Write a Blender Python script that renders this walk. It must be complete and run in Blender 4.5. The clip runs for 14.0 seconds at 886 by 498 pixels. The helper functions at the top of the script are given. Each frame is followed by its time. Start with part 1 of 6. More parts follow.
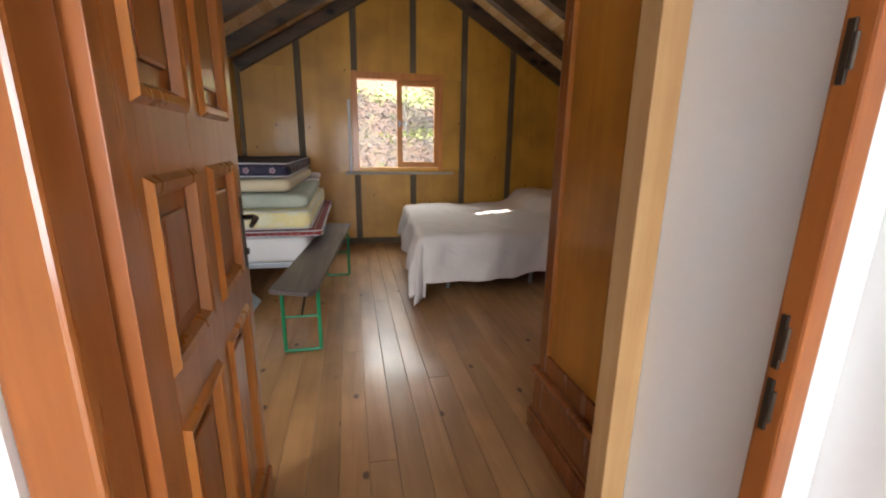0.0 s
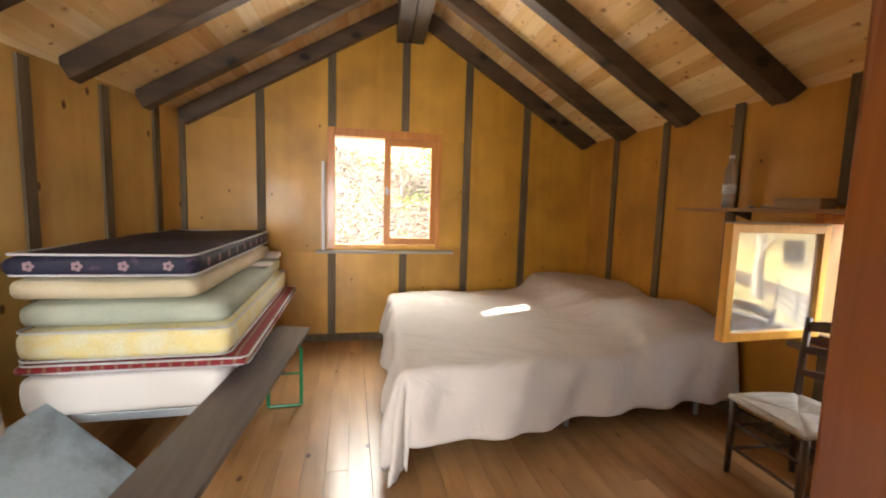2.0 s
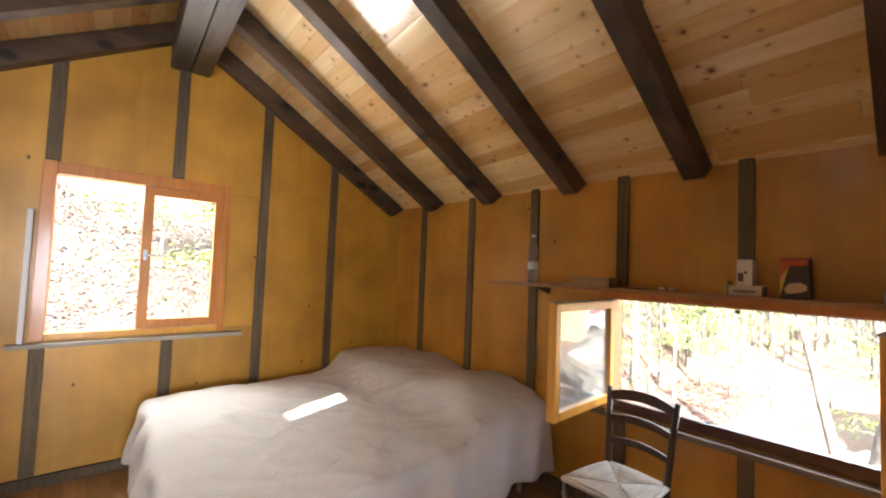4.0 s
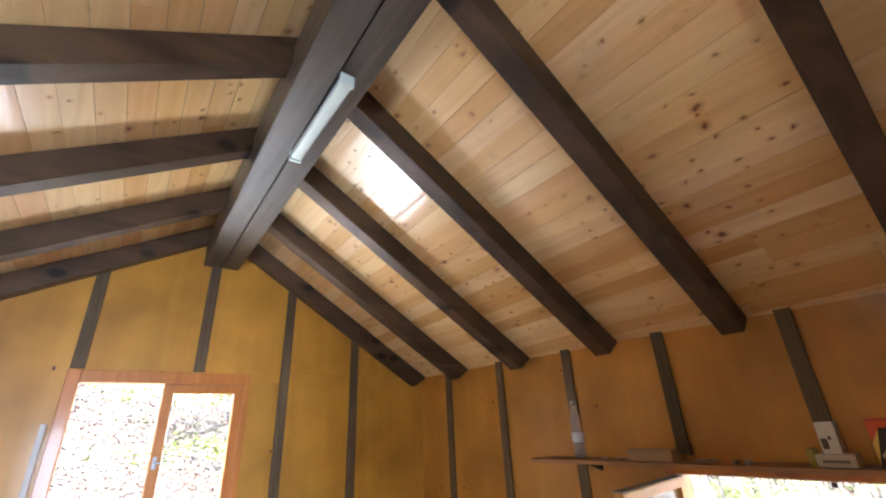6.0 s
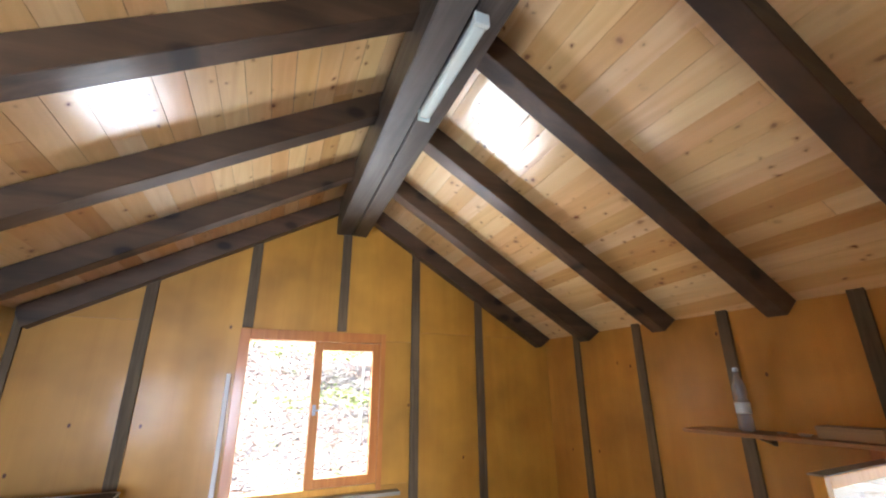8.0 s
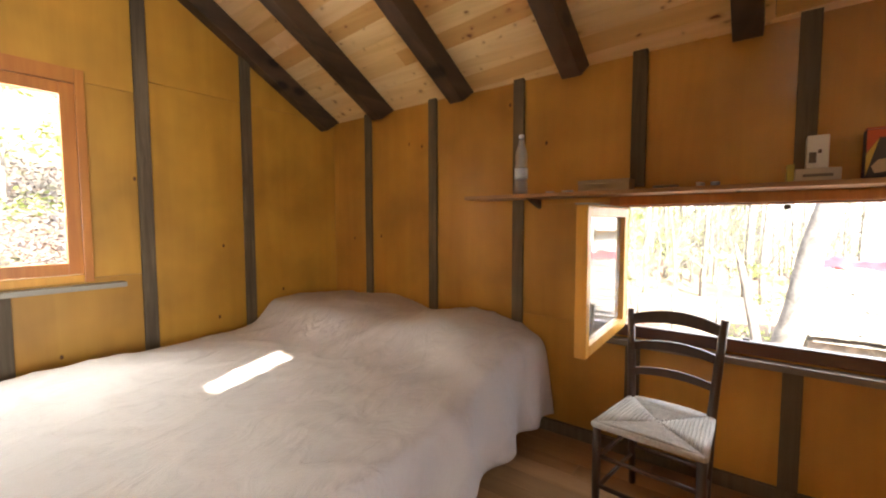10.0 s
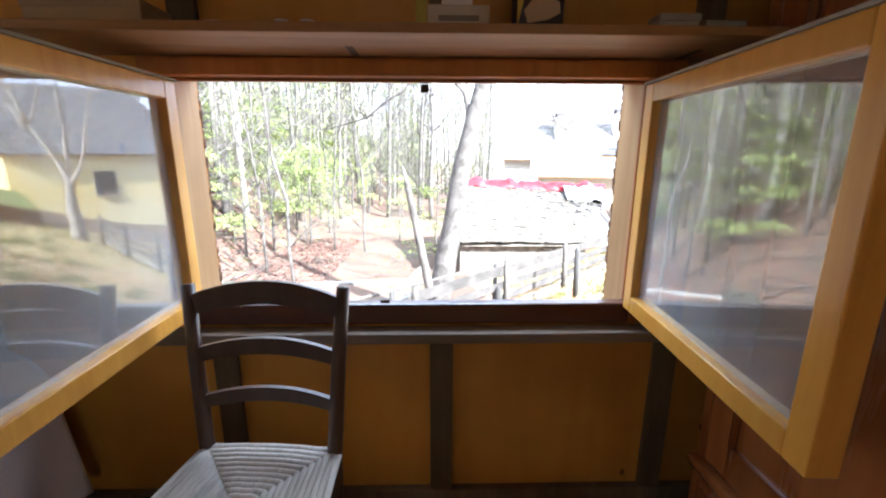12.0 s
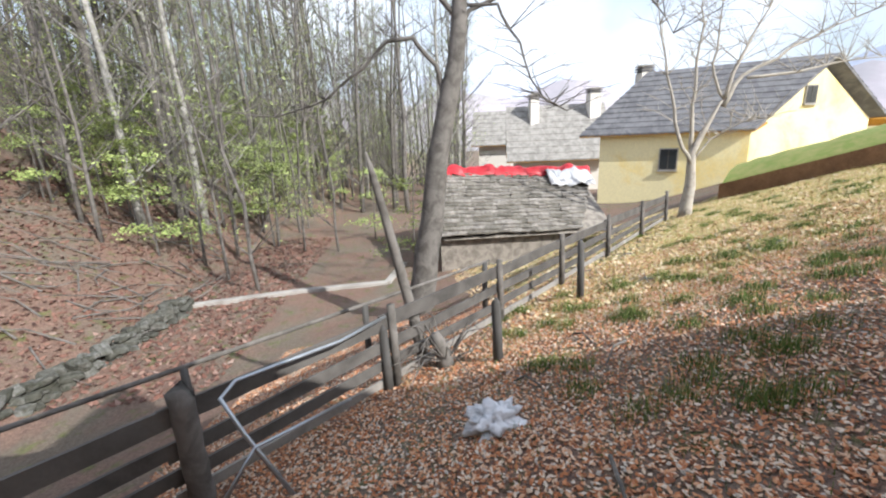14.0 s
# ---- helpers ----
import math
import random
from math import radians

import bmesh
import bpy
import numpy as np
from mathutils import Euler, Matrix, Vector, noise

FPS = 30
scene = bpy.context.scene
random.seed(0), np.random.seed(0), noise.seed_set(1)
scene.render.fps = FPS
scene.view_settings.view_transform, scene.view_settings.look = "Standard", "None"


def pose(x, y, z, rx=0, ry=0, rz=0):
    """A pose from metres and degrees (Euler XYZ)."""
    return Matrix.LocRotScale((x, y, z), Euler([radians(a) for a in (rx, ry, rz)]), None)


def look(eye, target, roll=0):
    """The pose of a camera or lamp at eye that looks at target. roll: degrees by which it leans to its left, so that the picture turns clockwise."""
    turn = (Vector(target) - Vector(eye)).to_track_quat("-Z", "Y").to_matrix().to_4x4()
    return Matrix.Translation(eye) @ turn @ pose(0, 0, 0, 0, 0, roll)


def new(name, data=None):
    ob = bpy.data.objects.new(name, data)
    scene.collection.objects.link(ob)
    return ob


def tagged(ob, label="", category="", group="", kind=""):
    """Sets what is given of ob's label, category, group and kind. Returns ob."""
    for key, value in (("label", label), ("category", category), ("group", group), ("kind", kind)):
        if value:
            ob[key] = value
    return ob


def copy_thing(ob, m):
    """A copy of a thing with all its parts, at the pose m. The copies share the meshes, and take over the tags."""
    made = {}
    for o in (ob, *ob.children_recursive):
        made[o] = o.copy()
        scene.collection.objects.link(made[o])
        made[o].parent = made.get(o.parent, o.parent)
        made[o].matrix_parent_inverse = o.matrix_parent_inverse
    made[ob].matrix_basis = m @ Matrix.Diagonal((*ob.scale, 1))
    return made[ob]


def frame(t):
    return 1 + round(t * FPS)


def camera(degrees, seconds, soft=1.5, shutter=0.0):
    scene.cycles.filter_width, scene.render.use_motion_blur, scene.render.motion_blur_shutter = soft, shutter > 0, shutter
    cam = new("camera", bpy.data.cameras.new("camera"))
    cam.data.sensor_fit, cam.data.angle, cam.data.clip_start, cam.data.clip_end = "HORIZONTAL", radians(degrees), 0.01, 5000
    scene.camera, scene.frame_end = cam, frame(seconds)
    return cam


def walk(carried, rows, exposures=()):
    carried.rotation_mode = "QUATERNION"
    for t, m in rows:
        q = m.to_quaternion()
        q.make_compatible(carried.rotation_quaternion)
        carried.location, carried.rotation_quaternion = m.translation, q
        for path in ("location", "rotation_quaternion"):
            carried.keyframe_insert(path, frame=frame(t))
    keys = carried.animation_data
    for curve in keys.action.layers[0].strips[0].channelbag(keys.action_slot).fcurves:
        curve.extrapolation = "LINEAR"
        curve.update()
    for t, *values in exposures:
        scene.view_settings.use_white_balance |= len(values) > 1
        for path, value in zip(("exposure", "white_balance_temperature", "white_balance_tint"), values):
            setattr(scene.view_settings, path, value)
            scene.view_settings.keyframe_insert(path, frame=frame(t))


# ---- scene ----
cam = camera(93.5, 14.0, soft=2.1)
PATH = [
    (0, (0.261, 0.818, 1.347), (0.677, 2.714, 0.864), 0.8),
    (0.5, (0.378, 1.145, 1.357), (0.66, 3.078, 0.926), 0.9),
    (1, (0.448, 1.499, 1.388), (0.664, 3.458, 1.046), 1.1),
    (1.5, (0.511, 1.82, 1.424), (0.756, 3.787, 1.157), 1.1),
    (2, (0.547, 2.101, 1.473), (0.977, 4.044, 1.271), 1.7),
    (2.5, (0.542, 2.312, 1.534), (1.282, 4.164, 1.378), 1.1),
    (3, (0.532, 2.452, 1.537), (1.584, 4.147, 1.396), 0.9),
    (5.5, (0.472, 2.712, 1.749), (1.823, 4.06, 2.347), -2.2),
    (6, (0.423, 2.703, 1.784), (1.611, 4.113, 2.559), -2.8),
    (6.5, (0.381, 2.709, 1.82), (1.379, 4.188, 2.722), -2.7),
    (7, (0.317, 2.746, 1.82), (1.099, 4.349, 2.725), -2.1),
    (9.5, (0.549, 3.26, 1.53), (1.643, 4.934, 1.509), -1.7),
    (10, (0.804, 3.39, 1.356), (2.383, 4.611, 1.227), -0.1),
    (10.5, (1.098, 3.457, 1.331), (2.989, 4.066, 1.1), -1.6),
    (11, (1.382, 3.388, 1.282), (3.346, 3.568, 0.948), -1.0),
    (11.5, (1.71, 3.309, 1.27), (3.665, 3.313, 0.848), -0.1),
    (12, (2.058, 3.289, 1.245), (4.004, 3.241, 0.787), 0.2),
    (12.5, (2.385, 3.274, 1.247), (4.325, 3.225, 0.763), -0.5),
    (13, (2.66, 3.218, 1.24), (4.587, 3.209, 0.707), -1.3),
    (13.5, (2.903, 3.245, 1.172), (4.82, 3.157, 0.609), -2.8),
    (14, (3.268, 3.267, 1.13), (5.197, 3.12, 0.625), -2.5),
]
walk(cam, [(t, look(eye, target, roll)) for t, eye, target, roll in PATH],
     exposures=[(0, 2.3, 6300, 10), (0.5, 2.75, 6700, 10), (0.8, 2.9, 7000, 10), (1.5, 3.15, 7000, 10), (3, 3.25, 6700, 10), (5.5, 3.5, 5600, 10), (7, 3.5, 5450, 10),
                (9.5, 3.25, 6000, 10), (10.5, 3.65, 6700, 10), (11, 3.6, 6000, 10), (11.5, 3.25, 5600, 10), (12, 2.55, 5400, 10), (12.5, 1.65, 5200, 10),
                (13, 1.18, 5400, 10), (13.5, 0.88, 5600, 10), (14, 0.55, 5900, 10)])

# ---- daylight ----
SUN_TURN, SUN_HIGH = 44.5, 35.6      # the way the light travels, from +y towards +x; height of the sun
world = bpy.data.worlds.new("world")
scene.world = world
world.use_nodes = True
sky = world.node_tree.nodes.new("ShaderNodeTexSky")
sky.sky_type, sky.sun_disc = "NISHITA", False
sky.sun_elevation, sky.sun_rotation = radians(SUN_HIGH), radians(180 + SUN_TURN)
sky.air_density, sky.dust_density = 1.0, 3.0
back = world.node_tree.nodes["Background"]
back.inputs["Strength"].default_value = 0.14
# thin broken cloud over the blue
wt = world.node_tree
wc = wt.nodes.new("ShaderNodeTexCoord")
cloud = wt.nodes.new("ShaderNodeTexNoise")
cloud.inputs["Scale"].default_value, cloud.inputs["Detail"].default_value = 2.6, 6.0
wt.links.new(wc.outputs["Generated"], cloud.inputs["Vector"])
veil = wt.nodes.new("ShaderNodeValToRGB")
veil.color_ramp.elements[0].position, veil.color_ramp.elements[0].color = 0.36, (0.25, 0.25, 0.25, 1)
veil.color_ramp.elements[1].position, veil.color_ramp.elements[1].color = 0.62, (0.95, 0.95, 0.95, 1)
wt.links.new(cloud.outputs["Fac"], veil.inputs["Fac"])
over = wt.nodes.new("ShaderNodeMix")
over.data_type = "RGBA"
over.inputs[7].default_value = (6.6, 6.8, 7.1, 1)
wt.links.new(veil.outputs["Color"], over.inputs[0])
wt.links.new(sky.outputs[0], over.inputs[6])
wt.links.new(over.outputs[2], back.inputs[0])
sun_data = bpy.data.lights.new("sun", "SUN")
sun_data.energy, sun_data.angle, sun_data.color = 5.0, radians(0.6), (1.0, 0.93, 0.82)
sun = new("sun", sun_data)
ha, hb = radians(SUN_TURN), radians(SUN_HIGH)
way = Vector((math.sin(ha) * math.cos(hb), math.cos(ha) * math.cos(hb), -math.sin(hb)))
sun.matrix_world = look(tuple(-40 * way), (0, 0, 0))


def sky_lamp(name, eye, target, width, height, watts, color):
    data = bpy.data.lights.new(name, "AREA")
    data.shape, data.size, data.size_y, data.energy, data.color = "RECTANGLE", width, height, watts, color
    ob = new(name, data)
    ob.matrix_world = look(eye, target)
    return ob


sky_lamp("daylight_east_window", (4.5, 3.36, 2.75), (2.4, 3.3, 0.3), 1.6, 1.0, 14, (0.78, 0.885, 1.0))
sky_lamp("daylight_north_window", (0.8, 7.7, 2.9), (0.9, 5.0, 0.6), 1.4, 1.2, 20, (0.97, 1.0, 0.94))
# fill lamp added behind the cabin, as light off the ground, for the ceiling
sky_lamp("daylight_from_bank", (0.85, 7.75, 0.30), (2.3, 4.3, 3.0), 1.9, 0.8, 17, (1.0, 0.96, 0.90))
sky_lamp("daylight_entrance", (0.0, -2.3, 1.2), (1.05, 1.7, 1.1), 0.9, 1.7, 25, (0.92, 0.95, 1.0))
# lamp of an unseen, assumed south window; it brightens the west side
sky_lamp("daylight_south_window", (-1.0, 1.50, 1.45), (0.6, 4.6, 1.1), 1.0, 0.95, 9, (0.88, 0.94, 1.0))


# ---- materials ----
def shader(name):
    m = bpy.data.materials.new(name)
    m.use_nodes = True
    t = m.node_tree
    return m, t, t.nodes["Principled BSDF"]


def node(t, kind, **values):
    n = t.nodes.new(kind)
    for k, v in values.items():
        n.inputs[k].default_value = v
    return n


def coords(t, scale=(1, 1, 1), jitter=0.0):
    """Object coordinates, scaled; jitter shifts them from one piece to the next."""
    tc, mp = t.nodes.new("ShaderNodeTexCoord"), t.nodes.new("ShaderNodeMapping")
    mp.inputs["Scale"].default_value = scale
    t.links.new(tc.outputs["Object"], mp.inputs["Vector"])
    if jitter:
        info, mul = t.nodes.new("ShaderNodeObjectInfo"), t.nodes.new("ShaderNodeMath")
        mul.operation = "MULTIPLY"
        mul.inputs[1].default_value = jitter
        t.links.new(info.outputs["Random"], mul.inputs[0])
        comb = t.nodes.new("ShaderNodeCombineXYZ")
        for i in range(3):
            t.links.new(mul.outputs[0], comb.inputs[i])
        t.links.new(comb.outputs[0], mp.inputs["Location"])
    return mp.outputs["Vector"]


def noise_of(t, vec, scale, detail=4.0, rough=0.55, distort=0.0):
    n = node(t, "ShaderNodeTexNoise", Scale=scale, Detail=detail, Roughness=rough, Distortion=distort)
    t.links.new(vec, n.inputs["Vector"])
    return n.outputs["Fac"]


def ramp(t, fac, stops):
    r = t.nodes.new("ShaderNodeValToRGB")
    while len(r.color_ramp.elements) < len(stops):
        r.color_ramp.elements.new(0.5)
    for e, (p, c) in zip(r.color_ramp.elements, stops):
        e.position = p
        e.color = (*c, 1) if len(c) == 3 else c
    t.links.new(fac, r.inputs["Fac"])
    return r.outputs["Color"]


def mix(t, fac, a, b, mode="MIX"):
    n = t.nodes.new("ShaderNodeMix")
    n.data_type, n.blend_type = "RGBA", mode
    for sock, v in ((n.inputs[0], fac), (n.inputs[6], a), (n.inputs[7], b)):
        if hasattr(v, "is_output"):
            t.links.new(v, sock)
        elif isinstance(v, (int, float)):
            sock.default_value = v
        else:
            sock.default_value = (*v, 1)
    return n.outputs[2]


def bump(t, bsdf, height, strength=0.2, distance=0.01):
    b = node(t, "ShaderNodeBump", Strength=strength, Distance=distance)
    t.links.new(height, b.inputs["Height"])
    t.links.new(b.outputs[0], bsdf.inputs["Normal"])


def wood(name, dark, light, along="Z", rough=0.5, grain=28.0, stain=0.35, knots=0.0, knot_scale=3.0, jitter=7.0, coat=0.0, relief=0.25, vary=0.25, face="XY", islands=False, coat_rough=0.12):
    """Sawn or varnished timber with its grain along one axis."""
    m, t, b = shader(name)
    s = {"X": (0.07, 1, 1), "Y": (1, 0.07, 1), "Z": (1, 1, 0.07)}[along]
    v = coords(t, s, jitter)
    w = coords(t, (1, 1, 1), jitter)
    fine = noise_of(t, v, grain, 6, 0.6, 0.6)
    broad = noise_of(t, v, grain * 0.18, 3, 0.5, 1.2)
    col = ramp(t, fine, [(0.3, dark), (0.7, light)])
    mid = tuple((p + q) / 2 for p, q in zip(dark, light))
    col = mix(t, ramp(t, broad, [(0.35, (0, 0, 0)), (0.7, (1, 1, 1))]), col, mix(t, 0.6, col, mid))
    patch = ramp(t, noise_of(t, w, 1.7, 3), [(0.4, (1, 1, 1)), (0.72, (1 - stain, 1 - stain * 1.05, 1 - stain * 1.15))])
    col = mix(t, 1.0, col, patch, "MULTIPLY")
    info = t.nodes.new("ShaderNodeNewGeometry" if islands else "ShaderNodeObjectInfo")
    col = mix(t, 1.0, col, ramp(t, info.outputs["Random Per Island" if islands else "Random"], [(0, (1 - vary, 1 - vary, 1 - vary * 1.1)), (1, (1 + 0 * vary, 1, 1))]), "MULTIPLY")
    if knots:
        vk = coords(t, {"X": (0.65, 1, 1), "Y": (1, 0.65, 1), "Z": (1, 1, 0.65)}[along], jitter)
        sep, com = t.nodes.new("ShaderNodeSeparateXYZ"), t.nodes.new("ShaderNodeCombineXYZ")
        t.links.new(vk, sep.inputs[0])
        for i, ax in enumerate(face):
            t.links.new(sep.outputs[ax], com.inputs[i])
        vo = node(t, "ShaderNodeTexVoronoi", Scale=knot_scale, Randomness=1.0)
        vo.voronoi_dimensions = "2D"
        t.links.new(com.outputs[0], vo.inputs["Vector"])
        spots = ramp(t, vo.outputs["Distance"], [(knots * 0.5, (1, 1, 1)), (knots, (0, 0, 0))])
        halo = ramp(t, vo.outputs["Distance"], [(knots * 0.8, (0.45,) * 3), (knots * 2.4, (0, 0, 0))])
        pick = ramp(t, vo.outputs["Color"], [(0.42, (0, 0, 0)), (0.5, (1, 1, 1))])
        col = mix(t, mix(t, 1.0, halo, pick, "MULTIPLY"), col, dark)
        col = mix(t, mix(t, 1.0, spots, pick, "MULTIPLY"), col, tuple(c * s for c, s in zip(dark, (0.20, 0.13, 0.11))))
    t.links.new(col, b.inputs["Base Color"])
    r = ramp(t, fine, [(0, (rough + 0.12,) * 3), (1, (max(0.05, rough - 0.1),) * 3)])
    t.links.new(r, b.inputs["Roughness"])
    b.inputs["Coat Weight"].default_value = coat
    b.inputs["Coat Roughness"].default_value = coat_rough
    bump(t, b, fine, relief, 0.004)
    return m


def pine():
    """Varnished ceiling boards: tone changes from board to board, scattered uneven knots."""
    m, t, b = shader("pine_boarding")
    g = t.nodes.new("ShaderNodeNewGeometry")
    rnd = g.outputs["Random Per Island"]
    v = coords(t, (1, 0.06, 1))
    w = coords(t, (1, 0.7, 1))
    shift = t.nodes.new("ShaderNodeVectorMath")
    shift.operation = "MULTIPLY_ADD"
    t.links.new(rnd, shift.inputs[0])
    shift.inputs[1].default_value = (7.0, 31.0, 0.0)
    t.links.new(v, shift.inputs[2])
    grain = noise_of(t, shift.outputs[0], 16, 5, 0.55, 0.8)
    broad = noise_of(t, shift.outputs[0], 5, 3, 0.5, 1.0)
    tone = ramp(t, rnd, [(0.0, (0.72, 0.42, 0.135)), (0.25, (0.90, 0.64, 0.28)), (0.5, (0.95, 0.74, 0.38)), (0.75, (0.86, 0.55, 0.235)), (1.0, (0.97, 0.79, 0.47))])
    col = mix(t, ramp(t, grain, [(0.35, (0, 0, 0)), (0.68, (0.55, 0.55, 0.55))]), tone, mix(t, 1.0, tone, (0.74, 0.62, 0.48), "MULTIPLY"))
    col = mix(t, ramp(t, broad, [(0.5, (0, 0, 0)), (0.75, (0.5, 0.5, 0.5))]), col, mix(t, 1.0, tone, (0.84, 0.70, 0.52), "MULTIPLY"))
    wob = node(t, "ShaderNodeTexNoise", Scale=22.0, Detail=2.0)
    t.links.new(w, wob.inputs["Vector"])
    jig = t.nodes.new("ShaderNodeVectorMath")
    jig.operation = "MULTIPLY_ADD"
    t.links.new(wob.outputs["Color"], jig.inputs[0])
    jig.inputs[1].default_value = (0.035, 0.035, 0.0)
    t.links.new(w, jig.inputs[2])
    clump = noise_of(t, w, 1.9, 2)
    for scale, size, lo in ((4.6, 0.062, 0.46), (11.5, 0.08, 0.52)):
        vo = node(t, "ShaderNodeTexVoronoi", Scale=scale, Randomness=1.0)
        vo.voronoi_dimensions = "2D"
        t.links.new(jig.outputs[0], vo.inputs["Vector"])
        core = ramp(t, vo.outputs["Distance"], [(size * 0.45, (1, 1, 1)), (size, (0, 0, 0))])
        halo = ramp(t, vo.outputs["Distance"], [(size * 0.8, (0.6, 0.6, 0.6)), (size * 2.3, (0, 0, 0))])
        pick = mix(t, 1.0, ramp(t, vo.outputs["Color"], [(lo, (0, 0, 0)), (lo + 0.12, (1, 1, 1))]), ramp(t, clump, [(0.42, (0.1, 0.1, 0.1)), (0.58, (1, 1, 1))]), "MULTIPLY")
        col = mix(t, mix(t, 1.0, halo, pick, "MULTIPLY"), col, (0.46, 0.20, 0.055))
        col = mix(t, mix(t, 1.0, core, pick, "MULTIPLY"), col, (0.20, 0.068, 0.02))
    t.links.new(col, b.inputs["Base Color"])
    b.inputs["Roughness"].default_value = 0.42
    b.inputs["Coat Weight"].default_value = 1.0
    b.inputs["Coat Roughness"].default_value = 0.2
    b.inputs["Coat IOR"].default_value = 1.65
    bump(t, b, grain, 0.05, 0.003)
    return m


def plain(name, color, rough=0.6, metal=0.0, spots=0.15, scale=9.0, relief=0.1, fine=90.0, coat=0.0):
    """Paint, plaster, metal or cloth: one colour with blotches and fine grain."""
    m, t, b = shader(name)
    v = coords(t, (1, 1, 1), 3.0)
    big = noise_of(t, v, scale, 4)
    small = noise_of(t, v, fine, 3)
    col = mix(t, big, tuple(c * (1 - spots) for c in color), tuple(min(1, c * (1 + spots * 0.6)) for c in color))
    col = mix(t, ramp(t, small, [(0.35, (0, 0, 0)), (0.75, (0.35,) * 3)]), col, tuple(c * (1 - spots) for c in color))
    t.links.new(col, b.inputs["Base Color"])
    b.inputs["Metallic"].default_value = metal
    t.links.new(ramp(t, big, [(0.2, (max(0.03, rough - 0.08),) * 3), (0.8, (min(1, rough + 0.08),) * 3)]), b.inputs["Roughness"])
    b.inputs["Coat Weight"].default_value = coat
    bump(t, b, small, relief, 0.003)
    return m


def stained(name, base, stain, rough=0.6, scale=3.0, edge=(0.45, 0.62), relief=0.15, grain=60.0):
    """A surface with irregular blotches of a second colour."""
    m, t, b = shader(name)
    v = coords(t)
    big = noise_of(t, v, scale, 6, 0.62, 0.5)
    col = ramp(t, big, [(edge[0], base), (edge[1], stain)])
    col = mix(t, ramp(t, noise_of(t, v, grain, 4), [(0.3, (0, 0, 0)), (0.8, (0.5,) * 3)]), col, tuple(c * 0.7 for c in base))
    t.links.new(col, b.inputs["Base Color"])
    b.inputs["Roughness"].default_value = rough
    bump(t, b, noise_of(t, v, grain, 4), relief, 0.004)
    return m


def glass(name, tint=(0.97, 0.99, 0.98)):
    m, t, b = shader(name)
    b.inputs["Base Color"].default_value = (*tint, 1)
    b.inputs["Transmission Weight"].default_value = 1.0
    b.inputs["Roughness"].default_value = 0.02
    b.inputs["IOR"].default_value = 1.45
    return m


PANEL = wood("varnished_plywood", (0.52, 0.245, 0.024), (0.69, 0.36, 0.045), "Z", 0.46, 5.0, 0.34, 0.026, 2.2, 9.0, 0.12, 0.05, 0.14, "XZ")
PANEL_E = wood("varnished_plywood_side", (0.51, 0.225, 0.024), (0.675, 0.33, 0.045), "Z", 0.46, 5.0, 0.34, 0.026, 2.2, 9.0, 0.12, 0.05, 0.14, "YZ")
PANEL_W = wood("pale_plywood", (0.62, 0.35, 0.085), (0.78, 0.50, 0.16), "Z", 0.5, 5.0, 0.26, 0.06, 2.6, 9.0, 0.1, 0.05, 0.2, "YZ")
BATTEN = wood("grey_batten", (0.10, 0.068, 0.036), (0.21, 0.15, 0.083), "Z", 0.7, 30, 0.4, 0.05, 3, 9.0, face="XZ")
BEAM = wood("dark_beam", (0.028, 0.015, 0.008), (0.185, 0.108, 0.06), "X", 0.5, 7, 0.65, 0.14, 3.2, 9.0, 0.08, 0.5, 0.35, "XZ")
BEAM_Y = wood("dark_ridge_beam", (0.05, 0.038, 0.03), (0.145, 0.118, 0.10), "Y", 0.45, 22, 0.4, 0, 3, 9.0, 0.1, 0.4)
PINE = pine()
FLOOR = wood("floor_boards", (0.355, 0.172, 0.062), (0.54, 0.30, 0.13), "Y", 0.36, 12, 0.34, 0.05, 2.6, 17.0, 0.3, 0.06, 0.2, coat_rough=0.16)
DOOR = wood("door_varnish", (0.29, 0.082, 0.017), (0.48, 0.16, 0.038), "Z", 0.3, 16, 0.25, 0, 3, 3.0, 0.35, 0.08, 0.0)
FRAME = wood("orange_window_wood", (0.50, 0.16, 0.03), (0.70, 0.29, 0.06), "Z", 0.35, 18, 0.25, 0, 3, 3.0, 0.3, 0.08, 0.08)
SASH = wood("golden_sash_wood", (0.72, 0.32, 0.036), (0.90, 0.48, 0.08), "Z", 0.35, 18, 0.25, 0, 3, 3.0, 0.3, 0.08, 0.08)
ROBE = wood("wardrobe_red_wood", (0.21, 0.062, 0.018), (0.41, 0.14, 0.037), "Z", 0.24, 14, 0.35, 0, 3, 3.0, 0.9, 0.03, 0.08, coat_rough=0.07)
ROBE_PANEL = wood("wardrobe_side_panel", (0.42, 0.165, 0.02), (0.74, 0.36, 0.052), "Z", 0.32, 5, 0.5, 0.05, 3, 3.0, 0.3, 0.08, 0.0)
RAILWOOD = wood("dark_window_rail", (0.07, 0.02, 0.01), (0.15, 0.05, 0.02), "Y", 0.3, 14, 0.3, 0, 3, 3.0, 0.4, 0.06, 0.05)
NATURAL = wood("planed_softwood", (0.50, 0.27, 0.10), (0.70, 0.44, 0.20), "Z", 0.55, 16, 0.25, 0.07, 3.0, 3.0)
SHELFWOOD = wood("shelf_board", (0.30, 0.14, 0.05), (0.5, 0.27, 0.10), "Y", 0.5, 18, 0.3)
GREYWOOD = wood("weathered_sill", (0.30, 0.27, 0.22), (0.5, 0.46, 0.38), "X", 0.7, 18, 0.3)
GREYWOOD_Y = wood("weathered_ledge", (0.20, 0.15, 0.11), (0.36, 0.28, 0.21), "Y", 0.6, 18, 0.3)
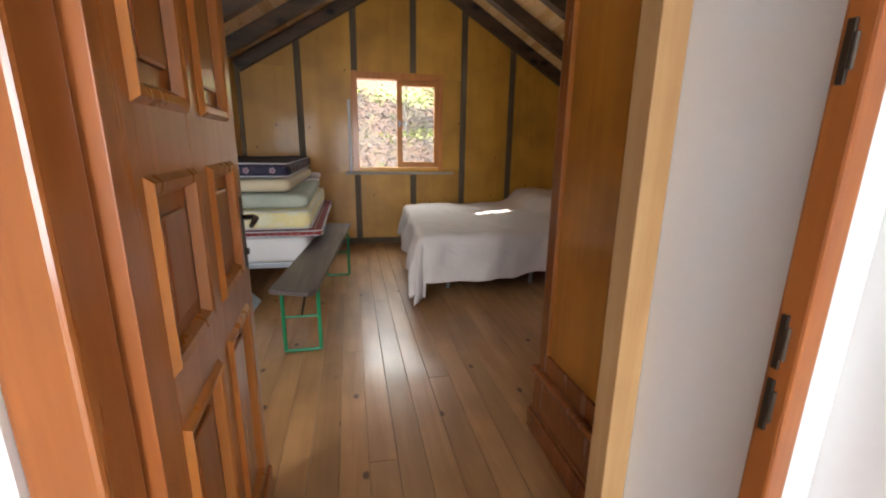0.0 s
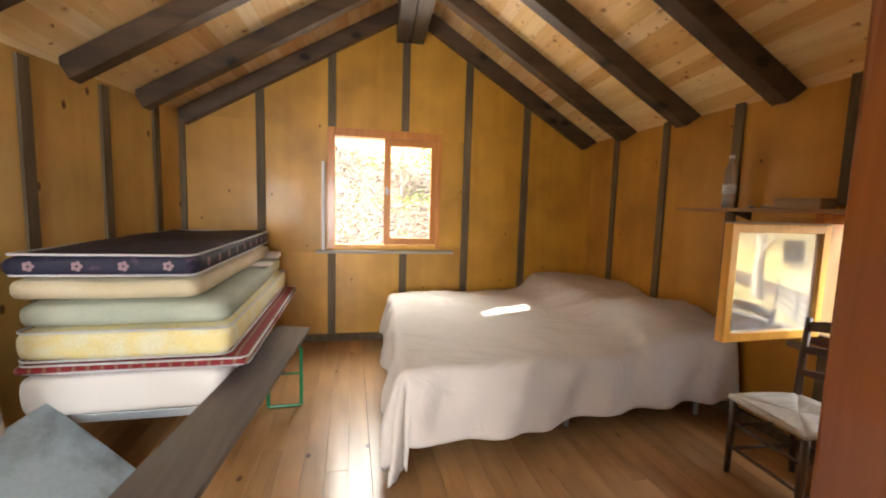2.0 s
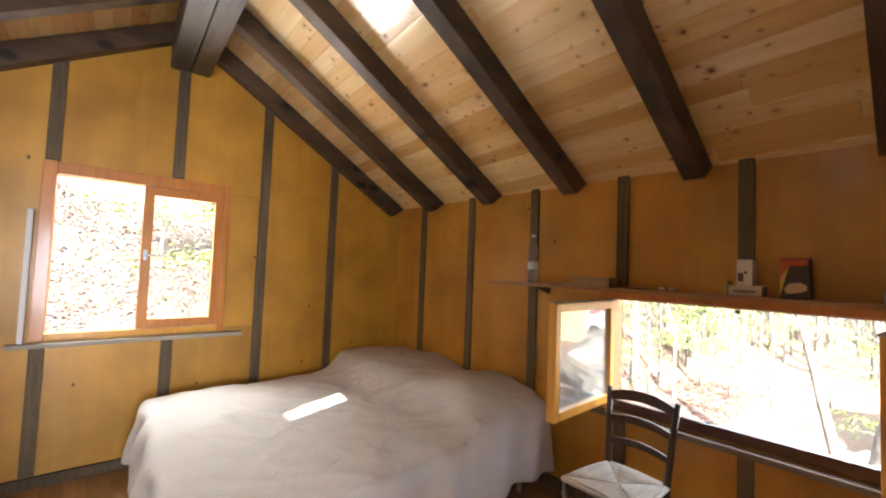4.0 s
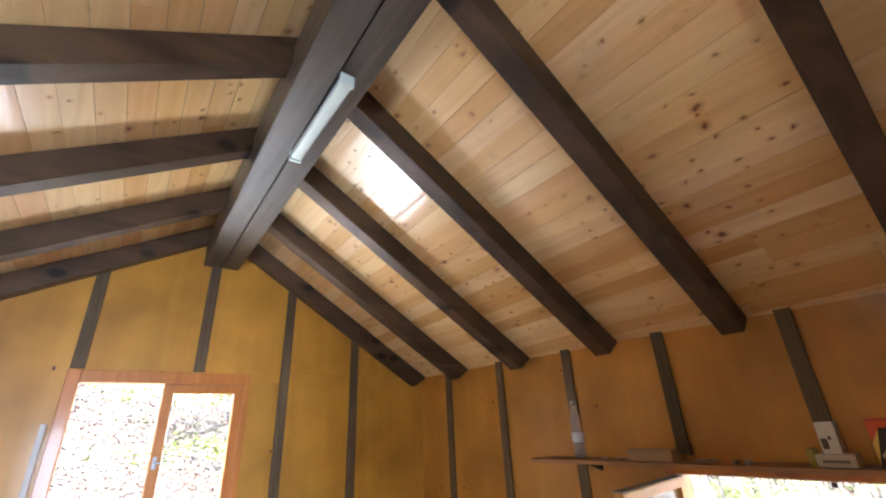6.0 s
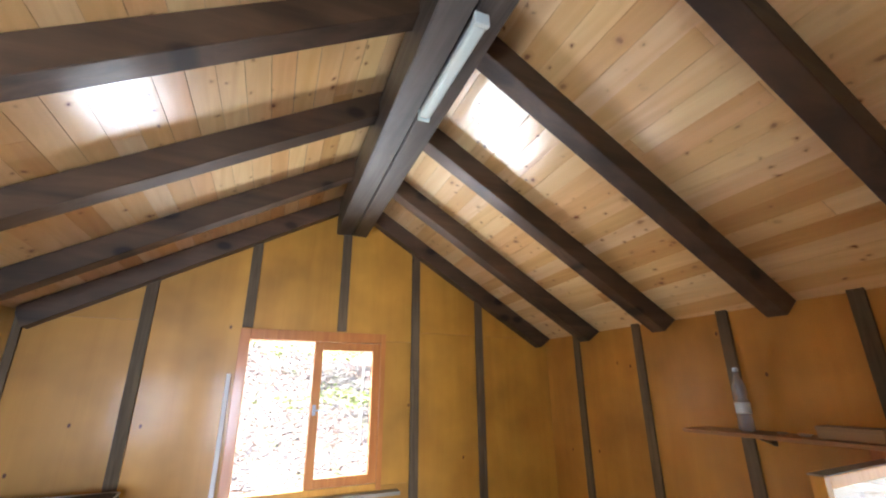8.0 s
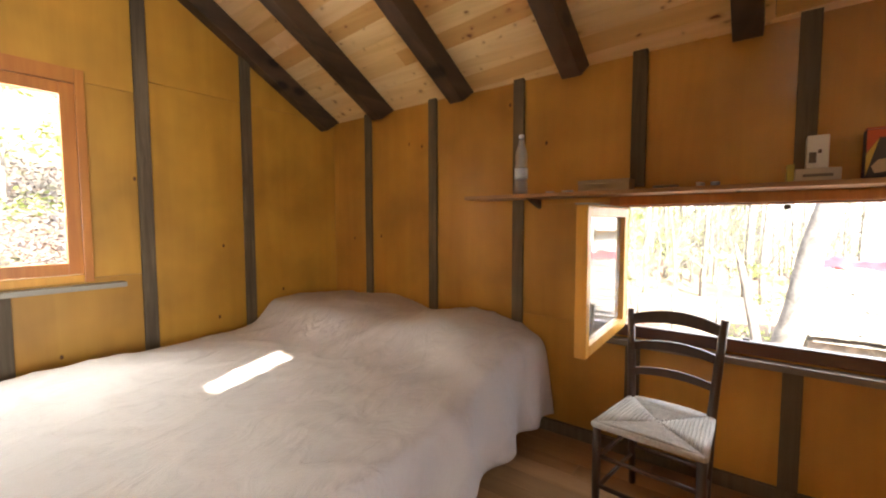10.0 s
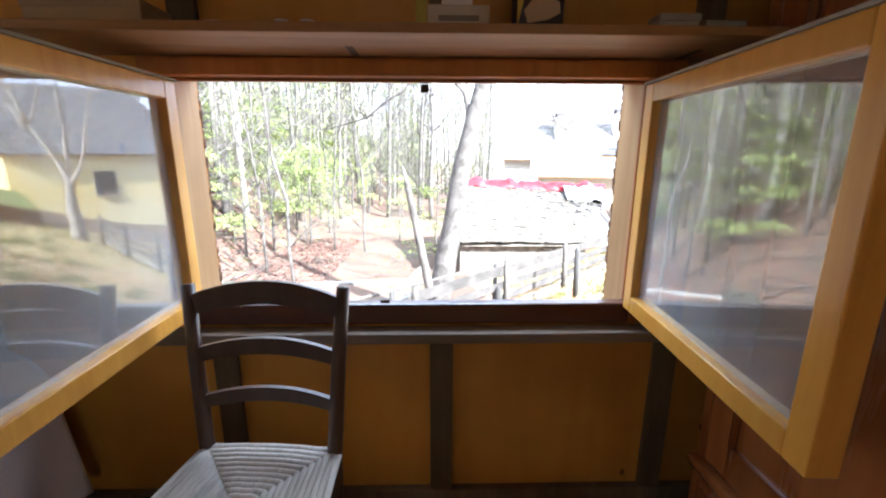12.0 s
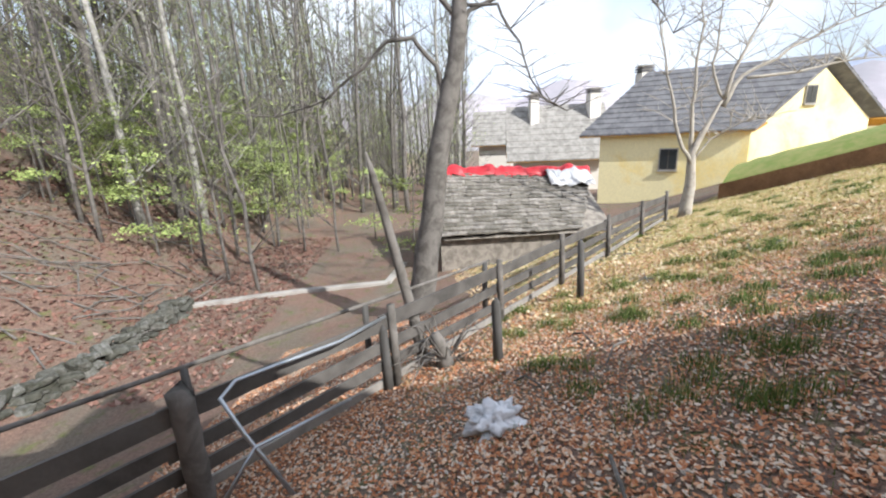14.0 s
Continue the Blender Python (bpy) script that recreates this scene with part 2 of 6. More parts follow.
BENCHWOOD = wood("bench_plank", (0.062, 0.047, 0.043), (0.14, 0.11, 0.10), "Y", 0.42, 20, 0.3, 0, 3, 3.0, 0.15, 0.12, 0.0)
CHAIRWOOD = wood("dark_chair_wood", (0.045, 0.02, 0.011), (0.11, 0.055, 0.03), "Z", 0.4, 22, 0.3, 0, 3, 3.0, 0.25)
RUSH = wood("woven_rush", (0.42, 0.37, 0.31), (0.66, 0.60, 0.53), "Y", 0.75, 70, 0.2, 0, 3, 3.0, 0, 0.9, 0.1)
PLASTER = plain("white_plaster", (0.85, 0.85, 0.84), 0.85, 0, 0.05, 2.2, 0.25, 30)
OUTPLASTER = plain("outside_plaster", (0.62, 0.52, 0.34), 0.9, 0, 0.15, 2.2, 0.4, 30)
CLOTH = plain("bedspread_cotton", (0.56, 0.505, 0.47), 0.9, 0, 0.07, 2.0, 0.35, 260)
_t = CLOTH.node_tree
_b = _t.nodes["Principled BSDF"]
_w = noise_of(_t, coords(_t, (1.0, 2.2, 1.0)), 3.4, 3, 0.5, 1.6)
_n = node(_t, "ShaderNodeBump", Strength=0.5, Distance=0.035)
_t.links.new(_w, _n.inputs["Height"])
_t.links.new(_n.outputs[0], _t.nodes["Bump"].inputs["Normal"])
GREEN = plain("green_enamel", (0.012, 0.19, 0.075), 0.35, 0, 0.2, 12, 0.1, 80)
STEEL = plain("grey_steel", (0.42, 0.45, 0.48), 0.38, 0.8, 0.2, 12, 0.1, 80)
BRASS = plain("brass", (0.72, 0.50, 0.16), 0.3, 1.0, 0.15, 20, 0.05, 80)
DARKMETAL = plain("aged_iron", (0.10, 0.08, 0.065), 0.42, 0.9, 0.3, 20, 0.1, 80)
NAVY = stained("navy_ticking", (0.012, 0.012, 0.035), (0.10, 0.05, 0.09), 0.7, 11, (0.56, 0.68), 0.3, 130)
CREAM = stained("cream_ticking", (0.62, 0.54, 0.38), (0.50, 0.41, 0.25), 0.85, 2.6, (0.45, 0.75), 0.3, 130)
SAGE = stained("sage_cover", (0.43, 0.46, 0.37), (0.33, 0.37, 0.30), 0.8, 3.0, (0.4, 0.7), 0.3, 90)
FLORAL = stained("yellow_floral_ticking", (0.74, 0.63, 0.30), (0.72, 0.70, 0.52), 0.8, 7.0, (0.42, 0.6), 0.3, 90)
WHITETICK = plain("white_ticking", (0.74, 0.72, 0.70), 0.85, 0, 0.08, 3, 0.3, 160)
PIPING = plain("pale_piping", (0.6, 0.6, 0.62), 0.7, 0, 0.1, 9, 0.1, 90)
BOARDBLUE = stained("pale_blue_laminate", (0.43, 0.55, 0.63), (0.20, 0.25, 0.28), 0.32, 2.4, (0.46, 0.62), 0.05, 40)
SLAB = stained("marbled_laminate", (0.48, 0.42, 0.35), (0.20, 0.16, 0.13), 0.4, 3.6, (0.46, 0.64), 0.08, 40)
STONE = stained("grey_sill_stone", (0.17, 0.18, 0.215), (0.11, 0.118, 0.14), 0.7, 6, (0.4, 0.7), 0.4, 60)
PANE = glass("window_glass")
# dust film whose milky white and high IOR also stand in for outdoor reflections
PANE_SHEEN = glass("dusty_sheen_glass", (0.90, 0.95, 0.95))
PANE_SHEEN.node_tree.nodes["Principled BSDF"].inputs["Transmission Weight"].default_value = 0.76
PANE_SHEEN.node_tree.nodes["Principled BSDF"].inputs["IOR"].default_value = 2.2
PETPLASTIC = plain("bottle_plastic", (0.80, 0.84, 0.88), 0.18, 0, 0.1, 20)
PETPLASTIC.node_tree.nodes["Principled BSDF"].inputs["Transmission Weight"].default_value = 0.75
TUBE = plain("lamp_opal", (0.72, 0.84, 0.82), 0.35, 0, 0.04, 6, 0.05, 60)


def plaid():
    m, t, b = shader("red_plaid")
    v = coords(t, (1, 1, 1))
    wv = node(t, "ShaderNodeTexWave", Scale=5.0, Distortion=0.3)
    wv.bands_direction = "X"
    t.links.new(v, wv.inputs["Vector"])
    wy = node(t, "ShaderNodeTexWave", Scale=5.0, Distortion=0.3)
    wy.bands_direction = "Y"
    t.links.new(v, wy.inputs["Vector"])
    a = ramp(t, wv.outputs["Fac"], [(0.55, (0.20, 0.012, 0.014)), (0.7, (0.055, 0.01, 0.012)), (0.95, (0.30, 0.20, 0.13))])
    c = ramp(t, wy.outputs["Fac"], [(0.55, (0.22, 0.014, 0.018)), (0.8, (0.08, 0.012, 0.014))])
    t.links.new(mix(t, 0.45, a, c), b.inputs["Base Color"])
    b.inputs["Roughness"].default_value = 0.85
    return m


PLAID = plaid()


# ---- building blocks ----
def thing(name, label, category, at=(0, 0, 0), group="", kind=""):
    ob = new(name)
    ob.empty_display_size = 0.1
    ob.location = at
    return tagged(ob, label, category, group, kind)


def part(name, bm, material, parent=None, label="", smooth=False):
    """One mesh object, in the parent's own axes."""
    me = bpy.data.meshes.new(name)
    bmesh.ops.recalc_face_normals(bm, faces=bm.faces)
    bm.to_mesh(me)
    bm.free()
    me.materials.append(material)
    if smooth:
        for p in me.polygons:
            p.use_smooth = True
    ob = new(name, me)
    if parent is not None:
        ob.parent = parent
    if label:
        ob["label"] = label
    return ob


def box(x0, x1, y0, y1, z0, z1, bev=0.0, bm=None):
    b = bmesh.new() if bm is None else bm
    m = Matrix.Translation(((x0 + x1) / 2, (y0 + y1) / 2, (z0 + z1) / 2)) @ Matrix.Diagonal((x1 - x0, y1 - y0, z1 - z0, 1))
    r = bmesh.ops.create_cube(b, size=1, matrix=m)
    if bev:
        es = {e for v in r["verts"] for e in v.link_edges}
        bmesh.ops.bevel(b, geom=list(es), offset=bev, segments=2, affect="EDGES", profile=0.6)
    return b


def prism(points, axis, a, b_, bm=None):
    """A polygon in the plane across the axis, drawn out from a to b_."""
    b = bmesh.new() if bm is None else bm
    put = {"X": lambda p, w: (w, p[0], p[1]), "Y": lambda p, w: (p[0], w, p[1]), "Z": lambda p, w: (p[0], p[1], w)}[axis]
    lo = [b.verts.new(put(p, a)) for p in points]
    hi = [b.verts.new(put(p, b_)) for p in points]
    n = len(points)
    b.faces.new(lo)
    b.faces.new(hi[::-1])
    for i in range(n):
        b.faces.new((lo[i], lo[(i + 1) % n], hi[(i + 1) % n], hi[i]))
    return b


def tube(points, radii, sides=8, bm=None, caps=True):
    """A round bar through the points; radii one number or one for each point."""
    b = bmesh.new() if bm is None else bm
    pts = [Vector(p) for p in points]
    if isinstance(radii, (int, float)):
        radii = [radii] * len(pts)
    rings, side = [], None
    for i, p in enumerate(pts):
        d = (pts[min(i + 1, len(pts) - 1)] - pts[max(i - 1, 0)]).normalized()
        if side is None:
            side = d.orthogonal().normalized()
        side = (side - d * side.dot(d)).normalized()
        up = d.cross(side)
        rings.append([b.verts.new(p + radii[i] * (math.cos(k * math.tau / sides) * side + math.sin(k * math.tau / sides) * up)) for k in range(sides)])
    for r0, r1 in zip(rings, rings[1:]):
        for k in range(sides):
            b.faces.new((r0[k], r0[(k + 1) % sides], r1[(k + 1) % sides], r1[k]))
    if caps:
        b.faces.new(rings[0][::-1])
        b.faces.new(rings[-1])
    return b


def lathe(profile, sides=20, bm=None, at=(0, 0, 0)):
    b = bmesh.new() if bm is None else bm
    rings = [[b.verts.new((at[0] + r * math.cos(k * math.tau / sides), at[1] + r * math.sin(k * math.tau / sides), at[2] + z)) for k in range(sides)] for r, z in profile]
    for r0, r1 in zip(rings, rings[1:]):
        for k in range(sides):
            b.faces.new((r0[k], r0[(k + 1) % sides], r1[(k + 1) % sides], r1[k]))
    b.faces.new(rings[0][::-1])
    b.faces.new(rings[-1])
    return b


# ---- the room's measures ----
XW, XE, YS, YN = -1.07, 3.33, 1.70, 6.64     # inner faces of the four walls
EAVE, TOP_Z = 2.35, 3.591                    # height of the boarding at the eaves and at the ridge


def ridge_x(y):
    """The ridge runs askew, midway between the two side walls."""
    return 1.135 - 0.062 * (6.6 - y)


XR = ridge_x(6.64)


def roof_z(x, y=6.6):
    """Underside of the boarding; the west eave spreads outwards to the south."""
    r = ridge_x(y)
    run = 3.2 - r if x >= r else r + 1.0 + 0.10 * (6.6 - y)
    return TOP_Z - abs(x - r) * (TOP_Z - EAVE) / run


def wall_boxes(name, boxes, material, label):
    bm = bmesh.new()
    for b in boxes:
        box(*b, bm=bm)
    return tagged(part(name, bm, material), label, "wall", kind="structure")


# floor: base slab and boards
floor = tagged(part("floor", box(XW - 0.9, XE + 0.15, -2.6, YN + 0.18, -0.25, -0.024), NATURAL), "varnished wooden plank floor, knotted and worn", "floor", kind="structure")
random.seed(4)
for i in range(41):
    x = XW - 0.65 + i * 0.1255
    joints = [YS - 0.36] + sorted(random.uniform(2.2, 6.2) for _ in range(1)) + [YN]
    for y0, y1 in zip(joints, joints[1:]):
        part("floor_board", box(x + 0.0008, min(x + 0.1247, XE), y0 + 0.001, y1 - 0.001, -0.022, random.uniform(-0.0008, 0.0), 0.0015), FLOOR, floor)

# outer shells of the walls
ZT = 4.1
wall_north = wall_boxes("wall_north", [(XW - 0.2, 0.36, YN + 0.02, YN + 0.2, -0.6, ZT), (1.47, XE + 0.2, YN + 0.02, YN + 0.2, -0.6, ZT),
                                       (0.36, 1.47, YN + 0.02, YN + 0.2, -0.6, 1.02), (0.36, 1.47, YN + 0.02, YN + 0.2, 2.19, ZT)], NATURAL, "yellow plywood gable wall with grey battens and a window")
# south of the room this wall is unseen, lengthened to shade the lawn
wall_east = wall_boxes("wall_east", [(XE + 0.02, 3.50, -8.0, 2.66, -2.6, 2.42), (XE + 0.02, 3.50, 4.05, YN + 0.2, -1.6, 2.42),
                                     (XE + 0.02, 3.50, 2.66, 4.05, -1.6, 0.638), (XE + 0.02, 3.50, 2.66, 4.05, 1.47, 2.42)], NATURAL, "yellow plywood side wall with battens and a wide window")
# the west wall stands 7.4 degrees askew; its own axes start at the north-west corner
wall_west = thing("wall_west", "pale plywood side wall with dark battens", "wall", at=(XW, YN, 0), kind="structure")
wall_west.rotation_euler = (0, 0, radians(-7.4))


def west_top(s):
    return roof_z(XW - 0.13 * s, YN - s) + 0.004


part("shell", prism([(0.15, -0.6), (-5.3, -0.6), (-5.3, west_top(5.3)), (0.15, west_top(0))], "X", -0.2, -0.019), NATURAL, wall_west)
# the window opening left of the doorway is unseen, assumed for its light
wall_south = wall_boxes("wall_south", [(-2.1, -1.5, YS - 0.35, YS, -0.3, ZT), (-1.5, -0.5, YS - 0.35, YS, -0.3, 0.95), (-1.5, -0.5, YS - 0.35, YS, 1.95, ZT),
                                       (-0.5, -0.16, YS - 0.35, YS, -0.3, ZT), (1.01, XE + 0.2, YS - 0.35, YS, -0.3, ZT), (-0.16, 1.01, YS - 0.35, YS, 2.10, ZT)],
                       PLASTER, "white plastered masonry wall with the entrance doorway")
# passage continues unseen, its length and low ceiling chosen to keep sun out
wall_entry_e = wall_boxes("wall_entry_east", [(1.085, 1.35, -2.6, YS - 0.35, -0.3, 2.42)], PLASTER, "white plastered wall of the entrance passage")
wall_entry_w = wall_boxes("wall_entry_west", [(-0.50, -0.235, -2.6, YS - 0.35, -0.3, 2.42)], PLASTER, "white plastered wall of the entrance passage")
tagged(part("entry_ceiling", box(-0.5, 1.35, -2.6, YS - 0.35, 2.03, 2.15), PLASTER), "unseen white plastered ceiling of the entrance passage", "ceiling", kind="structure")
tagged(part("entry_floor", box(-0.3, 1.15, -2.6, YS - 0.36, -0.024, -0.004), FLOOR), "worn wooden floor of the entrance passage", "floor", kind="structure")


def north_panel(a, b, z0, z1, material, wall):
    top = lambda x: roof_z(x) + 0.02
    if z1 is None:
        pts = [(a, z0), (b, z0), (b, top(b))] + ([(XR, top(XR))] if a < XR < b else []) + [(a, top(a))]
    else:
        pts = [(a, z0), (b, z0), (b, z1 - 0.002), (a, z1 - 0.002)]
    part("panel", prism(pts, "Y", YN, YN + 0.018), material, wall)


NB = [-1.07, -0.344, 0.345, 1.10, 1.792, 2.482, 3.33]
for k, (a, b) in enumerate(zip(NB, NB[1:])):
    if a >= 0.3 and b <= 1.2:      # the bay of the window's left half
        part("panel", box(a, b, YN, YN + 0.018, 0.06, 1.02), PANEL, wall_north)
        part("panel", prism([(a, 2.19), (b, 2.19), (b, roof_z(b)), (XR, roof_z(XR)), (a, roof_z(a))], "Y", YN, YN + 0.018), PANEL, wall_north)
    elif a > 1.0 and b < 2.0:
        part("panel", box(a, b, YN, YN + 0.018, 0.06, 1.02), PANEL, wall_north)
        part("panel", box(1.47, b, YN, YN + 0.018, 1.022, 2.188), PANEL, wall_north)
        part("panel", prism([(a, 2.19), (b, 2.19), (b, roof_z(b)), (a, roof_z(a))], "Y", YN, YN + 0.018), PANEL, wall_north)
    else:
        cuts = [0.06, 0.96, None] if 0 < k < 2 else [0.06, 2.28, None]
        for z0, z1 in zip(cuts, cuts[1:]):
            north_panel(a + 0.001, b - 0.001, z0, z1, PANEL, wall_north)
for x in NB[1:-1]:
    for z0, z1 in ([(0.07, 0.945), (2.26, roof_z(x) - 0.02)] if 0.3 < x < 1.5 else [(0.07, roof_z(x) - 0.02)]):
        part("batten", box(x - 0.04, x + 0.04, YN - 0.022, YN - 0.001, z0, z1, 0.002), BATTEN, wall_north)
part("batten", box(XW + 0.001, XW + 0.05, YN - 0.022, YN - 0.001, 0.07, roof_z(XW), 0.002), BATTEN, wall_north)
part("bottom_plate", box(XW, XE, YN - 0.03, YN - 0.001, 0.0, 0.075, 0.003), BATTEN, wall_north, "grey bottom board along the wall")

EB = [1.70, 2.515, 3.262, 3.965, 4.70, 5.43, 6.155, 6.64]
for a, b in zip(EB, EB[1:]):
    if a < 4.05 and b > 2.66:
        zs = [(a, b, 0.06, 0.745), (a, b, 1.47, 2.34)]
        if a < 2.66:
            zs.append((a, 2.66, 0.746, 1.469))
        if b > 4.05:
            zs.append((4.05, b, 0.746, 1.469))
    else:
        zs = [(a, b, 0.06, 2.34)]
    for y0, y1, z0, z1 in zs:
        part("panel", box(XE, XE + 0.018, y0 + 0.001, y1 - 0.001, z0, z1), PANEL_E, wall_east)
for y in EB[1:-1]:
    for z0, z1 in ([(0.07, 0.655), (1.55, 2.31)] if 2.6 < y < 4.1 else [(0.07, 2.31)]):
        part("batten", box(XE - 0.022, XE - 0.001, y - 0.038, y + 0.038, z0, z1, 0.002), BATTEN, wall_east)
part("bottom_plate", box(XE - 0.03, XE - 0.001, YS, YN - 0.031, 0.0, 0.075, 0.003), BATTEN, wall_east, "dark bottom board along the wall")

WB = [0.0, 0.40, 1.02, 1.66, 2.37, 3.05, 3.75, 4.4, 5.1]
for a, b in zip(WB, WB[1:]):
    part("panel", prism([(-a - 0.001, 0.06), (-b + 0.001, 0.06), (-b + 0.001, west_top(b)), (-a - 0.001, west_top(a))], "X", -0.018, 0.0), PANEL_W, wall_west)
for a in WB[1:-1]:
    part("batten", box(0.001, 0.022, -a - 0.04, -a + 0.04, 0.07, west_top(a) - 0.03, 0.002), BATTEN, wall_west)
part("bottom_plate", box(0.001, 0.03, -5.0, -0.04, 0.0, 0.075, 0.003), BATTEN, wall_west, "grey bottom board along the wall")

# ceiling: boarding that runs along the house, one mesh
bm = bmesh.new()
random.seed(9)
for side in (1, -1):
    n = 24 if side > 0 else 28
    w = 0.12
    for i in range(n):
        d0, d1 = i * w + 0.0012, (i + 1) * w - 0.0012
        cuts = [1.3] + sorted(random.uniform(1.6, 6.4) for _ in range(2)) + [YN + 0.2]
        for y0, y1 in zip(cuts, cuts[1:]):
            h = random.uniform(0.0, 0.0025)
            spans = [(y0, y1)]
            if side < 0 and (6 <= i <= 9 or 11 <= i <= 14):      # two small unseen gaps added in the roof, behind and above the way in
                spans = [(y0, min(y1, 3.18 if i < 10 else 3.02)), (max(y0, 3.28), y1)]
            for ya, yb in spans:
                if yb - ya < 0.02:
                    continue
                quad = []
                for y in (ya + 0.001, yb - 0.001):
                    for d, up in ((d0, 0), (d1, 0), (d1, 0.022), (d0, 0.022)):
                        x = ridge_x(y) + side * d * 0.861
                        quad.append(bm.verts.new((x, y, roof_z(x, y) + h + up)))
                lo, hi = quad[:4], quad[4:]
                bm.faces.new(lo)
                bm.faces.new(hi[::-1])
                for k in range(4):
                    bm.faces.new((lo[k], lo[(k + 1) % 4], hi[(k + 1) % 4], hi[k]))
ceiling = part("ceiling", bm, PINE)
tagged(ceiling, "knotty pine boarded ceiling under a pitched roof", "ceiling", kind="structure")
roof = thing("roof", "pitched roof over the cabin, grey stone slabs", "roof", kind="structure")


def roof_plate(side, d0, d1, ya, yb):
    b = bmesh.new()
    q = [(ridge_x(y) + side * d, y) for d, y in ((d0, ya), (d1, ya), (d1, yb), (d0, yb))]
    lo = [b.verts.new((x, y, roof_z(x, y) + 0.05)) for x, y in q]
    hi = [b.verts.new((x, y, roof_z(x, y) + 0.16)) for x, y in q]
    b.faces.new(lo)
    b.faces.new(hi)
    for k in range(4):
        b.faces.new((lo[k], lo[(k + 1) % 4], hi[(k + 1) % 4], hi[k]))
    part("roof_slope", b, STONE, roof)


# slopes run on unseen to y -8.2, added to cast the near lawn's shadow
for ya, yb in ((-8.2, -4.0), (-4.0, 0.0), (0.0, 4.0), (4.0, YN + 0.6)):
    roof_plate(1, 0, 2.85, ya, yb)
# the added gaps stay open here, to throw a sun patch on the bed
cuts = [-8.2, -4.0, -1.4, -0.4, 0.6, 1.6, 2.3, 3.02, 3.18, 3.28, 4.2, 5.0, 5.8, 6.5, YN + 0.6]
for ya, yb in zip(cuts, cuts[1:]):
    for d0, d1 in ((0, 0.62), (0.62, 1.033), (1.033, 1.137), (1.137, 1.55), (1.55, 3.4)):
        if not ((ya == 3.18 and d0 in (0.62, 1.137)) or (ya == 3.02 and d0 == 1.137)):
            roof_plate(-1, d0, d1, ya, yb)

# rafters and ridge beam
def rafter(y, side, foot, skew=0.0, width=0.115):
    """From the ridge to its cut foot at x = foot; skew turns it in plan."""
    r = ridge_x(y)
    end = abs(foot - r)
    slope = (3.421 - 2.18) / end
    out = end + (0.13 if side > 0 else 0.05)
    b = bmesh.new()
    rings = []
    for wy in (0.0, width):
        ring_ = []
        for d, low in ((0.10, True), (end, True), (out, None), (out, False), (end * 0.5, False), (0.10, False)):
            x, yy = r + side * d, y + wy + skew * d
            z = 3.421 - d * slope if low else (2.27 if low is None else roof_z(x, yy) - 0.004)
            ring_.append(b.verts.new((x, yy, z)))
        rings.append(ring_)
    b.faces.new(rings[0])
    b.faces.new(rings[1][::-1])
    for k in range(6):
        b.faces.new((rings[0][k], rings[0][(k + 1) % 6], rings[1][(k + 1) % 6], rings[1][k]))
    bmesh.ops.bevel(b, geom=[e for e in b.edges], offset=0.004, segments=1, affect="EDGES")
    ob = part("rafter", b, BEAM)
    return tagged(ob, "dark-stained timber rafter with knots", "rafter", group="rafters of the roof", kind="structure")


for y in (6.545, 5.842, 5.058, 4.245, 3.43, 2.63, 1.80):
    rafter(y, 1, 3.19)
for y, foot, skew in ((6.545, -1.0, 0.0), (5.77, -1.07, 0.07), (4.955, -1.15, 0.10), (4.19, -1.22, 0.09), (3.46, -1.30, 0.09), (2.63, -1.40, 0.09), (1.80, -1.5, 0.0)):
    rafter(y, -1, foot, skew)
ridge = thing("ridge_beam", "dark timber double ridge beam", "beam", kind="structure")
for a, b_ in ((-0.145, -0.006), (0.004, 0.14)):
    pts = [(ridge_x(YS) + a, YS), (ridge_x(YS) + b_, YS), (ridge_x(YN) + b_, YN - 0.001), (ridge_x(YN) + a, YN - 0.001)]
    bm = prism(pts, "Z", 3.155 if a < 0 else 3.162, 3.45)
    bmesh.ops.bevel(bm, geom=bm.edges[:], offset=0.006, segments=2, affect="EDGES")
    part("beam", bm, BEAM_Y, ridge)
lamp = thing("tube_lamp", "unlit white tube lamp under the ridge beam", "lamp", at=(1.012, 4.275, 3.155))
part("diffuser", box(-0.028, 0.028, -0.31, 0.31, -0.055, -0.012, 0.012), TUBE, lamp, "milky plastic cover", True)
part("base", box(-0.026, 0.026, -0.32, 0.32, -0.012, 0.0), STEEL, lamp)
for y in (-0.33, 0.31):
    part("end_cap", box(-0.031, 0.031, y, y + 0.02, -0.058, -0.001, 0.004), TUBE, lamp)
lamp.rotation_euler = (0, 0, radians(-2.5))

# ---- entrance: door, frame, post ----
door_frame = thing("door_frame", "varnished orange-brown wooden door frame", "door frame", kind="structure")
part("jamb", box(-0.16, -0.075, 1.36, 1.455, 0, 2.09, 0.008), DOOR, door_frame)
part("jamb", box(1.0095, 1.084, 1.31, 1.349, 0, 2.09, 0.001), PLASTER, door_frame)
part("jamb", box(0.967, 1.009, 1.30, 1.349, 0, 2.09, 0.006), DOOR, door_frame)
part("head", box(-0.075, 0.999, 1.36, 1.44, 2.04, 2.09, 0.006), FRAME, door_frame)
for z0, z1 in ((1.44, 1.53), (0.98, 1.08), (0.86, 0.96)):
    plate = part("strike_plate", box(0.960, 0.9665, 1.325, 1.337, z0, z1, 0.002), DARKMETAL, door_frame, "dark iron strike plate")
    part("bolt_keeper", tube([(0.963, 1.322, z0 + 0.02), (0.963, 1.322, z1 - 0.02)], 0.004, 8), DARKMETAL, plate)
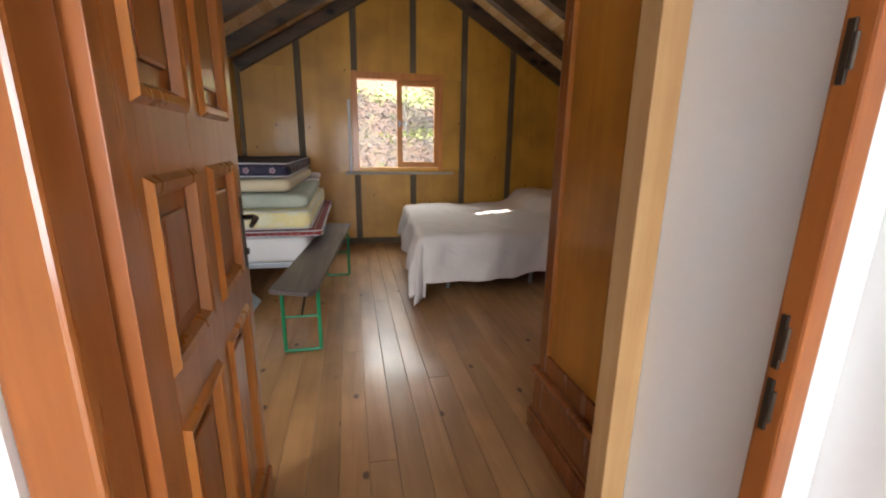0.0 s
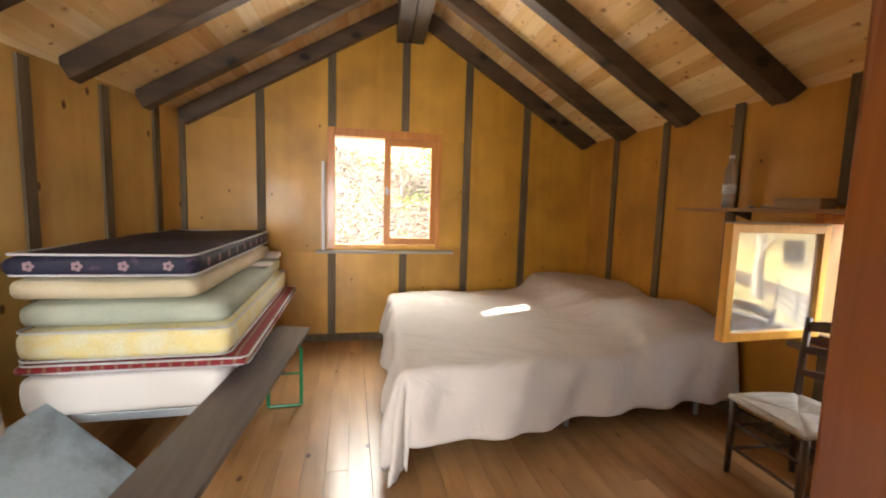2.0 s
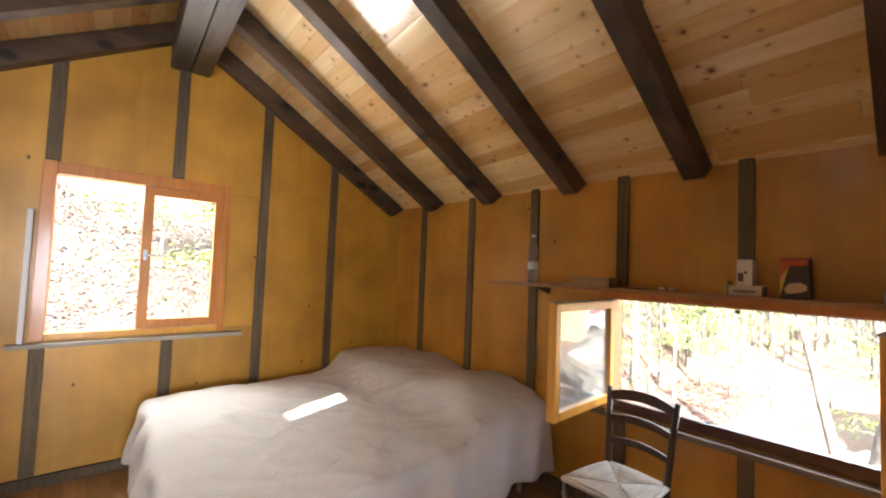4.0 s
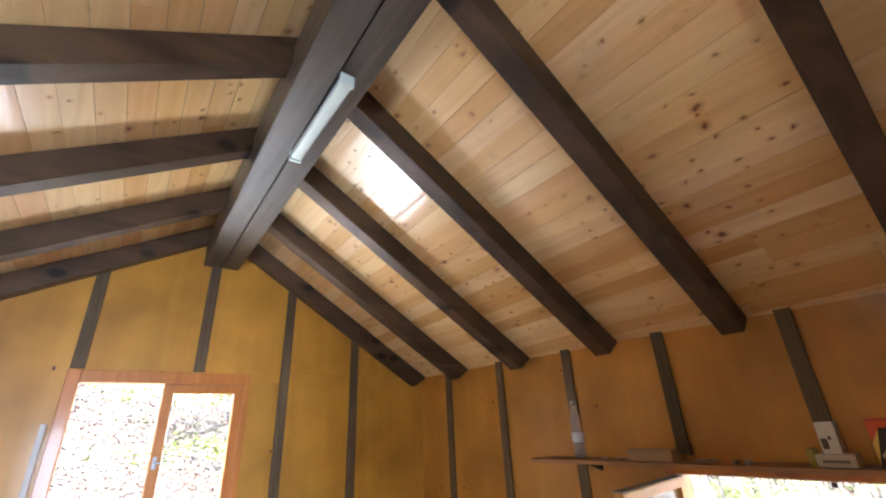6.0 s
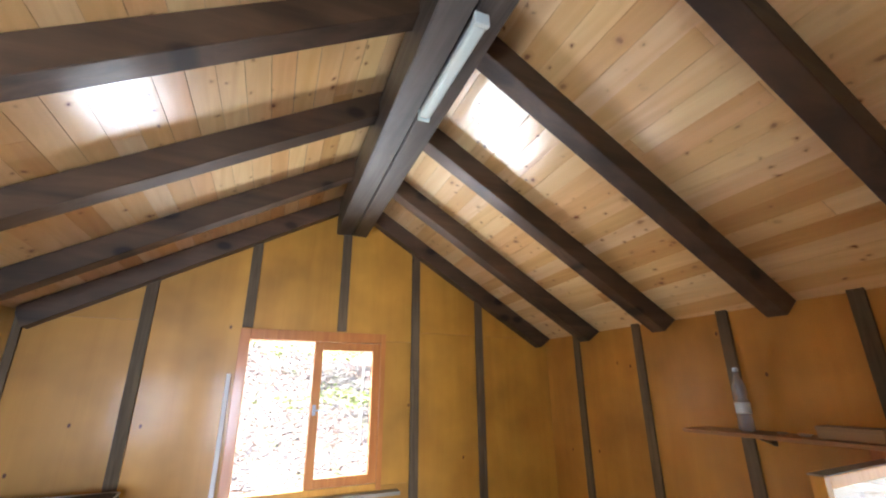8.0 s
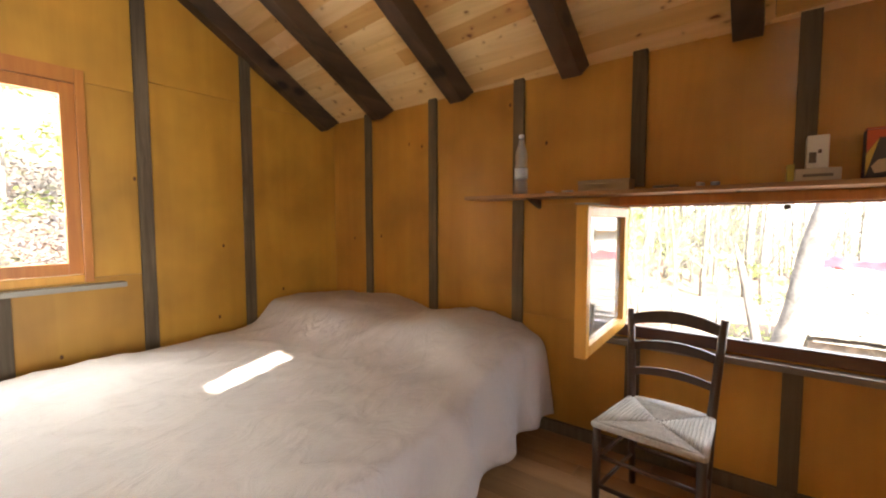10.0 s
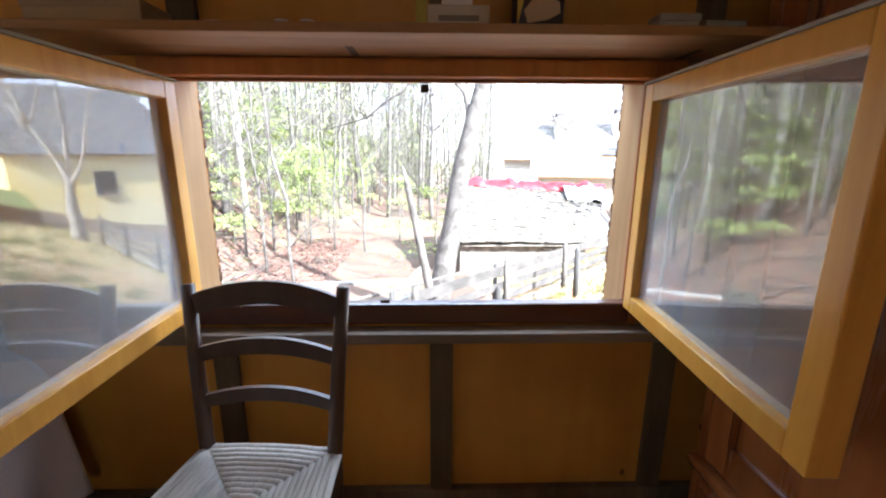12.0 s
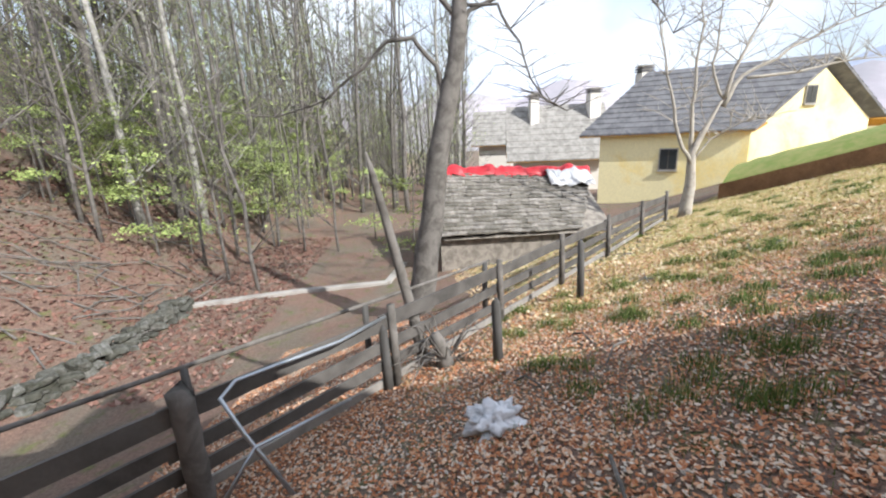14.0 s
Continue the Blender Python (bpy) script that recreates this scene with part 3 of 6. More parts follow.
post = tagged(part("door_post", box(0.934, 1.009, YS - 0.004, YS + 0.075, 0, 2.35, 0.004), NATURAL), "pale planed softwood post beside the doorway", "post", kind="structure")

# lighter copy of the door varnish, for the light the mouldings catch
MOULD_LIT = wood("door_moulding_lit", (0.40, 0.13, 0.025), (0.60, 0.23, 0.05), "Z", 0.28, 16, 0.25, 0, 3, 3.0, 0.4, 0.06, 0.0)
# the open leaf: hinge line at y 1.47, free edge at y 2.34
door = thing("entrance_door", "reddish varnished six-panel wooden door standing open", "door", at=(-0.055, 1.468, 0.008))
LW, LH, TH = 0.87, 2.02, 0.042
cols, rows = ((0.10, 0.37), (0.475, 0.755)), ((0.17, 0.82), (0.935, 1.28), (1.40, 1.88))
bm = bmesh.new()
for a, b in ((0, 0.10), (0.37, 0.475), (0.755, LW)):
    box(-TH, 0, a, b, 0, LH, 0.002, bm)
for a, b in cols:
    for z0, z1 in ((0, 0.17), (0.82, 0.935), (1.28, 1.40), (1.88, LH)):
        box(-TH, 0, a, b, z0, z1, 0.002, bm)
part("leaf_frame", bm, DOOR, door)


def ring(x, y0, y1, z0, z1, w, h, bm=None):
    """A four-sided moulding round a panel, bevelled towards the panel."""
    b = bmesh.new() if bm is None else bm
    out = [(y0, z0), (y1, z0), (y1, z1), (y0, z1)]
    prof = ((0.0, 0.0), (0.3, h), (0.7, h * 0.7), (1.0, -0.012))
    loops = []
    for f, hh in prof:
        o = f * w
        loops.append([b.verts.new((x + hh, p, q)) for p, q in ((y0 + o, z0 + o), (y1 - o, z0 + o), (y1 - o, z1 - o), (y0 + o, z1 - o))])
    for l0, l1 in zip(loops, loops[1:]):
        for k in range(4):
            b.faces.new((l0[k], l0[(k + 1) % 4], l1[(k + 1) % 4], l1[k]))
    return b


for a, b in cols:
    for z0, z1 in rows:
        pn = box(-0.03, -0.014, a - 0.005, b + 0.005, z0 - 0.005, z1 + 0.005)
        box(-0.016, -0.004, a + 0.07, b - 0.07, z0 + 0.07, z1 - 0.07, 0.008, pn)
        panel = part("door_panel", pn, DOOR, door)
        part("moulding", ring(0.0, a - 0.004, b + 0.004, z0 - 0.004, z1 + 0.004, 0.04, 0.012), MOULD_LIT, panel)
handle = part("handle_plate", box(0.0, 0.006, 0.795, 0.835, 0.93, 1.17, 0.003), DARKMETAL, door, "dark aged metal lever handle with long plate")
part("lever", tube([(0.006, 0.815, 1.10), (0.04, 0.815, 1.10), (0.048, 0.80, 1.098), (0.048, 0.71, 1.09)], [0.009, 0.009, 0.01, 0.007], 10), DARKMETAL, handle, smooth=True)
part("key_barrel", tube([(0.004, 0.815, 0.985), (0.016, 0.815, 0.985)], 0.011, 10), DARKMETAL, handle)
part("kick_board", box(0.0, 0.012, 0.02, LW - 0.02, 0.0, 0.11, 0.003), DOOR, door)
for z in (0.25, 1.75):
    part("hinge", tube([(0.004, 0.004, z), (0.004, 0.004, z + 0.1)], 0.009, 8), DARKMETAL, door)
door.rotation_euler = (0, 0, radians(3.2))

# ---- north window ----
win_n = thing("window_1", "orange-brown wooden casement window with one fixed sash", "window", kind="structure")
part("casing", box(0.30, 0.375, YN - 0.045, YN + 0.1, 1.0, 2.25, 0.004), FRAME, win_n)
part("casing", box(1.455, 1.50, YN - 0.035, YN + 0.1, 1.0, 2.25, 0.004), FRAME, win_n)
part("casing", box(0.375, 1.455, YN - 0.035, YN + 0.1, 2.165, 2.25, 0.004), FRAME, win_n)
part("casing", box(0.375, 1.455, YN - 0.03, YN + 0.1, 1.0, 1.045, 0.004), SASH, win_n)
part("sill", box(0.19, 1.65, YN - 0.085, YN + 0.05, 0.955, 0.985, 0.005), GREYWOOD, win_n, "grey weathered sill board")
part("loose_lath", box(0.245, 0.275, YN - 0.05, YN - 0.002, 0.986, 1.90, 0.003), WHITETICK, win_n, "pale upright lath beside the casing")


def sash(name, parent, x0, x1, z0, z1, w, material, y0, y1, label="", glazing=None):
    """A glazed wing in the plane across y."""
    s = part(name, box(x0, x0 + w, y0, y1, z0, z1, 0.004), material, parent, label)
    for b in ((x1 - w, x1, y0, y1, z0, z1), (x0 + w, x1 - w, y0, y1, z0, z0 + w), (x0 + w, x1 - w, y0, y1, z1 - w, z1)):
        part("rail", box(*b, 0.004), material, s)
    ym = (y0 + y1) / 2
    p = part("pane", box(x0 + w - 0.005, x1 - w + 0.005, ym - 0.002, ym + 0.002, z0 + w - 0.005, z1 - w + 0.005), glazing or PANE, s)
    p.visible_shadow = False
    return s


s = sash("sash", win_n, 0.885, 1.455, 1.05, 2.162, 0.068, FRAME, YN - 0.025, YN + 0.025)
part("handle", tube([(0.915, YN - 0.03, 1.62), (0.915, YN - 0.055, 1.62), (1.02, YN - 0.06, 1.615)], 0.007, 8), STEEL, s, "pale metal turn handle")
part("handle_rose", box(0.902, 0.928, YN - 0.034, YN - 0.024, 1.58, 1.66, 0.003), STEEL, s)
# the left wing stands open towards the outside slope
o = thing("open_sash", "casement wing standing open outwards", "window sash", at=(0.378, YN + 0.09, 0), kind="structure")
sash("wing", o, 0.0, 0.49, 1.06, 2.15, 0.05, SASH, 0.0, 0.035)
o.rotation_euler = (0, 0, radians(97))

# ---- east window ----
Y0, Y1, Z0, Z1 = 2.652, 4.056, 0.768, 1.448
win_e = thing("window_2", "wide low wooden window standing open inwards", "window", kind="structure")
for y0, y1 in ((Y0 - 0.055, Y0), (Y1, Y1 + 0.055)):
    part("jamb", box(XE - 0.012, XE + 0.058, y0, y1, 0.70, 1.497, 0.005), FRAME, win_e)
part("bead", box(XE + 0.02, XE + 0.034, Y0, Y0 + 0.010, Z0, Z1, 0.003), DOOR, win_e)
part("bead", box(XE + 0.02, XE + 0.034, Y1 - 0.010, Y1, Z0, Z1, 0.003), DOOR, win_e)
part("head", box(XE - 0.02, XE + 0.058, Y0, Y1, Z1, 1.497, 0.005), FRAME, win_e)
part("bead", box(XE + 0.02, XE + 0.034, Y0 + 0.011, Y1 - 0.011, Z1 - 0.010, Z1, 0.003), DOOR, win_e)
part("bottom_rail", box(XE - 0.015, XE + 0.03, Y0, Y1, 0.70, Z0, 0.006), RAILWOOD, win_e)
part("threshold", box(XE + 0.031, XE + 0.058, Y0, Y1, 0.70, Z0 - 0.012, 0.003), DARKMETAL, win_e)
part("ledge", box(XE - 0.07, XE - 0.001, Y0 - 0.1, Y1 + 0.1, 0.655, 0.69, 0.006), GREYWOOD_Y, win_e, "worn grey ledge board")
part("catch", box(3.36, 3.385, 3.30, 3.325, Z1 - 0.035, Z1 - 0.013, 0.003), DARKMETAL, win_e, "small black catch on the head")
part("catch", box(3.335, 3.358, 3.43, 3.46, Z0 - 0.002, Z0 + 0.007, 0.002), DARKMETAL, win_e)
part("outer_sill", box(XE + 0.059, XE + 0.205, Y0 - 0.12, Y1 + 0.12, 0.64, 0.692, 0.006), STONE, win_e, "grey stone sill outside the window")


def ragged_reveal(ya, yb, seed):
    """The outside reveal: foam and plaster with a torn outer edge."""
    random.seed(seed)
    b = bmesh.new()
    n = 46
    front, outer = [], []
    for k in range(n + 1):
        z = 0.69 + (1.50 - 0.69) * k / n
        e = 3.505 + 0.010 * noise.noise((k * 0.45, seed, 0)) + 0.005 * (k % 3 == 0)
        front.append((b.verts.new((XE + 0.059, ya, z)), b.verts.new((XE + 0.059, yb, z))))
        outer.append((b.verts.new((e, ya, z)), b.verts.new((e + 0.004, yb, z))))
    for k in range(n):
        for p, q in ((front, outer),):
            b.faces.new((p[k][0], p[k + 1][0], q[k + 1][0], q[k][0]))
            b.faces.new((p[k][1], q[k][1], q[k + 1][1], p[k + 1][1]))
        b.faces.new((outer[k][0], outer[k + 1][0], outer[k + 1][1], outer[k][1]))
        b.faces.new((front[k][0], front[k][1], front[k + 1][1], front[k + 1][0]))
    return b


REVEAL = stained("reveal_orange", (0.62, 0.255, 0.035), (0.48, 0.18, 0.025), 0.5, 3.0, (0.4, 0.7), 0.1, 60)
TORN = stained("torn_plaster", (0.16, 0.08, 0.045), (0.35, 0.22, 0.13), 0.9, 22, (0.4, 0.6), 0.6, 60)
for (ya, yb), (yc, yd), sd in (((Y0 + 0.005, Y0 - 0.03), (Y0 + 0.018, Y0 - 0.05), 3), ((Y1 - 0.005, Y1 + 0.03), (Y1 - 0.018, Y1 + 0.05), 8)):
    part("reveal", ragged_reveal(ya, yb, sd), REVEAL, win_e, "orange-varnished side reveal")
    random.seed(sd)
    b = bmesh.new()
    for k in range(26):
        z = 0.71 + 0.031 * k
        r = random.uniform(0.010, 0.02)
        bmesh.ops.create_icosphere(b, subdivisions=1, radius=1, matrix=Matrix.Translation((3.512 + random.uniform(-0.004, 0.008), ya + (yb - ya) * 0.25, z)) @ Matrix.Diagonal((r * 0.8, r * 0.8, r * 1.6, 1)))
    part("torn_edge", b, TORN, win_e, "ragged broken plaster edge")


def wing(y, side, turn, label):
    w = thing("window_wing", label, "window sash", at=(XE - 0.012, y, 0), kind="structure")
    s = sash("stile", w, -0.735, -0.005, 0.757, 1.43, 0.05, SASH, -0.026, 0.026, "", PANE_SHEEN)
    for z in (0.86, 1.32):
        part("hinge", tube([(-0.002, side * 0.024, z), (-0.002, side * 0.024, z + 0.06)], 0.008, 8), DARKMETAL, w)
    part("drip", box(-0.74, 0.0, -0.03, 0.03, 1.431, 1.437), GREYWOOD, w)
    w.rotation_euler = (0, 0, radians(turn))
    return w


wl = wing(Y1 - 0.02, 1, 1.8, "golden wooden window wing opened into the room")
wr = wing(Y0 - 0.002, -1, -3.5, "golden wooden window wing opened beside the wardrobe")
part("handle", tube([(-0.70, -0.022, 0.99), (-0.70, -0.055, 0.99), (-0.60, -0.06, 0.985)], 0.007, 8), DARKMETAL, wr, "dark turn handle")

leaf = bmesh.new()
prism([(0.0, 0.0), (0.022, 0.010), (0.05, 0.006), (0.034, -0.008), (0.012, -0.010)], "Z", 0.001, 0.007, leaf)
leaf = tagged(part("dry_leaf", leaf, DARKMETAL), "curled dark dry leaf lying on the stone sill", "leaf")
leaf.location, leaf.rotation_euler = (3.47, 2.76, 0.692), (0, 0, radians(70))

# ---- shelf over the window ----
shelf = thing("wall_shelf", "long narrow wooden wall shelf above the window", "shelf")
part("board", box(3.07, XE - 0.001, 2.48, 4.965, 1.50, 1.522, 0.003), SHELFWOOD, shelf)
for y in (2.60, 3.50, 4.55):
    part("bracket", prism([(3.14, 1.5), (XE - 0.001, 1.5), (XE - 0.001, 1.44)] if y > 4.2 else [(3.2, 1.5), (XE - 0.024, 1.5), (XE - 0.024, 1.498)], "Y", y - 0.01, y + 0.01), BATTEN, shelf)
ZS = 1.5235


def on_shelf(name, label, category, x, y):
    return thing(name, label, category, at=(x, y, ZS))


bottle = on_shelf("plastic_bottle", "clear crumpled plastic water bottle standing on the shelf", "bottle", 3.20, 4.62)
prof = [(0.034, 0.0), (0.041, 0.008), (0.041, 0.07), (0.036, 0.085), (0.041, 0.10), (0.041, 0.17), (0.034, 0.20), (0.041, 0.235), (0.036, 0.275), (0.016, 0.325), (0.0145, 0.352)]
bb = part("body", lathe(prof, 18), PETPLASTIC, bottle, smooth=True)
part("label_band", lathe([(0.0415, 0.105), (0.0418, 0.165)], 18), plain("bottle_label", (0.62, 0.68, 0.72), 0.4), bb)
part("cap", lathe([(0.0165, 0.352), (0.0165, 0.372), (0.012, 0.376)], 14), plain("cap_plastic", (0.75, 0.8, 0.85), 0.4), bottle)

TIN = plain("printed_tin_white", (0.72, 0.68, 0.60), 0.45)
box1 = on_shelf("cardboard_box", "small pale printed box with a dark figure on it", "box", 3.19, 3.23)
part("carton", box(-0.05, 0.05, -0.035, 0.035, 0.055, 0.19, 0.003), TIN, box1)
part("print", box(-0.052, -0.0505, 0.004, 0.028, 0.075, 0.12), plain("print_dark", (0.10, 0.07, 0.05), 0.5), box1, "dark printed patch")
part("print", box(-0.052, -0.0505, -0.012, 0.0, 0.115, 0.13), plain("print_spot", (0.12, 0.08, 0.06), 0.5), box1, "small dark spot")
part("side_carton", box(-0.06, 0.04, 0.072, 0.098, 0.0, 0.075, 0.003), plain("olive_carton", (0.42, 0.36, 0.06), 0.55), box1, "yellow-green carton")
base1 = part("lid_box", box(-0.06, 0.06, -0.075, 0.07, 0.0, 0.054, 0.004), plain("pale_carton", (0.55, 0.46, 0.34), 0.6), box1)
part("print_bar", box(-0.062, -0.0605, -0.05, 0.045, 0.018, 0.03), plain("print_grey", (0.18, 0.14, 0.11), 0.5), base1)
pack = on_shelf("coffee_pack", "orange and black paper pack with a pale picture", "packet", 3.19, 3.03)
part("pack_body", box(-0.035, 0.035, -0.058, 0.058, 0.0, 0.195, 0.006), plain("pack_black", (0.035, 0.02, 0.018), 0.45), pack)
part("top_flap", prism([(-0.034, 0.196), (0.034, 0.196), (0.030, 0.203), (-0.030, 0.203)], "Y", -0.055, 0.055), plain("pack_orange", (0.65, 0.13, 0.03), 0.45), pack)
part("print", prism([(0.056, 0.192), (-0.05, 0.192), (-0.048, 0.165), (0.02, 0.16), (0.056, 0.10)], "X", -0.037, -0.0355), plain("pack_red", (0.62, 0.10, 0.025), 0.45), pack, "orange-red printed corner")
part("print", prism([(0.056, 0.098), (0.021, 0.158), (0.044, 0.06), (0.056, 0.01)], "X", -0.037, -0.0355), plain("pack_yellow", (0.72, 0.45, 0.06), 0.45), pack, "yellow printed band")
part("print", prism([(-0.048, 0.045), (-0.02, 0.03), (0.03, 0.022), (0.04, 0.05), (0.02, 0.075), (-0.02, 0.08), (-0.045, 0.068)], "X", -0.037, -0.0355), plain("pack_pale", (0.62, 0.42, 0.24), 0.5), pack, "pale printed picture")
for x, y, l, w, h, nm, lab, c in ((3.2, 2.68, 0.10, 0.06, 0.05, "matchbox", "small pale carton box", (0.5, 0.46, 0.4)),
                                  (3.22, 2.555, 0.10, 0.07, 0.04, "matchbox", "flat pale carton lying on the shelf", (0.46, 0.42, 0.36)),
                                  (3.20, 4.10, 0.27, 0.12, 0.06, "plastic_tub", "low translucent plastic tub", (0.42, 0.28, 0.14))):
    ob = on_shelf(nm, lab, "box", x, y)
    body = part("carton", box(-w / 2, w / 2, -l / 2, l / 2, 0, h, 0.004), plain(nm + "_paper", c, 0.6), ob)
    part("lid", box(-w / 2 - 0.002, w / 2 + 0.002, -l / 2 - 0.002, l / 2 + 0.002, h * 0.7, h + 0.002, 0.002), plain(nm + "_lid", tuple(k * 0.85 for k in c), 0.55), ob)
for y in (3.645, 3.585):
    cup = on_shelf("tealight", "small white tealight in a metal cup", "candle", 3.15, y)
    part("cup", lathe([(0.017, 0.0), (0.019, 0.016), (0.0185, 0.016)], 14), STEEL, cup)
    part("wax", lathe([(0.0165, 0.0161), (0.0165, 0.020), (0.002, 0.021)], 14), WHITETICK, cup)
for y, l in ((4.42, 0.05), (4.31, 0.07), (3.80, 0.12)):
    ob = on_shelf("small_trinket", "small pale piece of crockery on the shelf", "trinket", 3.18, y)
    part("dish", lathe([(l * 0.25, 0.0), (l * 0.5, 0.012), (l * 0.46, 0.014), (l * 0.2, 0.006)], 16), plain("glaze", (0.5, 0.44, 0.36), 0.3), ob)

# ---- bed and bedspread ----
bed = thing("bed", "wide low double bed with steel legs", "bed", at=(2.0, 5.32, 0))
part("mattress", box(-1.09, 1.2, -0.78, 1.0, 0.30, 0.535, 0.05), WHITETICK, bed)
part("bed_frame", box(-1.06, 1.18, -0.76, 0.98, 0.24, 0.298, 0.004), STEEL, bed)
for x in (-0.86, 0.0, 1.05):
    for y in (-0.74, 0.9):
        part("leg", tube([(x, y, 0), (x, y, 0.24)], 0.018, 10), STEEL, bed)
for y in (4.72, 5.72):
    pil = thing("pillow", "soft pillow hidden under the bedspread", "pillow", at=(2.90, y + 0.12, 0.60))
    b = bmesh.new()
    bmesh.ops.create_uvsphere(b, u_segments=20, v_segments=12, radius=1)
    for v in b.verts:
        v.co = Vector((math.copysign(abs(v.co.x) ** 0.6, v.co.x) * 0.24, math.copysign(abs(v.co.y) ** 0.55, v.co.y) * 0.40, v.co.z * 0.085))
    part("cushion", b, WHITETICK, pil, smooth=True)


def smooth(a, b, t):
    t = min(1.0, max(0.0, (t - a) / (b - a)))
    return t * t * (3 - 2 * t)


def bedspread():
    BX, BY, TOP = 0.845, 4.27, 0.575
    W, D = 2.38, 2.06
    hang = 0.47
    b = bmesh.new()
    nu, nv = 170, 150
    us = [-hang + (W + hang) * i / nu for i in range(nu + 1)]
    vs = [-hang + (D + hang + 0.25) * j / nv for j in range(nv + 1)]
    grid = []
    for u in us:
        row = []
        for v in vs:
            head = u > W
            a, c = max(0.0, -u, u - W), max(0.0, -v)
            far = max(0.0, v - D)
            d = math.hypot(a, c)
            x, y = BX + min(max(u, 0.0), W), BY + min(max(v, 0.0), D)
            # pillows along the wall end, and a soft hollow in front of them
            rise = 1 / (1 + math.exp(-(min(u, W) - 1.60 - 0.08 * math.sin(v * 2.6 + 0.4) + 0.10 * smooth(1.0, 2.0, v) - 0.05 * noise.noise((u * 3, v * 3, 1))) / 0.05))
            edge = 0.55 + 0.45 * min(1.0, max(0.0, (v + 0.02) / 0.16))
            humps = 0.86 + 0.14 * math.cos((v - 0.48) * math.tau / 1.0) + 0.16 * smooth(1.5, 2.0, v)
            back_fall = max(0.0, min(u, W) - 2.0) * 0.12
            z = TOP + rise * edge * (0.205 * humps - back_fall)
            z += 0.012 * noise.noise((u * 2.2, v * 2.2, 5)) + 0.007 * noise.noise((u * 7, v * 5, 2)) + 0.05 * max(0.0, 0.22 - abs(noise.noise((u * 2.2 + v * 3.4, v * 1.3 - u * 1.6, 8))))
            # creases where the cloth is tucked under the pillows
            z += 0.010 * math.exp(-((u - 1.62 - 0.2 * v) / 0.03) ** 2) * max(0, 1 - v * 1.3)
            if far:
                d2 = far
                y = BY + D + 0.03 * (1 - math.exp(-d2 / 0.03))
                z -= max(0, d2 - 0.02)
            if d > 0:
                ox, oy = ((a if head else -a) / d, -c / d)
                arc = (u if c > 0 and a == 0 else 0) - (v if a > 0 and c == 0 else 0)
                ang = math.atan2(c, a)
                s = arc * 6.0 + ang * 5.0 * (a > 0 and c > 0)
                fold = 0.034 * math.sin(s * 1.9 + 1.3 * math.sin(s * 0.7)) + 0.022 * noise.noise((s * 0.9, d * 2.5, 3)) + 0.014 * math.sin(s * 3.3 + d * 7 + 2 * noise.noise((s * 0.4, d, 1)))
                if a > 0 and c > 0:
                    fold += 0.045 * math.sin(ang * 8)
                out = 0.045 * (1 - math.exp(-d / 0.05)) + 0.07 * d + fold * min(1, d / 0.3)
                drop = max(0.0, d - 0.035 * (1 - math.exp(-d / 0.06)))
                lim = 0.395 if not (a > 0 and c > 0) else 0.58
                hem = lim + 0.045 * math.sin(u * 2.1 + 0.6) * (c > 0) * (a == 0) + 0.02 * noise.noise((u * 4, v * 4, 9)) + 0.08 * smooth(0.9, 2.1, u) * (c > 0)
                drop = drop * hem / hang if d <= hang else min(hem, drop)
                if a > 0 and c > 0:
                    t = min(a, c) / max(a, c)
                    drop = min(0.56, drop * (1 + 0.10 * t))
                drop *= 1 + max(0.0, z - TOP) / 0.42
                x, y, z = x + ox * out, y + oy * out, max(0.012, z - drop)
            x, y = x + 0.06 * (y - BY), y + 0.10 * max(0.0, x - BX) * (1 - 0.75 * min(1.0, max(0.0, (y - BY) / D)))
            x, y = min(x, XE - 0.03), min(y, YN - 0.035)
            row.append(b.verts.new((x, y, z)))
        grid.append(row)
    for i in range(nu):
        for j in range(nv):
            b.faces.new((grid[i][j], grid[i + 1][j], grid[i + 1][j + 1], grid[i][j + 1]))
    ob = part("bedspread", b, CLOTH, None, "", True)
    sol = ob.modifiers.new("thick", "SOLIDIFY")
    sol.thickness, sol.offset = 0.006, -1
    return tagged(ob, "pale beige cotton bedspread hanging to the floor in folds", "bedspread")


bedspread()

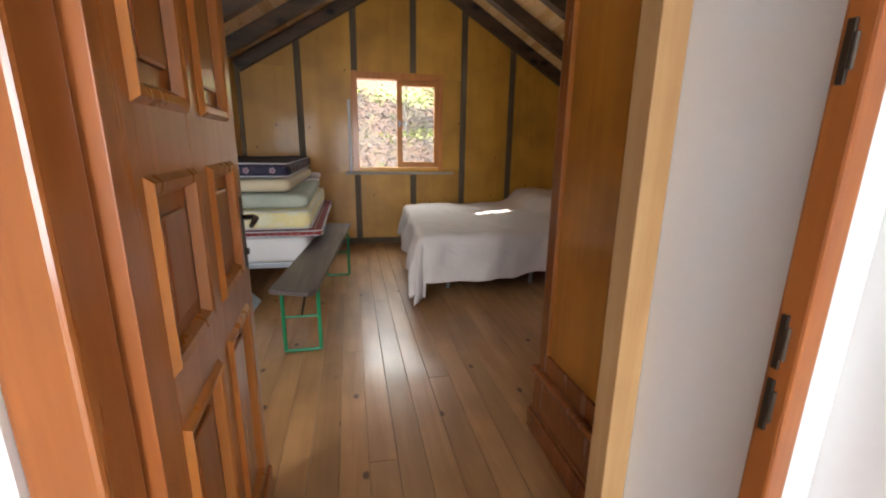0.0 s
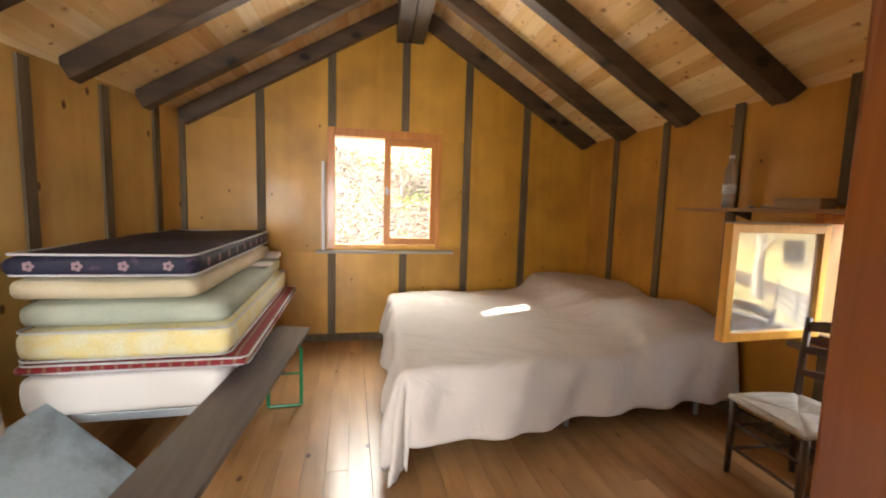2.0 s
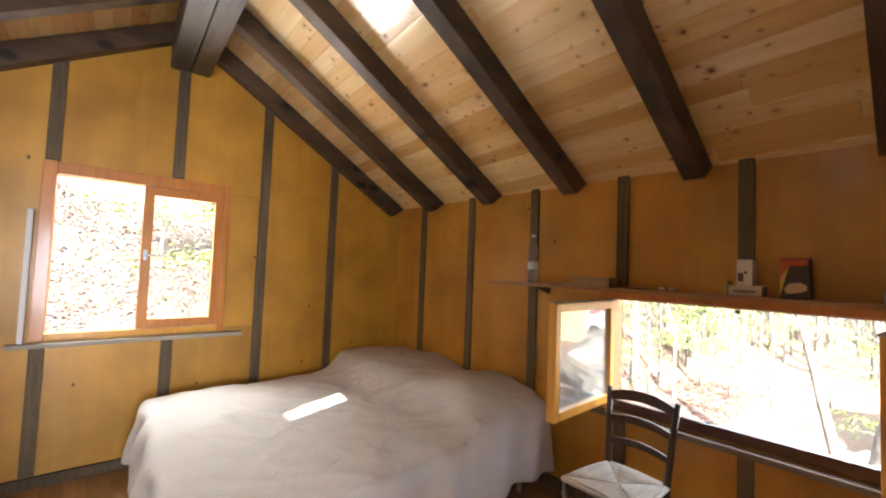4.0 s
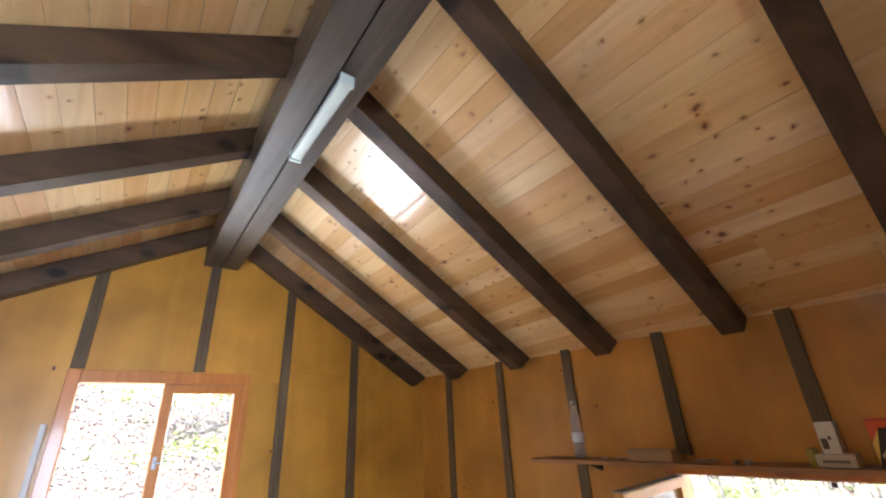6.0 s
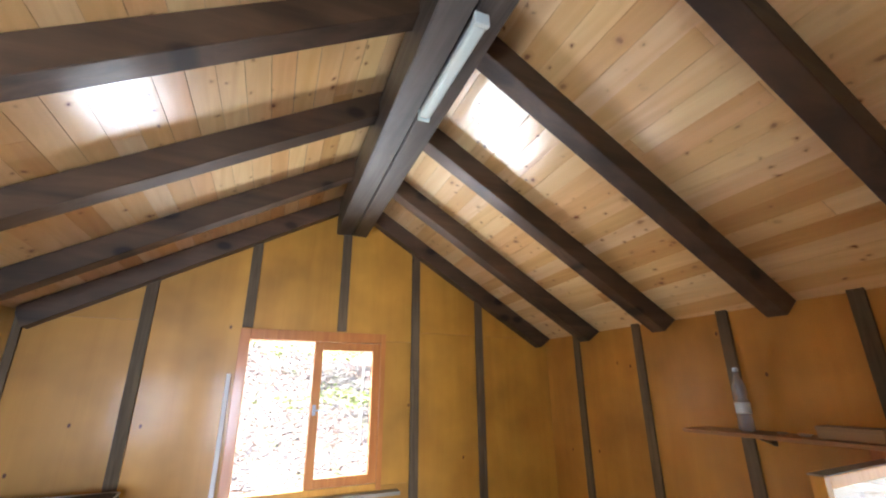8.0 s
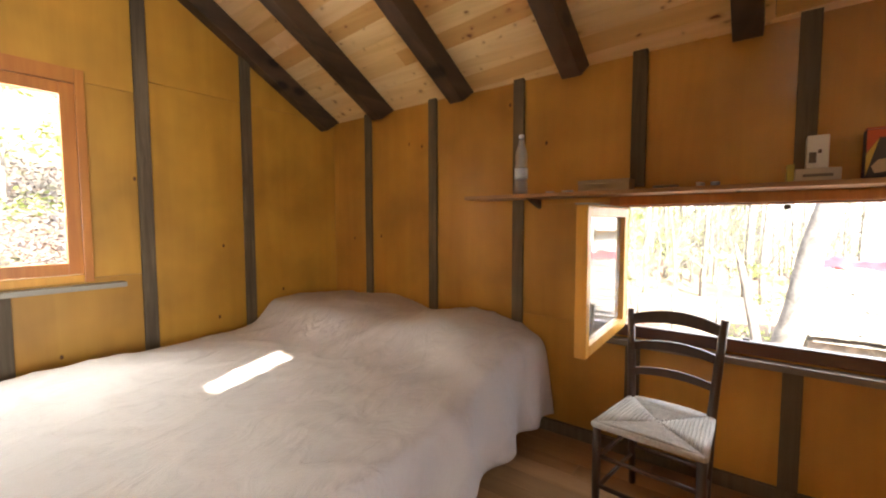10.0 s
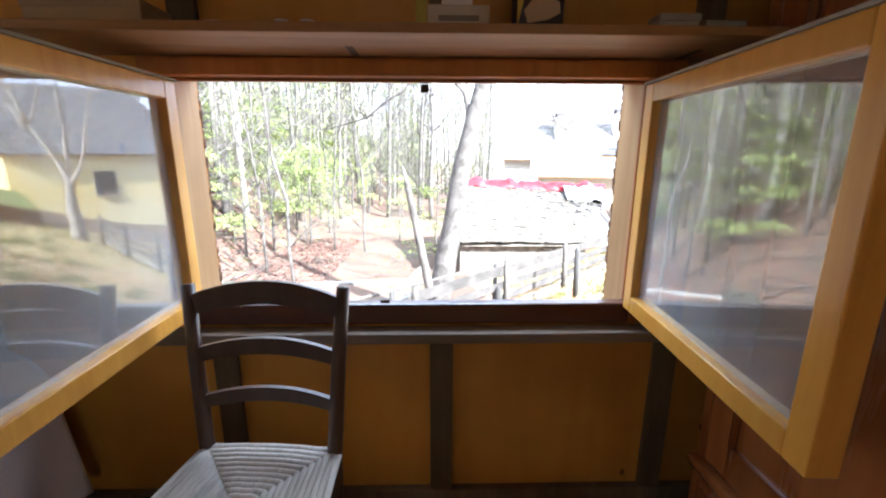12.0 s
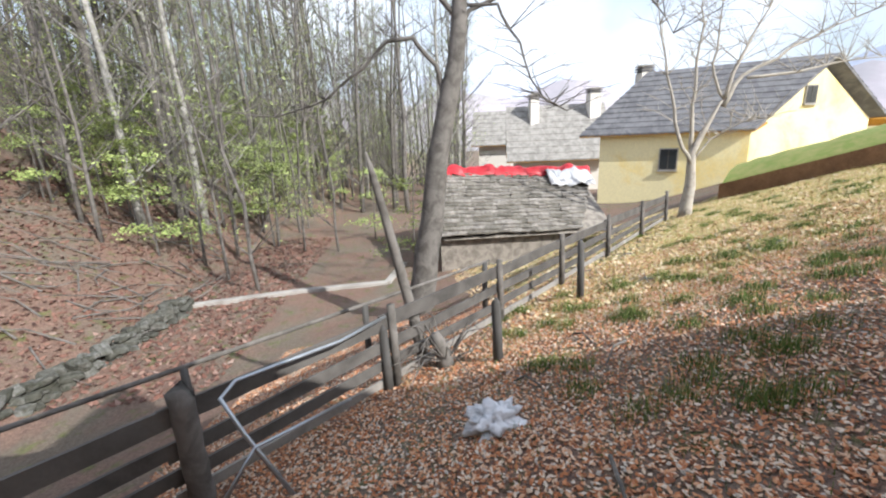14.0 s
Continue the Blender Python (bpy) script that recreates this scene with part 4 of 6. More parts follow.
# ---- stack of mattresses on a steel bed ----
def mattress(name, label, x0, x1, y0, y1, z0, z1, material, seed, sag=0.012, piping=True, turn=0.0, strap=None):
    random.seed(seed)
    cx, cy = (x0 + x1) / 2, (y0 + y1) / 2
    ob = thing(name, label, "mattress", at=(cx, cy, z0), group="stacked mattresses")
    w, l, h = (x1 - x0) / 2, (y1 - y0) / 2, z1 - z0
    b = box(-w, w, -l, l, 0, h)
    bmesh.ops.subdivide_edges(b, edges=[e for e in b.edges], cuts=14, use_grid_fill=True)
    r = min(0.05, h * 0.45)
    for v in b.verts:
        p = v.co
        q = Vector((max(-w + r, min(w - r, p.x)), max(-l + r, min(l - r, p.y)), max(r, min(h - r, p.z))))
        n = p - q
        if n.length > 1e-6:
            p = q + n.normalized() * r
        f = noise.noise((p.x * 2.4 + seed, p.y * 2.4, p.z * 3))
        bulge = 0.012 * math.sin(math.pi * min(1, max(0, p.z / h)))
        p.x += math.copysign(bulge, p.x) * (abs(p.x) > w - 0.03) + 0.012 * f
        p.y += math.copysign(bulge, p.y) * (abs(p.y) > l - 0.03) + 0.010 * f
        p.z += sag * f * (0.35 if p.z < h / 2 else 1.0) - 0.3 * sag * (p.z < h / 2)
        v.co = p
    part("cover", b, material, ob, smooth=True)
    if piping:
        for z in (h - 0.012, 0.012):
            rr = 0.05
            pts = []
            for sx, sy in ((1, -1), (1, 1), (-1, 1), (-1, -1)):
                a0 = {(1, -1): -90, (1, 1): 0, (-1, 1): 90, (-1, -1): 180}[(sx, sy)]
                for k in range(5):
                    an = radians(a0 + 22.5 * k)
                    pts.append((sx * (w - rr) + rr * math.cos(an) * 1.08, sy * (l - rr) + rr * math.sin(an) * 1.08, z + 0.006 * noise.noise((sx * 3, sy * 2 + k * 0.1, seed))))
            pts.append(pts[0])
            part("piping", tube(pts, 0.006, 6), PIPING, ob, smooth=True)
    ob.rotation_euler = (0, 0, radians(turn))
    return ob


MX0 = -1.075
stack_bed = thing("steel_bed", "low steel bed frame under stacked mattresses", "bed", at=(-0.62, 5.46, 0))
part("bed_rail", box(-0.44, -0.41, -0.93, 0.96, 0.29, 0.335, 0.004), STEEL, stack_bed)
part("bed_rail", box(0.42, 0.45, -0.93, 0.96, 0.29, 0.335, 0.004), STEEL, stack_bed)
part("end_rail", box(-0.41, 0.42, -0.93, -0.90, 0.29, 0.335, 0.004), STEEL, stack_bed)
part("end_rail", box(-0.41, 0.42, 0.93, 0.96, 0.29, 0.335, 0.004), STEEL, stack_bed)
for k in range(9):
    part("slat", box(-0.41, 0.42, -0.82 + k * 0.2, -0.75 + k * 0.2, 0.32, 0.336), NATURAL, stack_bed)
for x in (-0.33, 0.36):
    for y in (-0.85, 0.88):
        part("leg", tube([(x, y, 0), (x, y, 0.29)], 0.016, 10), STEEL, stack_bed)
mattress("mattress", "thick white mattress on the steel bed", MX0, -0.13, 4.50, 6.47, 0.338, 0.565, WHITETICK, 1, 0.01, False)
mattress("mattress", "thin red plaid mattress sticking out of the stack", MX0, -0.01, 4.50, 6.50, 0.566, 0.628, PLAID, 2, 0.006)
mattress("mattress", "yellow flower-patterned mattress in the stack", MX0, -0.10, 4.50, 6.48, 0.630, 0.80, FLORAL, 3, 0.012)
mattress("mattress", "sage green covered mattress in the stack", MX0, -0.13, 4.53, 6.46, 0.802, 0.94, SAGE, 4, 0.016, False, 1.0)
mattress("mattress", "cream-coloured mattress in the stack", MX0, -0.24, 4.50, 6.40, 0.945, 1.065, CREAM, 5, 0.012, False, -0.6)
navy = mattress("mattress", "dark navy mattress with flower motifs on top", MX0, -0.25, 4.47, 6.44, 1.068, 1.195, NAVY, 6, 0.016)
random.seed(77)
ROSE = plain("rose_motif", (0.30, 0.20, 0.23), 0.8)
for k in range(9):
    y = -0.82 + k * 0.2
    b = bmesh.new()
    for j in range(5):
        a = j * math.tau / 5
        bmesh.ops.create_icosphere(b, subdivisions=1, radius=1, matrix=Matrix.Translation((0.433, y + 0.016 * math.cos(a), 0.062 + 0.016 * math.sin(a))) @ Matrix.Diagonal((0.002, 0.012, 0.012, 1)))
    part("flower_motif", b, ROSE, navy)
for k in range(4):
    x = -0.30 + k * 0.2
    b = bmesh.new()
    for j in range(5):
        a = j * math.tau / 5
        bmesh.ops.create_icosphere(b, subdivisions=1, radius=1, matrix=Matrix.Translation((x + 0.016 * math.cos(a), -1.006, 0.062 + 0.016 * math.sin(a))) @ Matrix.Diagonal((0.012, 0.002, 0.012, 1)))
    part("flower_motif", b, ROSE, navy)
paper = thing("folded_cloth", "folded white cloth between the mattresses", "cloth", at=(-0.19, 5.75, 0.945))
part("fold", box(-0.16, 0.09, -0.10, 0.12, 0.0, 0.018, 0.008), WHITETICK, paper)
part("fold", box(-0.12, 0.07, 0.46, 0.66, -0.004, 0.05, 0.02), WHITETICK, paper)

# ---- folding bench ----
bench = thing("folding_bench", "brown plank folding bench with green steel legs", "bench", at=(0.0, 0.0, 0.0))
BDX = lambda y: -0.115 + (y - 3.29) * 0.110
pl = prism([(BDX(3.29) - 0.135, 3.335), (BDX(3.29) + 0.10, 3.24), (BDX(3.29) + 0.145, 3.285), (BDX(5.50) + 0.105, 5.45), (BDX(5.50) - 0.13, 5.53), (BDX(5.5) - 0.15, 5.50)], "Z", 0.468, 0.498)
bmesh.ops.bevel(pl, geom=pl.edges[:], offset=0.004, segments=2, affect="EDGES")
part("plank", pl, BENCHWOOD, bench)
for y in (3.49, 5.145):
    cx = BDX(y)
    leg = part("leg_frame", tube([(cx - 0.112, y, 0.015), (cx - 0.112, y, 0.43), (cx - 0.10, y, 0.452), (cx + 0.10, y, 0.452), (cx + 0.112, y, 0.43), (cx + 0.112, y, 0.015)], 0.0135, 8), GREEN, bench, "green enamelled steel leg frame")
    part("foot_bar", tube([(cx - 0.112, y, 0.012), (cx + 0.112, y, 0.012)], 0.011, 8), GREEN, leg)
    s = 0.35 if y < 4 else -0.35
    part("brace", tube([(cx, y, 0.25), (cx + 0.03, y + s, 0.455)], 0.008, 8), DARKMETAL, leg)
    part("cross_bar", tube([(cx - 0.11, y, 0.25), (cx + 0.11, y, 0.25)], 0.008, 8), GREEN, leg)
    part("bracket", box(cx - 0.11, cx + 0.11, y - 0.02, y + 0.02, 0.455, 0.467), GREEN, bench)

# ---- boards leaning by the west wall ----
def slab(name, label, a, u, v, lu, lv, th, material, edge):
    """A flat board from corner a along u and v."""
    a, u, v = Vector(a), Vector(u).normalized(), Vector(v)
    v = (v - u * v.dot(u)).normalized()
    n = u.cross(v)
    ob = thing(name, label, "board", at=tuple(a))
    m = Matrix((u, v, n)).transposed().to_4x4()
    b = box(0, lu, 0, lv, -th, 0, 0.003)
    bmesh.ops.transform(b, matrix=m, verts=b.verts)
    part("sheet", b, material, ob)
    b = box(0.004, lu - 0.004, 0.004, lv - 0.004, -th - 0.012, -th - 0.001)
    bmesh.ops.transform(b, matrix=m, verts=b.verts)
    part("backing", b, edge, ob)
    return ob


slab("table_top", "pale blue laminate table top leaning on edge", (-0.95, 4.50, 0.43), (-0.06, -1, -0.02), (0.34, -0.30, -0.37), 1.55, 0.58, 0.018, BOARDBLUE, NATURAL)
lath = tagged(part("wooden_lath", box(-0.68, -0.62, 2.9, 3.93, 0.0, 0.03, 0.003), NATURAL), "pale wooden lath lying on the floor", "lath")
slab("stone_slab", "grey marbled board leaning against the wall", (-0.98, 4.17, 1.10), (-0.10, -1, -0.10), (0.05, 0.17, -1), 0.62, 1.07, 0.02, SLAB, SLAB)
slab("stone_slab", "beige marbled board leaning behind another", (-1.31, 4.40, 1.26), (-0.13, -1, 0.0), (0.10, 0.0, -1), 1.0, 1.24, 0.016, SLAB, SLAB)

# ---- ladder-back chair ----
chair = thing("ladder_back_chair", "dark wooden ladder-back chair with a woven rush seat", "chair", at=(2.86, 3.74, 0))
for s in (-1, 1):
    part("front_leg", tube([(s * 0.205, -0.20, 0), (s * 0.205, -0.20, 0.25), (s * 0.205, -0.20, 0.455)], [0.016, 0.019, 0.018], 10), CHAIRWOOD, chair, smooth=True)
    pts = [(s * 0.165, 0.19, 0.0), (s * 0.17, 0.18, 0.25), (s * 0.175, 0.18, 0.46), (s * 0.19, 0.205, 0.70), (s * 0.205, 0.235, 0.905)]
    part("back_post", tube(pts, [0.015, 0.018, 0.02, 0.019, 0.017], 10), CHAIRWOOD, chair, smooth=True)
    for z in (0.14, 0.28):
        part("side_stretcher", tube([(s * 0.205, -0.20, z), (s * 0.168, 0.185, z + 0.02)], 0.010, 8), CHAIRWOOD, chair, smooth=True)
for y, w, zz in ((-0.20, 0.205, (0.16, 0.30)), (0.185, 0.168, (0.20,))):
    for z in zz:
        part("stretcher", tube([(-w, y, z), (w, y, z)], 0.010, 8), CHAIRWOOD, chair, smooth=True)


def slat(z0, h, y, arch):
    b = bmesh.new()
    n = 12
    rows = []
    for k in range(n + 1):
        f = k / n * 2 - 1
        w = 0.178 + (z0 - 0.5) * 0.06
        up = arch * (1 - f * f)
        yy = y + 0.022 * (1 - f * f)
        rows.append([b.verts.new((f * w, yy + dy, z)) for dy, z in ((-0.007, z0 + up * 0.75), (-0.007, z0 + h + up), (0.007, z0 + h + up), (0.007, z0 + up * 0.75))])
    for r0, r1 in zip(rows, rows[1:]):
        for k in range(4):
            b.faces.new((r0[k], r0[(k + 1) % 4], r1[(k + 1) % 4], r1[k]))
    b.faces.new(rows[0])
    b.faces.new(rows[-1][::-1])
    return b


part("top_slat", slat(0.825, 0.055, 0.225, 0.035), CHAIRWOOD, chair)
part("back_slat", slat(0.70, 0.04, 0.205, 0.025), CHAIRWOOD, chair)
part("back_slat", slat(0.575, 0.035, 0.19, 0.02), CHAIRWOOD, chair)
# rush seat: four woven triangles of cord meeting in the middle
seat = part("seat", box(-0.17, 0.17, -0.17, 0.17, 0.425, 0.438, 0.004), RUSH, chair, "greyish woven rush seat")
corners = [Vector((-0.215, -0.215, 0.455)), Vector((0.215, -0.215, 0.455)), Vector((0.18, 0.185, 0.46)), Vector((-0.18, 0.185, 0.46))]
mid = Vector((0, -0.01, 0.445))
for k in range(4):
    p, q = corners[k], corners[(k + 1) % 4]
    n = 13
    for j in range(n):
        f = (j + 0.5) / n
        e0, e1 = p.lerp(mid, f), q.lerp(mid, f)
        c = (e0 + e1) / 2 + Vector((0, 0, 0.010 * (1 - f)))
        b = tube([e0, e0.lerp(c, 0.5) + Vector((0, 0, 0.003)), c, e1.lerp(c, 0.5) + Vector((0, 0, 0.003)), e1], 0.0095, 6)
        part("cord", b, RUSH, seat, smooth=True)
b = bmesh.new()
for k in range(4):
    tube([corners[k] - Vector((0, 0, 0.008)), corners[(k + 1) % 4] - Vector((0, 0, 0.008))], 0.014, 8, b)
part("seat_frame", b, RUSH, chair, smooth=True)
chair.rotation_euler = (0, 0, radians(-90 - 4))

# ---- wardrobe ----
robe = thing("wardrobe", "old dark red polished wooden wardrobe with a drawer base", "wardrobe", at=(1.095, 1.87, 0))
RW, RD, RH = 2.06, 0.60, 2.02
part("plinth", box(-0.03, RW + 0.01, 0.0, RD + 0.03, 0, 0.10, 0.006), ROBE, robe)
part("plinth_moulding", box(-0.02, RW + 0.005, 0.0, RD + 0.02, 0.10, 0.125, 0.010), ROBE, robe)
part("base", box(-0.012, RW, 0.0, RD + 0.008, 0.125, 0.30, 0.004), ROBE, robe)
part("base_moulding", box(-0.028, RW + 0.008, 0.0, RD + 0.026, 0.30, 0.335, 0.012), ROBE, robe)
part("side_stile", box(0.0, 0.03, RD - 0.075, RD, 0.336, RH, 0.006), ROBE, robe)
part("side_stile", box(0.0, 0.03, 0.0, 0.06, 0.336, RH, 0.004), ROBE, robe)
part("side_rail", box(0.0, 0.03, 0.06, RD - 0.075, 0.336, 0.43, 0.004), ROBE, robe)
part("side_rail", box(0.0, 0.03, 0.06, RD - 0.075, RH - 0.10, RH, 0.004), ROBE, robe)
part("side_panel", box(0.012, 0.022, 0.055, RD - 0.07, 0.43, RH - 0.09), ROBE_PANEL, robe, "flame-figured golden brown panel")
part("side_bead", box(-0.003, 0.016, RD - 0.088, RD - 0.074, 0.43, RH - 0.10, 0.005), FRAME, robe)
part("side", box(RW - 0.03, RW, 0.0, RD, 0.336, RH), ROBE, robe)
part("back", box(0.03, RW - 0.03, 0.0, 0.015, 0.125, RH), ROBE, robe)
part("top", box(0.03, RW - 0.03, 0.015, RD - 0.03, RH - 0.03, RH), ROBE, robe)
part("cornice", box(-0.05, RW + 0.03, 0.0, RD + 0.05, RH, RH + 0.07, 0.02), ROBE, robe)
for k, (x0, x1) in enumerate(((0.03, 0.69), (0.70, 1.36), (1.37, 2.03))):
    d = part("wardrobe_door", box(x0, x0 + 0.085, RD - 0.028, RD, 0.345, RH - 0.01, 0.004), ROBE, robe)
    part("door_stile", box(x1 - 0.085, x1, RD - 0.028, RD, 0.345, RH - 0.01, 0.004), ROBE, d)
    part("door_rail", box(x0 + 0.085, x1 - 0.085, RD - 0.028, RD, 0.345, 0.45, 0.004), ROBE, d)
    part("door_rail", box(x0 + 0.085, x1 - 0.085, RD - 0.028, RD, RH - 0.13, RH - 0.01, 0.004), ROBE, d)
    part("door_panel", box(x0 + 0.08, x1 - 0.08, RD - 0.02, RD - 0.012, 0.445, RH - 0.125), ROBE, d)
    b = bmesh.new()
    for a0, a1 in ((x0 + 0.085, x0 + 0.10), (x1 - 0.10, x1 - 0.085)):
        tube([(a0 + 0.007, RD - 0.004, 0.45), (a0 + 0.007, RD - 0.004, RH - 0.13)], 0.010, 8, b)
    part("bead", b, ROBE, d, smooth=True)
    tx = x0 + 0.03 if k else x1 - 0.03
    b = lathe([(0.008, 0.0), (0.013, 0.002), (0.009, 0.004)], 14)
    bmesh.ops.transform(b, matrix=Matrix.Translation((tx, RD, 1.226)) @ Matrix.Rotation(radians(-90), 4, "X"), verts=b.verts)
    for dz in (-0.022, 0.022):
        box(tx - 0.009, tx + 0.009, RD, RD + 0.003, 1.226 + dz - 0.008, 1.226 + dz + 0.008, 0.002, b)
    esc = part("keyhole_plate", b, BRASS, d, "small brass keyhole plate")
    part("keyhole", box(tx - 0.003, tx + 0.003, RD + 0.0035, RD + 0.0045, 1.216, 1.234), DARKMETAL, esc)
for x0, x1 in ((0.05, 1.0), (1.06, 2.01)):
    dr = part("drawer_front", box(x0, x1, RD + 0.006, RD + 0.022, 0.145, 0.285, 0.005), ROBE, robe)
    part("drawer_bead", box(x0 + 0.02, x1 - 0.02, RD + 0.021, RD + 0.027, 0.265, 0.275, 0.002), ROBE, dr)
    for x in (x0 + 0.22, x1 - 0.22):
        part("pull", tube([(x - 0.04, RD + 0.022, 0.215), (x - 0.035, RD + 0.045, 0.21), (x + 0.035, RD + 0.045, 0.21), (x + 0.04, RD + 0.022, 0.215)], 0.005, 6), BRASS, dr)

# ---- outside: ground ----
def ground_z(x, y):
    """Height of the ground: lawn falling to the terrace, wooded slope beyond, flat valley far off."""
    lawn = -1.22 - 0.25 * (x - 7.16) - 0.23 * (y - 2.44)
    lawn = min(lawn, 0.55 + 0.1 * (lawn - 0.55))
    floor_z = -3.1 - 0.02 * max(0.0, min(x, 160) - 12)
    k = 6.0
    z = math.log(math.exp(k * max(-20, min(20, lawn))) + math.exp(k * max(-20, floor_z))) / k
    near = (1 - smooth(3.7, 4.9, x)) * smooth(-6.0, -0.5, y + 4)
    z = z * (1 - near) + min(z, -0.35) * near
    foot = 8.0 + 2.4 * smooth(2, 13, x) - 7.0 * smooth(18, 60, x) - 3.0 * smooth(60, 140, x)
    if y > foot:
        d = y - foot
        steep = 0.85 - 0.30 * smooth(4, 12, x)
        z += 34 * (1 - math.exp(-steep * d / 34)) * (1 - smooth(150, 420, math.hypot(x, y)))
    return z


def bumpy(x, y):
    f = smooth(3.6, 4.2, x) if y < 7.2 else 1.0
    return ground_z(x, y) + f * (0.05 * noise.noise((x * 0.9, y * 0.9, 0)) + 0.025 * noise.noise((x * 2.7, y * 2.7, 4)))


def stations(lo, hi, step, far):
    out = [lo + step * i for i in range(int((hi - lo) / step) + 1)]
    s, a, b = step, out[0], out[-1]
    while b < far or a > -far:
        s *= 1.22
        a, b = a - s, b + s
        out = [a] + out + [b]
    return out


def earth():
    m, t, b = shader("leaf_litter_ground")
    v = coords(t)
    fine = noise_of(t, v, 26, 6, 0.7)
    mid = noise_of(t, v, 3.1, 5, 0.6)
    wide = noise_of(t, v, 0.55, 4, 0.6, 0.6)
    litter = ramp(t, fine, [(0.25, (0.06, 0.042, 0.035)), (0.45, (0.16, 0.10, 0.075)), (0.6, (0.26, 0.165, 0.12)), (0.78, (0.36, 0.28, 0.22))])
    soil = ramp(t, fine, [(0.3, (0.085, 0.068, 0.05)), (0.7, (0.25, 0.20, 0.15))])
    grass = ramp(t, fine, [(0.3, (0.045, 0.062, 0.014)), (0.7, (0.17, 0.19, 0.05))])
    col = mix(t, ramp(t, wide, [(0.42, (0, 0, 0)), (0.6, (1, 1, 1))]), litter, soil)
    col = mix(t, ramp(t, mid, [(0.55, (0, 0, 0)), (0.68, (0.8, 0.8, 0.8))]), col, grass)
    # dry grass on the upper lawn, this side of the fence, paled for sunlight
    sunlit_turf = ramp(t, fine, [(0.28, (0.28, 0.20, 0.08)), (0.5, (0.55, 0.43, 0.19)), (0.72, (0.72, 0.62, 0.34))])
    sep = t.nodes.new("ShaderNodeSeparateXYZ")
    t.links.new(v, sep.inputs[0])

    def calc(op, p, q):
        n = t.nodes.new("ShaderNodeMath")
        n.operation, n.use_clamp = op, op == "MINIMUM"
        for i, s in enumerate((p, q)):
            if isinstance(s, (int, float)):
                n.inputs[i].default_value = s
            else:
                t.links.new(s, n.inputs[i])
        return n.outputs[0]

    south = calc("SUBTRACT", 10.6, calc("ADD", sep.outputs["X"], calc("MULTIPLY", sep.outputs["Y"], 0.976)))
    upper = calc("MULTIPLY", calc("SUBTRACT", calc("ADD", sep.outputs["X"], calc("MULTIPLY", mid, 5.0)), 9.6), 0.6)
    col = mix(t, calc("MINIMUM", calc("MINIMUM", south, upper), 0.9), col, sunlit_turf)
    t.links.new(col, b.inputs["Base Color"])
    b.inputs["Roughness"].default_value = 0.95
    bump(t, b, fine, 0.9, 0.04)
    return m


EARTH = earth()
xs, ys = stations(3.0, 17.0, 0.25, 1500), stations(-9.0, 14.0, 0.25, 1500)
bm = bmesh.new()
grid = [[bm.verts.new((x, y, bumpy(x, y))) for y in ys] for x in xs]
for i in range(len(xs) - 1):
    for j in range(len(ys) - 1):
        bm.faces.new((grid[i][j], grid[i + 1][j], grid[i + 1][j + 1], grid[i][j + 1]))
tagged(part("ground", bm, EARTH, None, "", True), "sloping ground strewn with brown fallen leaves and patches of grass", "ground", kind="structure")


def scatter(name, label, category, count, place, size, material, seed, kind="leaf"):
    """Many small blades or leaves as one sheet of loose pieces."""
    random.seed(seed)
    verts, faces = [], []
    while len(faces) < count:
        x, y = place()
        z = bumpy(x, y)
        s = size * random.uniform(0.6, 1.4)
        a = random.uniform(0, math.tau)
        ca, sa = math.cos(a), math.sin(a)
        n = len(verts)
        if kind == "leaf":
            tx, ty = random.uniform(-0.5, 0.5), random.uniform(-0.5, 0.5)
            lift = random.uniform(0.004, 0.02)
            for u, w in ((-1, 0), (-0.1, -0.62), (1, 0), (0.1, 0.62)):
                px, py = u * s * ca - w * s * sa, u * s * sa + w * s * ca
                verts.append((x + px, y + py, z + lift + px * tx + py * ty + s * 0.5 * abs(u) * 0.5))
            faces.append((n, n + 1, n + 2, n + 3))
        else:
            lean = random.uniform(0.1, 0.6) * s
            w = s * 0.035
            verts += [(x - w * sa, y + w * ca, z - 0.01), (x + w * sa, y - w * ca, z - 0.01), (x + lean * ca, y + lean * sa, z + s)]
            faces.append((n, n + 1, n + 2))
    me = bpy.data.meshes.new(name)
    me.from_pydata(verts, [], faces)
    me.materials.append(material)
    return tagged(new(name, me), label, category, kind="stuff")


def island_colors(name, stops, rough=0.8):
    m, t, b = shader(name)
    g = t.nodes.new("ShaderNodeNewGeometry")
    r = ramp(t, g.outputs["Random Per Island"], stops)
    t.links.new(r, b.inputs["Base Color"])
    b.inputs["Roughness"].default_value = rough
    return m


ORANGELEAF = island_colors("orange_beech_leaves", [(0.0, (0.16, 0.065, 0.035)), (0.3, (0.42, 0.155, 0.06)), (0.52, (0.52, 0.25, 0.12)), (0.72, (0.56, 0.38, 0.25)), (0.88, (0.62, 0.53, 0.42)), (1.0, (0.34, 0.30, 0.26))])
# straw leaves, paled so the far lawn's sunlight is in their colour
STRAWLEAF = island_colors("sun_paled_straw_leaves", [(0.0, (0.30, 0.16, 0.07)), (0.3, (0.52, 0.33, 0.15)), (0.6, (0.66, 0.50, 0.28)), (1.0, (0.76, 0.68, 0.50))])
HILLLEAF = island_colors("russet_leaves", [(0.0, (0.06, 0.03, 0.024)), (0.4, (0.15, 0.066, 0.045)), (0.8, (0.24, 0.13, 0.095)), (1.0, (0.30, 0.22, 0.18))])
